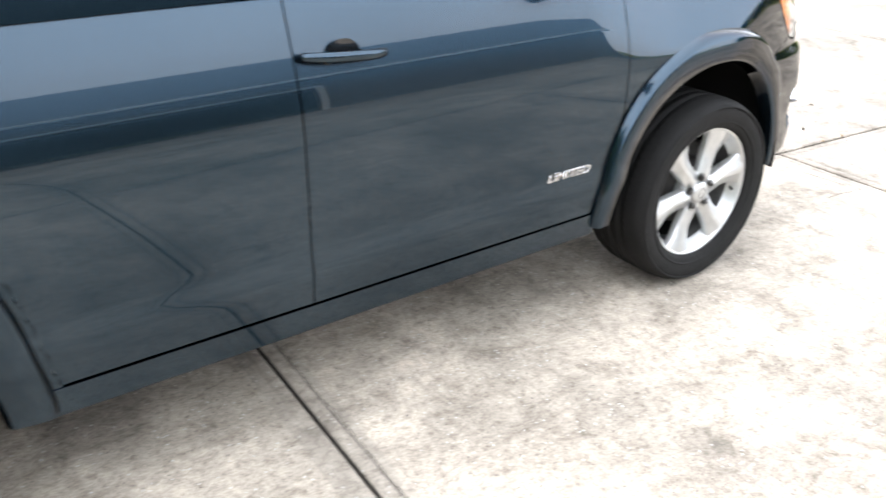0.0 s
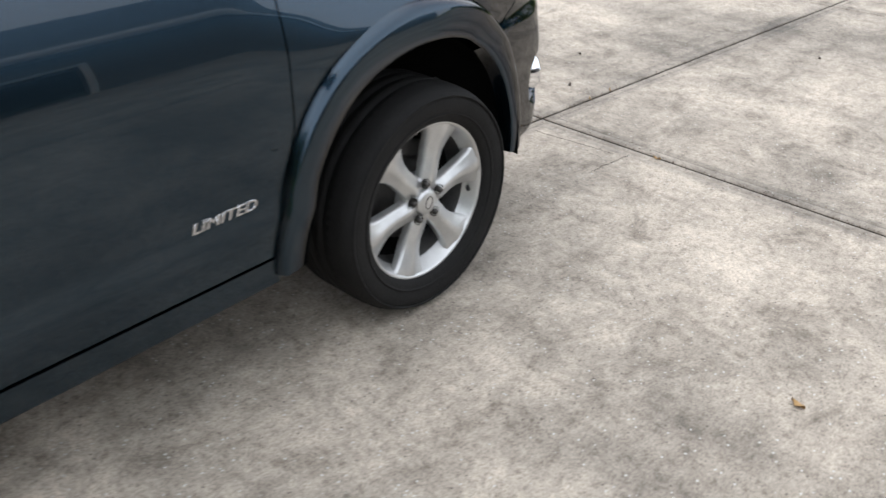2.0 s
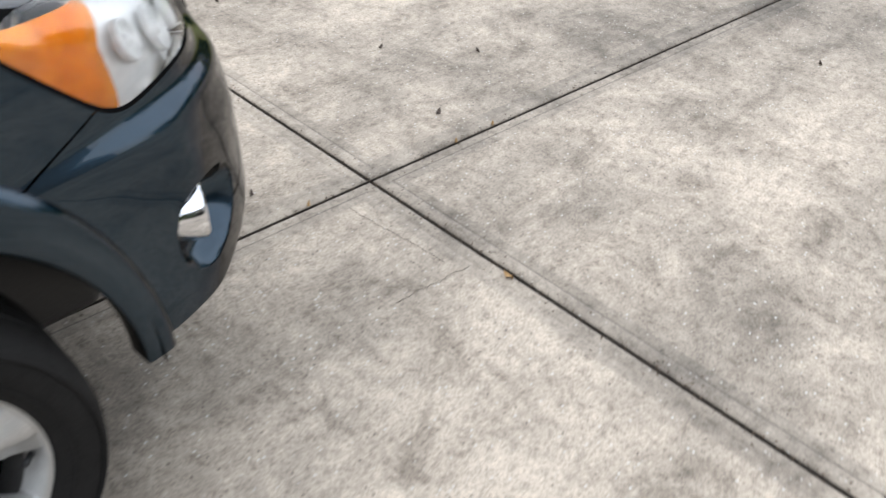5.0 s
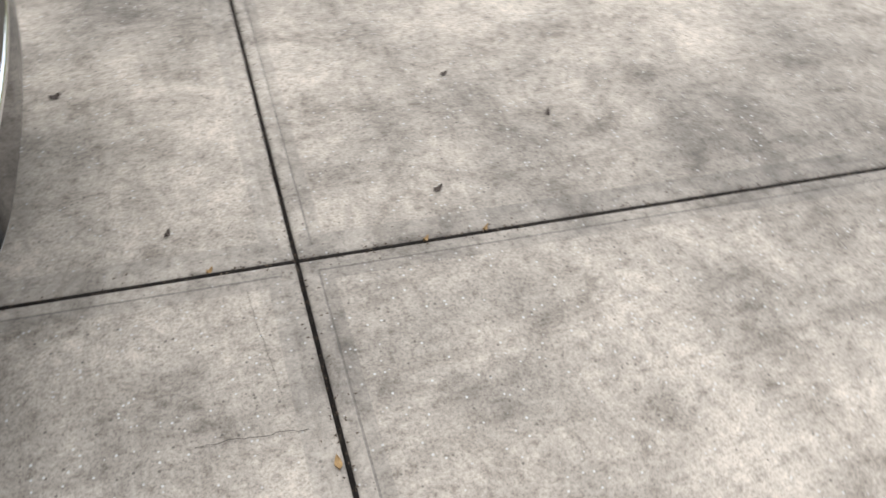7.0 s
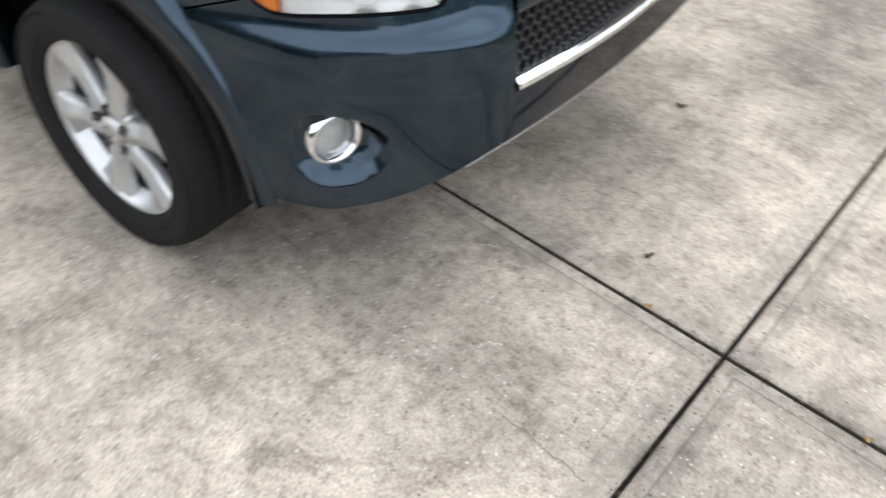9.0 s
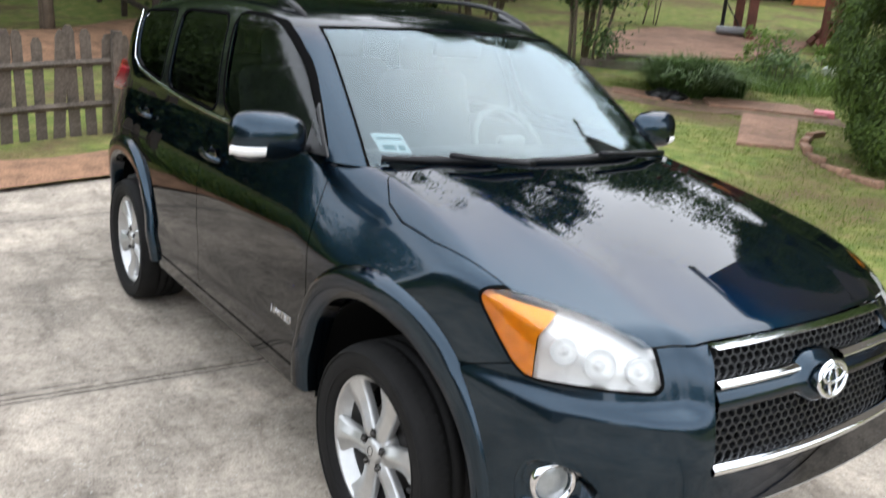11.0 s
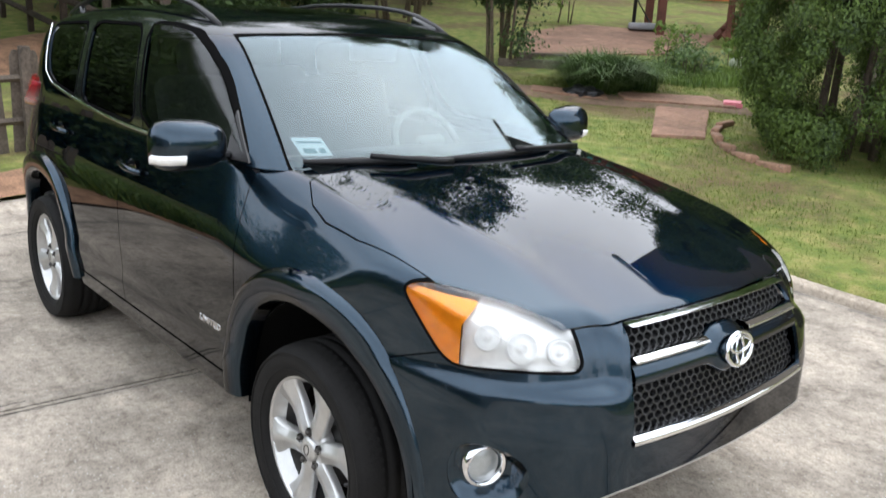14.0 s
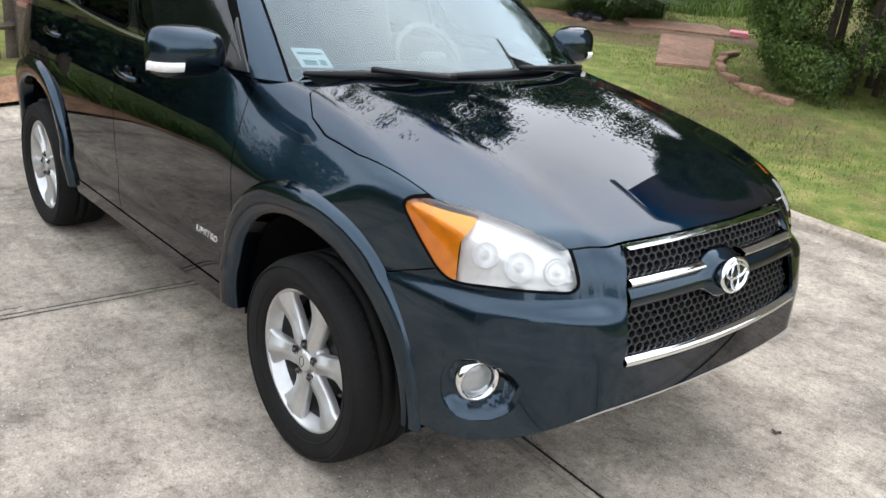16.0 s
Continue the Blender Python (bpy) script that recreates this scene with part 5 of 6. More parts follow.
k = 90000
gx, gy = rng.uniform(-7.5, 2.2, k), rng.uniform(3.2, 10.5, k)
keep = (gy > 3.26 - 0.088 * (gx - 1.44) + 0.05) & (np.sin(gx * 2.1 + 1.3 * gy) + np.sin(gy * 2.7 - gx) + rng.normal(0, 0.9, k) > -0.6)
gx, gy = gx[keep], gy[keep]
blades("lawn_grass", np.stack([gx, gy, lawn_z(gx, gy) - 0.005], -1), 0.045, 0.006, BLADES, 0.9, "short patchy lawn grass beside the driveway")


# ---------- plants ----------
def leaves_at(P, N, size, rng, flat=0.0, slim=0.5):
    """Folded leaf blades at points P facing roughly along N."""
    k = len(P)
    N = N + rng.normal(0, 0.55, (k, 3))
    N /= np.linalg.norm(N, axis=1)[:, None]
    a = rng.normal(0, 1, (k, 3)) + np.array([0, 0, -flat])
    a -= N * (a * N).sum(1)[:, None]
    a /= np.linalg.norm(a, axis=1)[:, None] + 1e-9
    b = np.cross(N, a)
    s = (size * rng.uniform(0.6, 1.35, k))[:, None]
    base, tip = P - a * s * 0.5, P + a * s * 0.5
    l1 = P - b * s * slim * 0.5 + N * s * 0.10
    r1 = P + b * s * slim * 0.5 + N * s * 0.10
    V = np.stack([base, r1, tip, l1], 1).reshape(-1, 3)
    i = np.arange(k) * 4
    return V, np.concatenate([np.stack([i, i + 1, i + 2], -1), np.stack([i, i + 2, i + 3], -1)])


def limb(p, q, r0, r1, bend, rnd, n=7):
    p, q = Vector(p), Vector(q)
    off = Vector((rnd.uniform(-1, 1), rnd.uniform(-1, 1), rnd.uniform(-0.3, 0.3))) * bend
    pts = [p.lerp(q, t) + off * math.sin(math.pi * t) for t in np.linspace(0, 1, n)]
    return tube(pts, [r0 + (r1 - r0) * t for t in np.linspace(0, 1, n)], 7)


def broad_tree(name, at, height, spread, low, stems, leaf, leaf_mat, count, seed, label, bark=BARK, clumps=60, category="tree", stem_r=0.05, lean=0.35):
    """Several tapered stems, limbs and a crown of leaf clumps with gaps."""
    rnd, rg = random.Random(seed), np.random.default_rng(seed)
    base = Vector((at[0], at[1], float(lawn_z(np.array(at[0]), np.array(at[1]))) - 0.05))
    ob = thing(name, label, category, base)
    wood, ends = [], []
    for s in range(stems):
        a = 2 * math.pi * s / stems + rnd.uniform(-0.4, 0.4)
        foot = Vector((math.cos(a), math.sin(a), 0)) * 0.06 * stems
        top = Vector((math.cos(a) * spread * lean * rnd.uniform(0.6, 1.2), math.sin(a) * spread * lean * rnd.uniform(0.6, 1.2), height * rnd.uniform(0.72, 0.9)))
        wood.append(limb(foot, top, stem_r * rnd.uniform(0.8, 1.2), stem_r * 0.25, 0.12 * height * 0.3, rnd, 9))
        for b in range(5):
            t = rnd.uniform(0.35, 0.95)
            st = foot.lerp(top, t)
            b2 = rnd.uniform(0, 2 * math.pi)
            en = st + Vector((math.cos(b2), math.sin(b2), rnd.uniform(0.1, 0.9))) * spread * rnd.uniform(0.25, 0.55)
            wood.append(limb(st, en, stem_r * 0.4, stem_r * 0.08, 0.1, rnd, 6))
            ends.append(en)
    V, F = [], []
    for v, f in wood:
        F += [tuple(i + len(V) for i in q) for q in f]
        V += [tuple(p) for p in v]
    part("trunk", (V, F), bark, ob)
    cen = []
    while len(cen) < clumps:
        u = rg.normal(0, 1, 3)
        u /= np.linalg.norm(u)
        r = rg.uniform(0.25, 1.0) ** 0.5
        z = low + (height - low) * (0.5 + 0.5 * u[2] * r)
        fat = 1.0 - 0.35 * abs((z - low) / (height - low) - 0.45)
        cen.append((u[0] * r * spread * fat, u[1] * r * spread * fat, z))
    cen = np.array(cen + [tuple(e) for e in ends])
    which = rg.integers(0, len(cen), count)
    sz = (spread * 0.25) * rg.uniform(0.5, 1.3, len(cen))
    off = rg.normal(0, 1, (count, 3)) * sz[which][:, None] * np.array([1, 1, 0.75]) * 0.62
    P = cen[which] + off
    N = off / (np.linalg.norm(off, axis=1)[:, None] + 1e-6) + np.array([0, 0, 0.5])
    V, T = leaves_at(P, N, leaf, rg, 0.4)
    crown = new("crown", raw_mesh("crown", V, T, leaf_mat, 3))
    crown.parent = ob
    return ob


def arborvitae(at, height, radius, seed, count, label):
    """A dense cone of upright scale-leaf sprays in billowing clumps over dark inner trunks."""
    rnd, rg = random.Random(seed), np.random.default_rng(seed)
    base = Vector((at[0], at[1], float(lawn_z(np.array(at[0]), np.array(at[1]))) - 0.05))
    ob = thing("arborvitae", label, "evergreen tree", base)
    V, F = [], []
    for s in range(5):
        a = s * 1.3
        v, f = limb((0.34 * math.cos(a) - 0.2, 0.34 * math.sin(a) - 0.08, 0), (0.35 * math.cos(a), 0.35 * math.sin(a), height * 0.75), 0.055, 0.012, 0.1, rnd, 8)
        F += [tuple(i + len(V) for i in q) for q in f]
        V += [tuple(p) for p in v]
    part("trunk", (V, F), DARKBARK, ob)
    nc = 560
    t = rg.uniform(0.02, 1, nc) ** 1.1
    prof = radius * np.minimum(1.0, 0.84 + 1.2 * t) * (1 + 0.13 * np.exp(-((t - 0.24) / 0.14) ** 2)) * (1 - t ** 2.8) ** 0.7
    a = rg.uniform(0, 2 * np.pi, nc)
    wob = 1 + 0.09 * np.sin(3 * a + 7 * t) + rg.normal(0, 0.05, nc)
    cen = np.stack([np.cos(a) * prof * wob, np.sin(a) * prof * wob, 0.10 + t * height], -1)
    out = np.stack([np.cos(a), np.sin(a), np.full(nc, 0.45)], -1)
    which = rg.integers(0, nc, count)
    # each clump is a plume of sprays, densest at its skin
    u = rg.normal(0, 1, (count, 3))
    u /= np.linalg.norm(u, axis=1)[:, None]
    plume = rg.uniform(0.12, 0.22, nc)[which]
    off = u * (plume * rg.uniform(0.25, 1.15, count) ** 0.5)[:, None] * np.array([1, 1, 1.45])
    P = cen[which] + off
    inner = rg.uniform(0, 1, count) < 0.22
    P[inner, :2] *= rg.uniform(0.35, 0.9, inner.sum())[:, None]
    # a gap near the foot shows the stems
    across = P[:, 0] * 0.93 + P[:, 1] * 0.37
    gap = (np.abs(across + 0.40 + 0.1 * np.sin(P[:, 2] * 9)) < 0.15) & (P[:, 2] > 0.62) & (P[:, 2] < 1.22 + 0.15 * np.sin(across * 9))
    keep = ~gap | (rg.uniform(0, 1, count) < 0.05)
    N = u + out[which] * 0.5 + np.array([0, 0, 0.2])
    V, T = leaves_at(P[keep], N[keep], 0.044, rg, -0.9, 0.36)
    crown = new("crown", raw_mesh("crown", V, T, LEAF_ARB, 3))
    crown.parent = ob
    rows = []
    if count < 100000:
        return ob
    # an added opaque dark shell gives the gaps between the sprays their shade
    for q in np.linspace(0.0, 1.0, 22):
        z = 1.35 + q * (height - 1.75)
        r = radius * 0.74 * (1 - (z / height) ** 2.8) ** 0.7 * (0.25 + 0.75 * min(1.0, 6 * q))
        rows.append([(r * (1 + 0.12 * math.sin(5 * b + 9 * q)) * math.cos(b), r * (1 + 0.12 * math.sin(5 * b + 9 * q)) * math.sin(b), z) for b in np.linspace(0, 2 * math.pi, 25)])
    part("inner_shade", grid_mesh(np.array(rows)), INNER, ob, "dark shell put inside the foliage for its shade")
    return ob


arborvitae((-1.98, 7.66), 5.0, 1.24, 3, 330000, "tall dense green arborvitae in a stone-edged bed")
arborvitae((0.6, 8.6), 4.7, 1.3, 5, 30000, "dense green arborvitae beside its taller neighbour")


# arborvitae bed edging of rough stones
for i, a in enumerate(np.linspace(math.radians(190), math.radians(262), 6)):
    r = 1.62
    x, y = -2.05 + r * math.cos(a), 7.72 + r * math.sin(a) * 0.97
    bm = box_bm((0.385, 0.10, 0.10), (0, 0, 0), 0.018, 2)
    for v in bm.verts:
        v.co.y += 0.5 * v.co.x ** 2
        v.co += Vector((noise.noise(v.co * 9 + Vector((i, 0, 0))), noise.noise(v.co * 9 + Vector((0, i, 0))), noise.noise(v.co * 9 + Vector((0, 0, i))))) * 0.012
    ob = tagged(part("edging_stone", bm, PINKCONC), "rough tan edging stone round the evergreen bed", "stone", "bed edging stones")
    ob.matrix_basis = Matrix.Translation((x, y, float(lawn_z(np.array(x), np.array(y))) + 0.012)) @ pose(0, 0, 0, 0, 0, math.degrees(a) + 90)

# trees round the yard
broad_tree("crape_myrtle", (-9.1, 8.7), 11.4, 2.0, 4.4, 3, 0.11, LEAF_DARK, 44000, 71, "tall crape myrtle with its crown high over slender stems", clumps=60, stem_r=0.045, lean=0.25)
broad_tree("crape_myrtle", (-8.6, 8.3), 4.6, 1.4, 0.3, 4, 0.085, LEAF_DARK, 36000, 11, "multi-stemmed crape myrtle with dark green leaves", clumps=70, stem_r=0.03, lean=0.5)
broad_tree("crape_myrtle", (-14.6, 10.6), 12.6, 2.5, 2.4, 8, 0.11, LEAF_DARK, 30000, 12, "tall multi-stemmed crape myrtle with slender bare stems", clumps=70, stem_r=0.05, lean=0.55)
broad_tree("crape_myrtle", (-16.5, 7.4), 13.5, 3.0, 0.5, 6, 0.11, LEAF_DARK, 46000, 13, "tall dense dark green garden tree", clumps=80, stem_r=0.06)
broad_tree("crape_myrtle", (-15.2, 4.2), 12.5, 2.8, 0.9, 5, 0.11, LEAF_DARK, 46000, 14, "tall dense dark green garden tree", clumps=80, stem_r=0.07)
broad_tree("crape_myrtle", (-19.5, 10.2), 11.5, 3.4, 0.4, 5, 0.16, LEAF_DARK, 26000, 15, "tall dense dark green garden tree", clumps=80, stem_r=0.07)
broad_tree("maple_tree", (-12.4, 0.6), 6.6, 3.0, 1.5, 2, 0.10, LEAF_MID, 42000, 16, "broad-leaved tree hanging over the fence", clumps=70, stem_r=0.10)
broad_tree("maple_tree", (-15.5, -3.0), 6.0, 3.6, 1.5, 2, 0.13, LEAF_MID, 24000, 17, "broad-leaved tree behind the fence", clumps=70, stem_r=0.12)
broad_tree("maple_tree", (-21.0, 1.5), 10.0, 4.0, 0.6, 2, 0.18, LEAF_DARK, 24000, 18, "tall dark tree at the back of the yard", clumps=80, stem_r=0.14)
broad_tree("shrub", (-12.6, 14.4), 2.4, 0.75, 0.5, 3, 0.10, LEAF_LIME, 1500, 19, "loose light green shrub with reddish tips", clumps=22, category="shrub", stem_r=0.02)

broad_tree("garden_tree", (-17.5, 13.6), 10.5, 3.0, 1.6, 5, 0.16, LEAF_DARK, 26000, 51, "tall dense dark green garden tree", clumps=80, stem_r=0.07)
broad_tree("garden_tree", (-20.5, 17.0), 11.5, 3.4, 0.6, 4, 0.18, LEAF_DARK, 26000, 52, "tall dark tree at the edge of the lawn", clumps=80, stem_r=0.09)
broad_tree("garden_tree", (-19.0, 5.6), 12.0, 3.4, 0.4, 4, 0.18, LEAF_DARK, 24000, 53, "tall dark tree at the back of the yard", clumps=80, stem_r=0.09)

# woods all round the plot, behind the lawn and across the driveway
def woods(name, spots, height, radius, leaf, count, seed, material, label):
    rg = np.random.default_rng(seed)
    P, N = [], []
    for (x, y) in spots:
        z0 = float(lawn_z(np.array(x), np.array(y)))
        h, r = height * rg.uniform(0.8, 1.2), radius * rg.uniform(0.8, 1.25)
        nc = 40
        u = rg.normal(0, 1, (nc, 3))
        u /= np.linalg.norm(u, axis=1)[:, None]
        c = u * rg.uniform(0.5, 1, nc)[:, None] * np.array([r, r, h * 0.5]) + np.array([x, y, z0 + h * 0.5])
        w = rg.integers(0, nc, count)
        o = rg.normal(0, 1, (count, 3)) * r * 0.16
        P.append(c[w] + o)
        N.append(o / (np.linalg.norm(o, axis=1)[:, None] + 1e-6) + np.array([0, 0, 0.4]))
    V, T = leaves_at(np.concatenate(P), np.concatenate(N), leaf, rg, 0.3)
    return tagged(new(name, raw_mesh(name, V, T, material, 3)), label, "woods", kind="stuff")


rw = random.Random(9)
back = [(-31 + 3.6 * i + rw.uniform(-1, 1), 31 + 1.1 * i + rw.uniform(-2, 2)) for i in range(9)]
back += [(-34 + rw.uniform(-2, 2), 27 - 4.0 * i + rw.uniform(-1, 1)) for i in range(12)]
woods("far_woods", back, 17, 5.6, 0.38, 9500, 21, LEAF_DARK, "dark woods behind the lawn")
low = [(-29 + 2.6 * i + rw.uniform(-1, 1), 28 + 0.8 * i + rw.uniform(-1, 1)) for i in range(11)] + [(-27 + rw.uniform(-1, 1), 25 - 2.6 * i) for i in range(17)]
low += [(-25.5 + 1.7 * i, 26.0 + 0.6 * i) for i in range(16)] + [(-25.0 + rw.uniform(-0.6, 0.6), 25 - 1.6 * i) for i in range(28)]
woods("undergrowth", low, 4.4, 2.4, 0.40, 1800, 22, LEAF_DARK, "dark undergrowth at the edge of the lawn")
side = [(-18 + 4.2 * i + rw.uniform(-1, 1), -24 + rw.uniform(-2, 2)) for i in range(10)] + [(22 + rw.uniform(-2, 2), -14 + 4.5 * i) for i in range(8)]
woods("side_woods", side, 3.6, 2.6, 0.42, 2000, 23, LEAF_DARK, "trees across the driveway")
broad_tree("garden_tree", (-15.5, -9.5), 6.2, 3.6, 0.8, 3, 0.17, LEAF_DARK, 20000, 54, "tall dark tree behind the fence", clumps=70, stem_r=0.10)
# an added hedge, out of view, that darkens what the doors mirror
added_hedge = [(-9 + 1.5 * i, -11.6 + rw.uniform(-0.3, 0.3)) for i in range(5)]
woods("added_hedge", added_hedge, 3.9, 1.1, 0.20, 3000, 24, LEAF_DARK, "tall dark hedge added out of view along the driveway")

woods("understory", [(-13.4, 3.4), (-14.2, 4.7), (-14.8, 6.0), (-15.2, 7.3), (-15.6, 8.6), (-16.2, 9.8), (-13.2, 5.6)], 2.2, 1.15, 0.17, 2600, 25, LEAF_DARK, "dark leafy shrubs under the garden trees")

# ---------- fences ----------
def picket_fence(p, q, height, wide, gap, seed, label):
    rnd = random.Random(seed)
    p, q = Vector((*p, 0)), Vector((*q, 0))
    d = (q - p).normalized()
    turn = math.degrees(math.atan2(d.y, d.x))
    ob = thing("picket_fence", label, "fence", (p.x, p.y, float(lawn_z(np.array(p.x), np.array(p.y)))))
    n = int((q - p).length / (wide + gap))
    zat = lambda t: float(lawn_z(np.array((p + d * t).x), np.array((p + d * t).y))) - ob.location.z
    for i in range(n):
        t = i * (wide + gap)
        h = height * rnd.uniform(0.94, 1.05)
        bm = bmesh.new()
        w = wide * rnd.uniform(0.85, 1.1) / 2
        prof = [(-w, 0), (w, 0), (w, h - 0.06), (w * 0.45, h), (-w * 0.45, h), (-w, h - 0.06)]
        f = bm.faces.new([bm.verts.new((x, 0.011, z)) for x, z in prof])
        r = bmesh.ops.extrude_face_region(bm, geom=[f])
        bmesh.ops.translate(bm, verts=[v for v in r["geom"] if isinstance(v, bmesh.types.BMVert)], vec=(0, -0.022, 0))
        bm.transform(pose(0, 0, 0, rnd.uniform(-1.5, 1.5), rnd.uniform(-3, 3), 0))
        b = part("picket", bm, GREYWOOD, ob, smooth=False)
        b.matrix_basis = Matrix.Translation(d * t + Vector((0, 0, zat(t) - 0.02))) @ pose(0, 0, 0, 0, 0, turn)
    L = (q - p).length
    for z in (0.3, height - 0.32):
        v, f = tube([d * t + Vector((0, 0, zat(t) + z)) + Vector((-d.y, d.x, 0)) * -0.03 for t in np.linspace(0, L, 8)], 0.035, 4)
        part("rail", (v, f), GREYWOOD, ob, smooth=False)
    for i in range(int(L / 2.4) + 1):
        part("post", box_bm((0.09, 0.09, height + 0.05), d * (2.4 * i) + Vector((-d.y, d.x, 0)) * -0.08 + Vector((0, 0, zat(2.4 * i) + height / 2 - 0.05)), 0.006), GREYWOOD, ob, smooth=False)
    return ob


picket_fence((-6.45, -2.3), (-6.85, 1.5), 1.02, 0.10, 0.055, 31, "old weathered grey picket fence behind the driveway")


def rail_fence(p, q, heights, label, seed, posts=4):
    rnd = random.Random(seed)
    z0 = float(lawn_z(np.array(p[0]), np.array(p[1])))
    z1 = float(lawn_z(np.array(q[0]), np.array(q[1])))
    ob = thing("rail_fence", label, "fence", (*p, z0))
    e = Vector((q[0] - p[0], q[1] - p[1], z1 - z0))
    for h in heights:
        pts = [e * t + Vector((0, 0, h + 0.03 * rnd.uniform(-1, 1))) for t in np.linspace(0, 1, 6)]
        part("rail", tube(pts, 0.055, 6), DARKWOOD, ob, smooth=False)
    for i in range(posts):
        a = e * (i / (posts - 1))
        part("post", box_bm((0.10, 0.10, max(heights) + 0.2), a + Vector((0, 0, (max(heights) + 0.2) / 2 - 0.08)), 0.012), DARKWOOD, ob, smooth=False)
    return ob


rail_fence((-8.2, 2.15), (-17.6, 2.6), (0.35, 0.80, 1.24), "old brown split-rail timber fence under the trees", 33, 5)

k = 9000
wx, wy = rng.uniform(-8.6, -5.55, k), rng.uniform(-10.5, -2.2, k)
blades("tall_weeds", np.stack([wx, wy, lawn_z(wx, wy) - 0.01], -1), 0.75, 0.03, LEAF_LIME, 0.9, "tall green weeds beside the driveway")

# soil bank and mulch beyond the driveway's end
def sheet(name, pts_u, pts_v, fn, material, label, category, kind="structure"):
    rows = [[fn(u, v) for v in pts_v] for u in pts_u]
    v, f = grid_mesh(np.array(rows))
    return tagged(part(name, (v, [q[::-1] for q in f]), material), label, category, kind=kind)


def on_lawn(x, y, dz):
    return (x, y, float(lawn_z(np.array(x), np.array(y))) + dz)


sheet("soil_strip", np.linspace(0, 1, 12), np.linspace(-6.5, 3.0, 40), lambda u, v: on_lawn(-5.35 - 0.75 * u - 0.1 * math.sin(v * 3) * u - 0.08 * v, v, 0.012 + 0.03 * math.sin(math.pi * u)), SOIL, "red clay and straw along the fence", "soil")
sheet("mulch_bank", np.linspace(0, 1, 12), np.linspace(-5.0, 5.0, 40), lambda u, v: on_lawn(-10.6 - 2.6 * u - 0.45 * v + 0.2 * math.sin(v * 2.3), v, 0.012 + 0.22 * math.sin(math.pi * u)), SOIL, "brown mulch bank under the trees", "soil")
sheet("bare_path", np.linspace(0, 1, 10), np.linspace(0, 1, 40), lambda u, v: on_lawn(-8.2 + 3.9 * v + 0.55 * u, 6.25 + 2.7 * v + 0.1 * math.sin(v * 9) - 0.6 * u, 0.010 + 0.012 * math.sin(math.pi * u)), DIRT, "bare soil path across the lawn", "path")

# garden paving
def paver(pts, thick, material, label, name="paving_slab", group="garden path slabs"):
    bm = bmesh.new()
    zs = [float(lawn_z(np.array(x), np.array(y))) for x, y in pts]
    f = bm.faces.new([bm.verts.new((x, y, z - 0.05)) for (x, y), z in zip(pts, zs)])
    bm.normal_update()
    if f.normal.z < 0:
        f.normal_flip()
    r = bmesh.ops.extrude_face_region(bm, geom=[f])
    bmesh.ops.translate(bm, verts=[v for v in r["geom"] if isinstance(v, bmesh.types.BMVert)], vec=(0, 0, 0.05 + thick))
    bmesh.ops.recalc_face_normals(bm, faces=bm.faces[:])
    bmesh.ops.bevel(bm, geom=bm.edges[:], offset=0.012, segments=2, affect="EDGES")
    return tagged(part(name, bm, material, smooth=False), label, "paving", group)


paver([(-3.81, 6.16), (-3.36, 6.60), (-4.25, 8.05), (-4.86, 7.70)], 0.035, PINKCONC, "reddish rectangular paving slab set in the lawn")
paver([(-4.15, 8.6), (-4.85, 8.95), (-5.75, 7.95), (-5.35, 7.62)], 0.05, PINKCONC, "reddish paving slab lying across the path")
paver([(-5.50, 7.45), (-5.85, 7.80), (-6.75, 7.15), (-6.45, 6.85)], 0.04, PINKCONC, "reddish paving slab lying across the path")
paver([(-9.0, 9.3), (-7.7, 12.8), (-9.3, 16.2), (-12.2, 14.6), (-11.6, 12.0)], 0.03, PINKCONC, "large reddish concrete pad in the lawn", "court_slab", "")
paver([(-4.35, 8.55), (-4.15, 8.72), (-4.28, 8.92), (-4.48, 8.75)], 0.09, PINK, "flat pink plastic toy on the path", "toy", "")

# timber edging
for p, q in (((-8.5, 8.15), (-7.5, 9.3)), ((-8.3, 9.7), (-8.8, 8.9))):
    a, b = Vector(on_lawn(*p, 0.05)), Vector(on_lawn(*q, 0.05))
    bm = box_bm(((b - a).length, 0.12, 0.16), (0, 0, 0), 0.02, 2)
    ob = tagged(part("edging_timber", bm, GREYWOOD, smooth=False), "weathered timber edging round a planting bed", "timber", "bed edging timbers")
    ob.matrix_basis = Matrix.Translation((a + b) / 2) @ pose(0, 0, 0, 0, 0, math.degrees(math.atan2(b.y - a.y, b.x - a.x)))

# strap-leaved clump and bed plants
def clump(name, at, radius, height, count, width, material, label, lean=1.0):
    a, r = rng.uniform(0, 2 * np.pi, count), radius * 0.55 * np.sqrt(rng.uniform(0, 1, count))
    x, y = at[0] + r * np.cos(a), at[1] + r * np.sin(a)
    pts = np.stack([x, y, lawn_z(x, y) - 0.02], -1)
    ob = blades(name, pts, height, width, material, lean, label, "plant")
    ob["kind"] = ""
    del ob["kind"]
    return ob


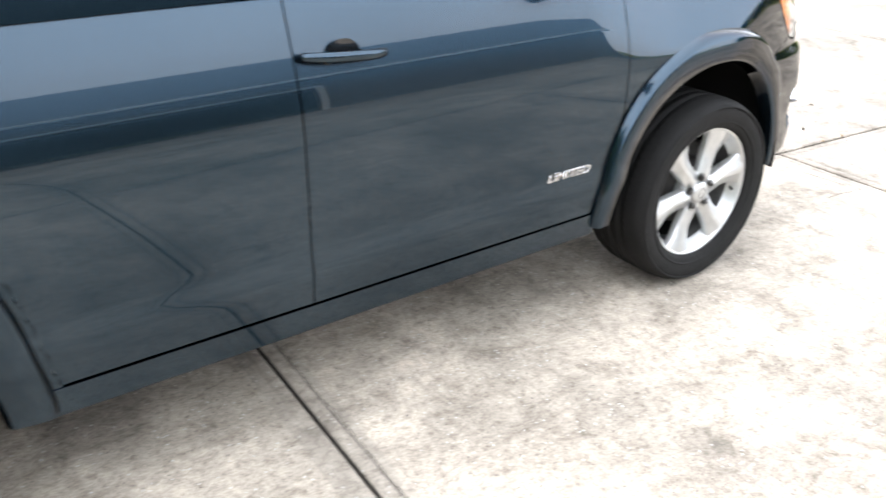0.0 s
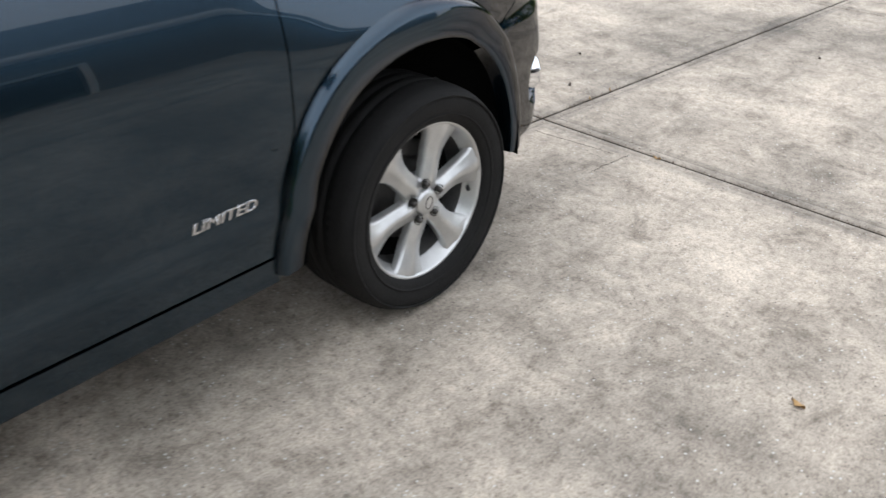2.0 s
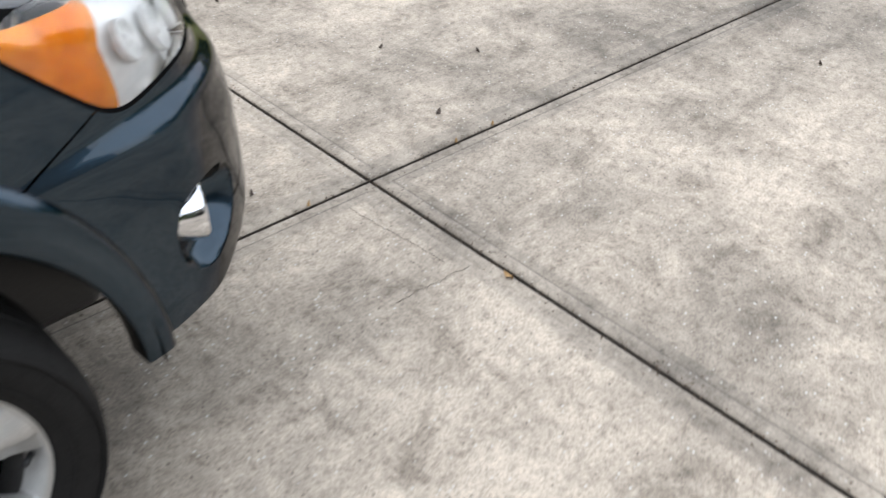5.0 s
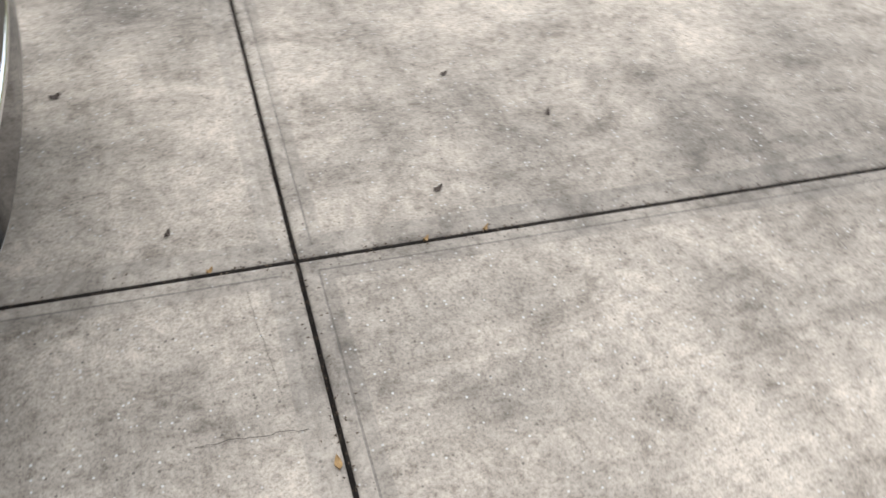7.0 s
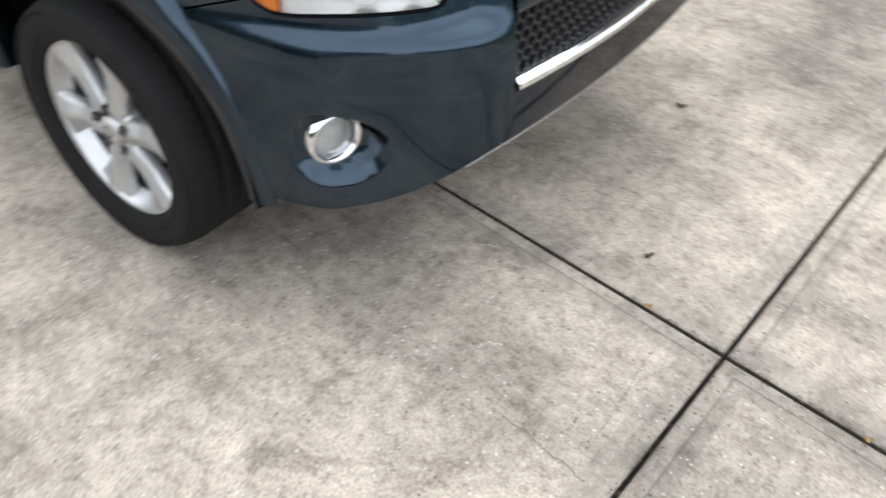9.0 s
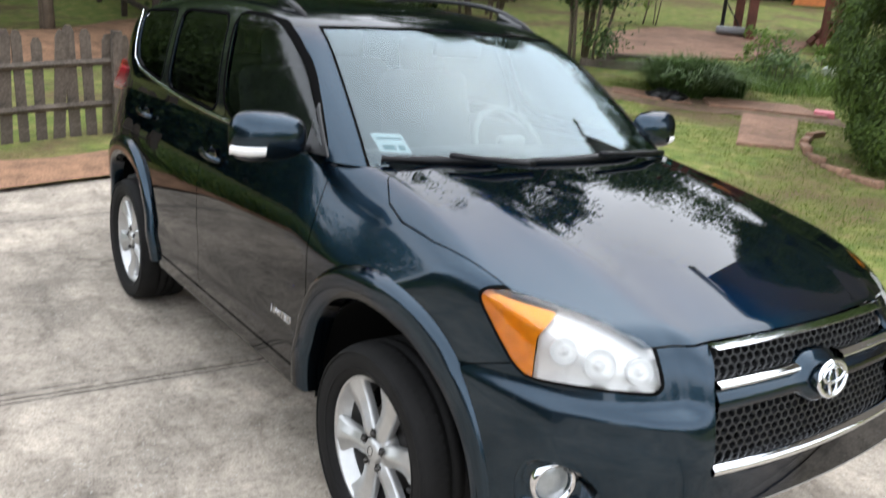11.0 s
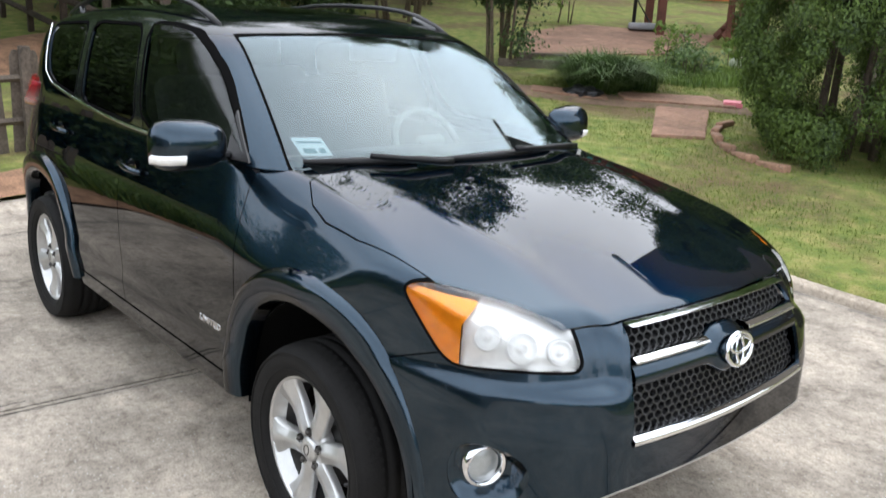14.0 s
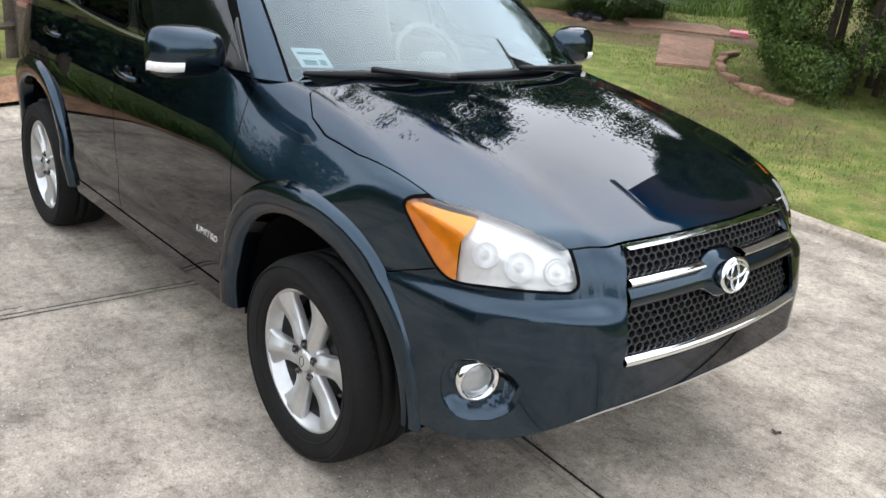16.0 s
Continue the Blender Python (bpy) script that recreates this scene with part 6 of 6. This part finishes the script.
clump("liriope_clump", (-6.15, 8.05), 0.80, 0.62, 5200, 0.018, LEAF_LIR, "dense clump of dark strap-leaved grass", 1.7)
clump("liriope_clump", (-5.75, 8.6), 0.35, 0.36, 500, 0.014, LEAF_LIR, "dense clump of dark strap-leaved grass")
clump("bed_grass", (-6.4, 10.3), 2.2, 0.22, 5200, 0.012, LEAF_LIME, "low light green bed plants")
clump("bed_grass", (-8.0, 9.5), 1.2, 0.16, 2500, 0.012, LEAF_LIME, "low light green bed plants")
broad_tree("bed_shrub", (-6.6, 10.6), 0.95, 0.42, 0.12, 3, 0.085, LEAF_LIME, 600, 41, "light green leafy bed plant", clumps=14, category="plant", stem_r=0.012)
broad_tree("bed_shrub", (-6.0, 10.2), 0.55, 0.62, 0.08, 3, 0.075, LEAF_MID, 900, 42, "low dark green bed shrub", clumps=16, category="plant", stem_r=0.012)
broad_tree("bed_shrub", (-6.2, 11.9), 0.75, 0.35, 0.12, 3, 0.10, LEAF_LIME, 350, 43, "light green leafy bed plant", clumps=10, category="plant", stem_r=0.012)

# a crumpled black sack
bm = bmesh.new()
bmesh.ops.create_icosphere(bm, subdivisions=4, radius=1)
for v in bm.verts:
    c = v.co.copy()
    k = 1 + 0.28 * noise.noise(c * 2.3) + 0.12 * noise.noise(c * 6)
    v.co = Vector((c.x * 0.30 * k, c.y * 0.24 * k, max(-0.03, c.z * 0.12 * k)))
ob = tagged(part("plastic_sack", bm, BLACKBAG), "crumpled black plastic sack on the ground", "sack")
ob.location = on_lawn(-6.0, 7.45, 0.02)

# white and blue toys on the bed
bm = bmesh.new()
bmesh.ops.create_uvsphere(bm, u_segments=20, v_segments=12, radius=0.16)
for v in bm.verts:
    v.co.z *= 0.7
ob = tagged(part("white_bucket", bm, WHITECLOTH), "upturned white plastic tub in the bed", "tub")
ob.location = on_lawn(-6.35, 12.2, 0.08)

# ---------- basketball hoop ----------
hx, hy = -10.9, 15.0
hoop = thing("basketball_hoop", "portable basketball hoop with round fan backboard", "basketball hoop", on_lawn(hx, hy, 0.03))
face = math.degrees(math.atan2(-2.155 - hy, 2.05 - hx))
hoop.rotation_euler = (0, 0, radians(face))
part("base", box_bm((1.1, 0.75, 0.16), (-0.15, 0.25, 0.08), 0.05, 3), GREYPLASTIC, hoop, "grey weighted base")
part("pole", tube([(0, 0, 0.1), (0, 0, 2.5)], 0.045, 12), POLE, hoop)
part("brace", tube([(0, 0, 0.75), (-0.3, 0.42, 0.14)], 0.018, 8), POLE, hoop)
rowsb = [[(0.22 + dx, r * math.cos(a), 2.58 + r * 0.82 * math.sin(a)) for r, dx in ((0.0, 0.03), (0.34, 0.03), (0.355, 0.0), (0.0, 0.0))] for a in np.linspace(0, 2 * math.pi, 33)]
part("backboard", grid_mesh(np.array(rowsb)), POLE, hoop, "dark fan-shaped backboard")
part("board_edge", tube([(0.25, 0.34 * math.cos(a), 2.58 + 0.28 * math.sin(a)) for a in np.linspace(0, 2 * math.pi, 33)], 0.028, 8), BOARD, hoop, "white rim of the backboard")
for z0, z1, y0, y1 in ((2.50, 2.64, -0.17, -0.15), (2.50, 2.64, 0.15, 0.17), (2.63, 2.65, -0.17, 0.17), (2.49, 2.51, -0.17, 0.17), (2.64, 2.84, -0.01, 0.01), (2.57, 2.59, -0.32, -0.16), (2.57, 2.59, 0.16, 0.32), (2.32, 2.5, -0.01, 0.01)):
    part("marking", box_bm((0.01, y1 - y0, z1 - z0), (0.258, (y0 + y1) / 2, (z0 + z1) / 2)), BOARD, hoop, smooth=False)
part("rim_ring", tube([(0.50 + 0.22 * math.cos(a), 0.22 * math.sin(a), 2.38) for a in np.linspace(0, 2 * math.pi, 25)], 0.014, 8), POLE, hoop)
for i in range(10):
    a0, a1 = 2 * math.pi * i / 10, 2 * math.pi * (i + 0.8) / 10
    part("net_cord", tube([(0.50 + 0.215 * math.cos(a0), 0.215 * math.sin(a0), 2.375), (0.50 + 0.13 * math.cos(a1), 0.13 * math.sin(a1), 2.10)], 0.006, 5), BOARD, hoop, "pale net cord")
part("arm", tube([(0, 0, 2.4), (0.24, 0, 2.55)], 0.03, 8), POLE, hoop)

# ---------- timber play tower ----------
RGT = Vector((0.64, 0.76, 0)).normalized()
tower_at = Vector((-9.97, 14.79, 0))
tz = float(lawn_z(np.array(tower_at.x), np.array(tower_at.y)))
tower = thing("play_tower", "tall red-stained timber play tower on posts", "play tower", (tower_at.x, tower_at.y, tz))
tower.rotation_euler = (0, 0, math.atan2(RGT.y, RGT.x) - radians(6))
DECK = 2.30
for x in (0.0, 2.35):
    for y in (0.0, 2.1):
        part("post", box_bm((0.19, 0.19, 5.4), (x, y, 2.5), 0.012), REDWOOD, tower, smooth=False)
for y in (-0.10, 2.2):
    part("beam", box_bm((2.75, 0.06, 0.28), (1.17, y, DECK - 0.14), 0.006), REDWOOD, tower, smooth=False)
for i in range(14):
    part("deck_board", box_bm((2.7, 0.15, 0.035), (1.17, 0.02 + i * 0.158, DECK + 0.02), 0.004), REDWOOD, tower, smooth=False)
for i in range(17):
    h = 1.18
    part("wall_board", box_bm((0.135, 0.03, h), (0.02 + i * 0.148, -0.15, DECK - 0.22 + h / 2), 0.004), REDWOOD, tower, smooth=False)
part("hand_rail", box_bm((2.75, 0.14, 0.045), (1.17, -0.13, DECK + 0.98), 0.006), REDWOOD, tower, smooth=False)
for sx, x in ((1, 0.10), (-1, 2.25)):
    part("knee_brace", tube([(x, -0.02, DECK - 0.95), (x + sx * 0.75, -0.02, DECK - 0.2)], 0.065, 4), REDWOOD, tower, smooth=False)
for i in range(7):
    y0 = 0.25 + i * 0.115
    v = [(y0, -0.18, DECK + 0.95), (y0 + 0.115, -0.18, DECK + 0.95), (y0 + 0.115, -0.18, DECK + 0.40 - 0.02 * i + (0.45 * (1 - (i + 1) / 7))), (y0, -0.18, DECK + 0.40 - 0.02 * i + 0.45 * (1 - i / 7))]
    v = [(0.55 + p[0], p[1], p[2]) for p in v] + [(0.55 + p[0], p[1] - 0.01, p[2]) for p in v]
    part("awning_stripe", (v, [(0, 1, 2, 3), (7, 6, 5, 4), (0, 4, 5, 1), (1, 5, 6, 2), (2, 6, 7, 3), (3, 7, 4, 0)]), GREENCLOTH if i % 2 == 0 else WHITECLOTH, tower, smooth=False)
# stairs with a sloping rail
for i in range(8):
    part("stair_tread", box_bm((0.30, 0.85, 0.05), (1.45 + 0.235 * i, -0.75, 0.22 + 0.27 * i), 0.006), REDWOOD, tower, smooth=False)
for y in (-0.33, -1.17):
    part("stringer", tube([(1.22, y, 0.0), (3.15, y, DECK - 0.08)], 0.09, 4), REDWOOD, tower, smooth=False)
part("stair_rail", tube([(1.30, -1.2, 1.02), (3.15, -1.2, DECK + 0.85)], 0.05, 4), REDWOOD, tower, smooth=False)
for i in range(8):
    part("baluster", box_bm((0.045, 0.045, 0.9), (1.48 + 0.22 * i, -1.2, 0.68 + 0.25 * i), 0.004), REDWOOD, tower, smooth=False)
part("newel", box_bm((0.13, 0.13, 1.2), (1.30, -1.2, 0.52), 0.01), REDWOOD, tower, smooth=False)

# ---------- slide set at the back of the lawn ----------
sx, sy = -16.6, 24.6
sz = float(lawn_z(np.array(sx), np.array(sy)))
slide = thing("slide_set", "teal slide beside an orange climbing wall", "play set", (sx, sy, sz))
slide.scale = (1.2, 1.2, 1.2)
slide.rotation_euler = (0, 0, math.atan2(RGT.y, RGT.x))
rows = []
for t in np.linspace(0, 1, 24):
    z = 0.22 + 2.0 * (t ** 1.15) + 0.10 * math.sin(t * 9)
    rows.append([(-0.9 + 1.9 * t + ox, oy, z + oz) for ox, oy, oz in ((0, -0.42, 0.16), (0, -0.40, 0.0), (0, -0.25, -0.06), (0, 0.25, -0.06), (0, 0.40, 0.0), (0, 0.42, 0.16), (0, 0.40, 0.17), (0, 0.36, 0.02), (0, 0.0, -0.04), (0, -0.36, 0.02), (0, -0.40, 0.17), (0, -0.42, 0.16))])
part("slide", grid_mesh(np.array(rows)), TEAL, slide, "teal plastic wave slide")
wall_pts = [(0.75, 0.02), (1.75, 0.02), (2.05, 2.25), (1.35, 2.25)]
v = [(x, -0.5, z) for x, z in wall_pts] + [(x, -0.42, z) for x, z in wall_pts]
part("climbing_wall", (v, [(0, 1, 2, 3), (7, 6, 5, 4), (0, 4, 5, 1), (1, 5, 6, 2), (2, 6, 7, 3), (3, 7, 4, 0)]), ORANGE, slide, "orange timber climbing wall", smooth=False)
for i in range(8):
    part("hold", box_bm((0.12, 0.06, 0.08), (1.05 + 0.28 * (i % 3) + 0.05 * i, -0.53, 0.35 + 0.23 * i), 0.025), GREENCLOTH if i % 2 else REDWOOD, slide)
part("orange_beam", box_bm((2.6, 0.14, 0.24), (2.4, -0.3, 2.2), 0.01), ORANGE, slide, smooth=False)
for x in (1.0, 3.5):
    part("frame_post", box_bm((0.12, 0.12, 2.5), (x, 0.3, 1.25), 0.01), REDWOOD, slide, smooth=False)
part("frame_post", tube([(2.5, -0.2, 0.0), (2.7, 0.2, 2.3)], 0.05, 6), GREENCLOTH, slide)
part("seat_board", box_bm((1.5, 0.5, 0.08), (2.6, -0.2, 0.55), 0.01), REDWOOD, slide, smooth=False)
part("sand_board", box_bm((1.9, 0.06, 0.35), (2.7, -0.45, 0.2), 0.01), REDWOOD, slide, smooth=False)

swing = thing("swing_frame", "teal metal swing frame with pale ropes", "swing", on_lawn(-19.6, 22.6, 0.0))
swing.rotation_euler = (0, 0, math.atan2(RGT.y, RGT.x))
for x in (-0.6, 2.0):
    part("leg", tube([(x - 0.5, 0, 0), (x, 0, 2.4)], 0.045, 8), DARKGREEN, swing)
part("top_bar", tube([(-0.8, 0, 2.4), (2.4, 0, 2.4)], 0.05, 8), DARKGREEN, swing)
for x in (0.2, 0.6, 1.3, 1.7):
    part("rope", tube([(x, 0, 2.4), (x, 0, 0.75)], 0.012, 6), WHITECLOTH, swing)
for x in (0.4, 1.5):
    part("swing_seat", box_bm((0.45, 0.16, 0.03), (x, 0, 0.75), 0.01), GREYPLASTIC, swing)

# yellow toy beyond the rail fence
toy = thing("yellow_toy_car", "bright yellow plastic toy behind the fence", "toy", on_lawn(-19.0, -0.9, 0.0))
part("shell", box_bm((0.7, 0.5, 0.4), (0, 0, 0.35), 0.12, 3), YELLOW, toy)
part("cab", box_bm((0.4, 0.42, 0.35), (0, 0, 0.7), 0.08, 3), YELLOW, toy)
for x in (-0.22, 0.22):
    for y in (-0.26, 0.26):
        w = part("toy_wheel", lathe([(0.0, -0.04), (0.13, -0.04), (0.14, 0.0), (0.13, 0.04), (0.0, 0.04)], 20), BLACK, toy)
        w.location = (x, y, 0.14)

# ---------- house beside the driveway ----------
house = thing("house", "brown sided house with white trim and dark shingled roof", "house", (-4.1, 12.2, 0.5))
W, D, EAVE, RIDGE = 11.5, 8.0, 9.6, 12.8
v = [(0, 0, -0.5), (W, 0, -0.5), (W, D, -0.5), (0, D, -0.5), (0, 0, EAVE), (W, 0, EAVE), (W, D, EAVE), (0, D, EAVE), (0, D / 2, RIDGE - 0.15), (W, D / 2, RIDGE - 0.15)]
part("wall", (v, [(0, 1, 5, 4), (1, 2, 6, 9, 5), (2, 3, 7, 6), (3, 0, 4, 8, 7)]), SIDING, house, smooth=False)
for i in range(50):
    part("siding_board", box_bm((W + 0.02, 0.025, 0.205), (W / 2, -0.012, -0.3 + 0.2 * i), 0, m=pose(0, 0, 0, -4, 0, 0)), SIDING, house, smooth=False)
for s in (0, 1):
    y0, y1 = (-0.45, D / 2) if s == 0 else (D + 0.45, D / 2)
    q = [(-0.4, y0, EAVE - 0.25), (W + 0.4, y0, EAVE - 0.25), (W + 0.4, y1, RIDGE), (-0.4, y1, RIDGE)]
    q += [(x, y, z + 0.14) for x, y, z in q]
    part("roof", (q, [(0, 3, 2, 1), (4, 5, 6, 7), (0, 1, 5, 4), (1, 2, 6, 5), (2, 3, 7, 6), (3, 0, 4, 7)]), SHINGLE, house, smooth=False)
    for x in (-0.42, W + 0.42):
        part("fascia", tube([(x, y0, EAVE - 0.2), (x, y1, RIDGE + 0.02)], 0.11, 4), WHITETRIM, house, smooth=False)
part("gutter", tube([(-0.4, -0.5, EAVE - 0.2), (W + 0.4, -0.5, EAVE - 0.2)], 0.08, 8), WHITETRIM, house)
for x in (1.8, 5.2, 8.4):
    for z in (1.4, 4.3):
        w = part("window", box_bm((1.0, 0.10, 1.35), (x, -0.04, z), 0.02), WHITETRIM, house, "white framed window", smooth=False)
        for dz in (-0.32, 0.32):
            part("pane", box_bm((0.82, 0.02, 0.56), (x, -0.10, z + dz)), GLOSSBLACK, w, smooth=False)

# ---------- garage across the driveway, its door open ----------
garage = thing("garage", "grey sided garage with an open doorway, white trim and shingled roof", "garage", (0, -11.3, 0.0))
GX0, GX1, GZ, GD, OX0, OX1, OZ = -3.6, 11.5, 3.3, 7.0, -1.3, 3.6, 2.55
for x0, x1, z0, z1 in ((GX0, OX0, -0.1, GZ), (OX1, GX1, -0.1, GZ), (OX0, OX1, OZ, GZ)):
    part("wall", box_bm((x1 - x0, 0.18, z1 - z0), ((x0 + x1) / 2, -0.09, (z0 + z1) / 2)), GREYSIDING, garage, smooth=False)
for z in np.arange(0.1, GZ, 0.18):
    for x0, x1 in ((GX0, OX0 - 0.12), (OX1 + 0.12, GX1)) if z < OZ + 0.2 else ((GX0, GX1),):
        part("siding_board", box_bm((x1 - x0, 0.018, 0.185), ((x0 + x1) / 2, 0.008, z), 0, m=pose(0, 0, 0, -4, 0, 0)), GREYSIDING, garage, smooth=False)
for x in (OX0 - 0.05, OX1 + 0.05):
    part("door_trim", box_bm((0.13, 0.05, OZ + 0.08), (x, 0.03, (OZ + 0.08) / 2), 0.006), WHITETRIM, garage, smooth=False)
part("door_trim", box_bm((OX1 - OX0 + 0.24, 0.05, 0.14), ((OX0 + OX1) / 2, 0.032, OZ + 0.10), 0.006), WHITETRIM, garage, smooth=False)
for x in (GX0 + 0.09, GX1 - 0.09):
    part("side_wall", box_bm((0.18, GD - 0.2, GZ + 0.1), (x, -GD / 2 - 0.09, GZ / 2 - 0.05)), GREYSIDING, garage, smooth=False)
part("back_wall", box_bm((GX1 - GX0, 0.18, GZ + 0.1), ((GX0 + GX1) / 2, -GD, GZ / 2 - 0.05)), GREYSIDING, garage, smooth=False)
part("garage_floor", box_bm((GX1 - GX0 - 0.4, GD - 0.3, 0.1), ((GX0 + GX1) / 2, -GD / 2, -0.03)), DARKWOOD, garage, smooth=False)
part("garage_ceiling", box_bm((GX1 - GX0, GD, 0.1), ((GX0 + GX1) / 2, -GD / 2, GZ - 0.05)), DARKWOOD, garage, smooth=False)
for y0, y1 in ((0.45, -GD / 2), (-GD - 0.45, -GD / 2)):
    q = [(GX0 - 0.4, y0, GZ - 0.05), (GX1 + 0.4, y0, GZ - 0.05), (GX1 + 0.4, y1, GZ + 1.7), (GX0 - 0.4, y1, GZ + 1.7)]
    q += [(x, y, z + 0.14) for x, y, z in q]
    part("roof", (q, [(0, 3, 2, 1), (4, 5, 6, 7), (0, 1, 5, 4), (1, 2, 6, 5), (2, 3, 7, 6), (3, 0, 4, 7)]), SHINGLE, garage, smooth=False)
for x, sx in ((GX0 + 0.09, -1), (GX1 - 0.09, 1)):
    v = [(x + t * 0.09, y, z) for t in (-1, 1) for y, z in ((0.0, GZ - 0.02), (-GD, GZ - 0.02), (-GD / 2, GZ + 1.66))]
    part("gable", (v, [(0, 1, 2), (5, 4, 3), (0, 3, 4, 1), (1, 4, 5, 2), (2, 5, 3, 0)]), GREYSIDING, garage, smooth=False)
part("gutter", tube([(GX0 - 0.4, 0.5, GZ + 0.02), (GX1 + 0.4, 0.5, GZ + 0.02)], 0.07, 8), WHITETRIM, garage)
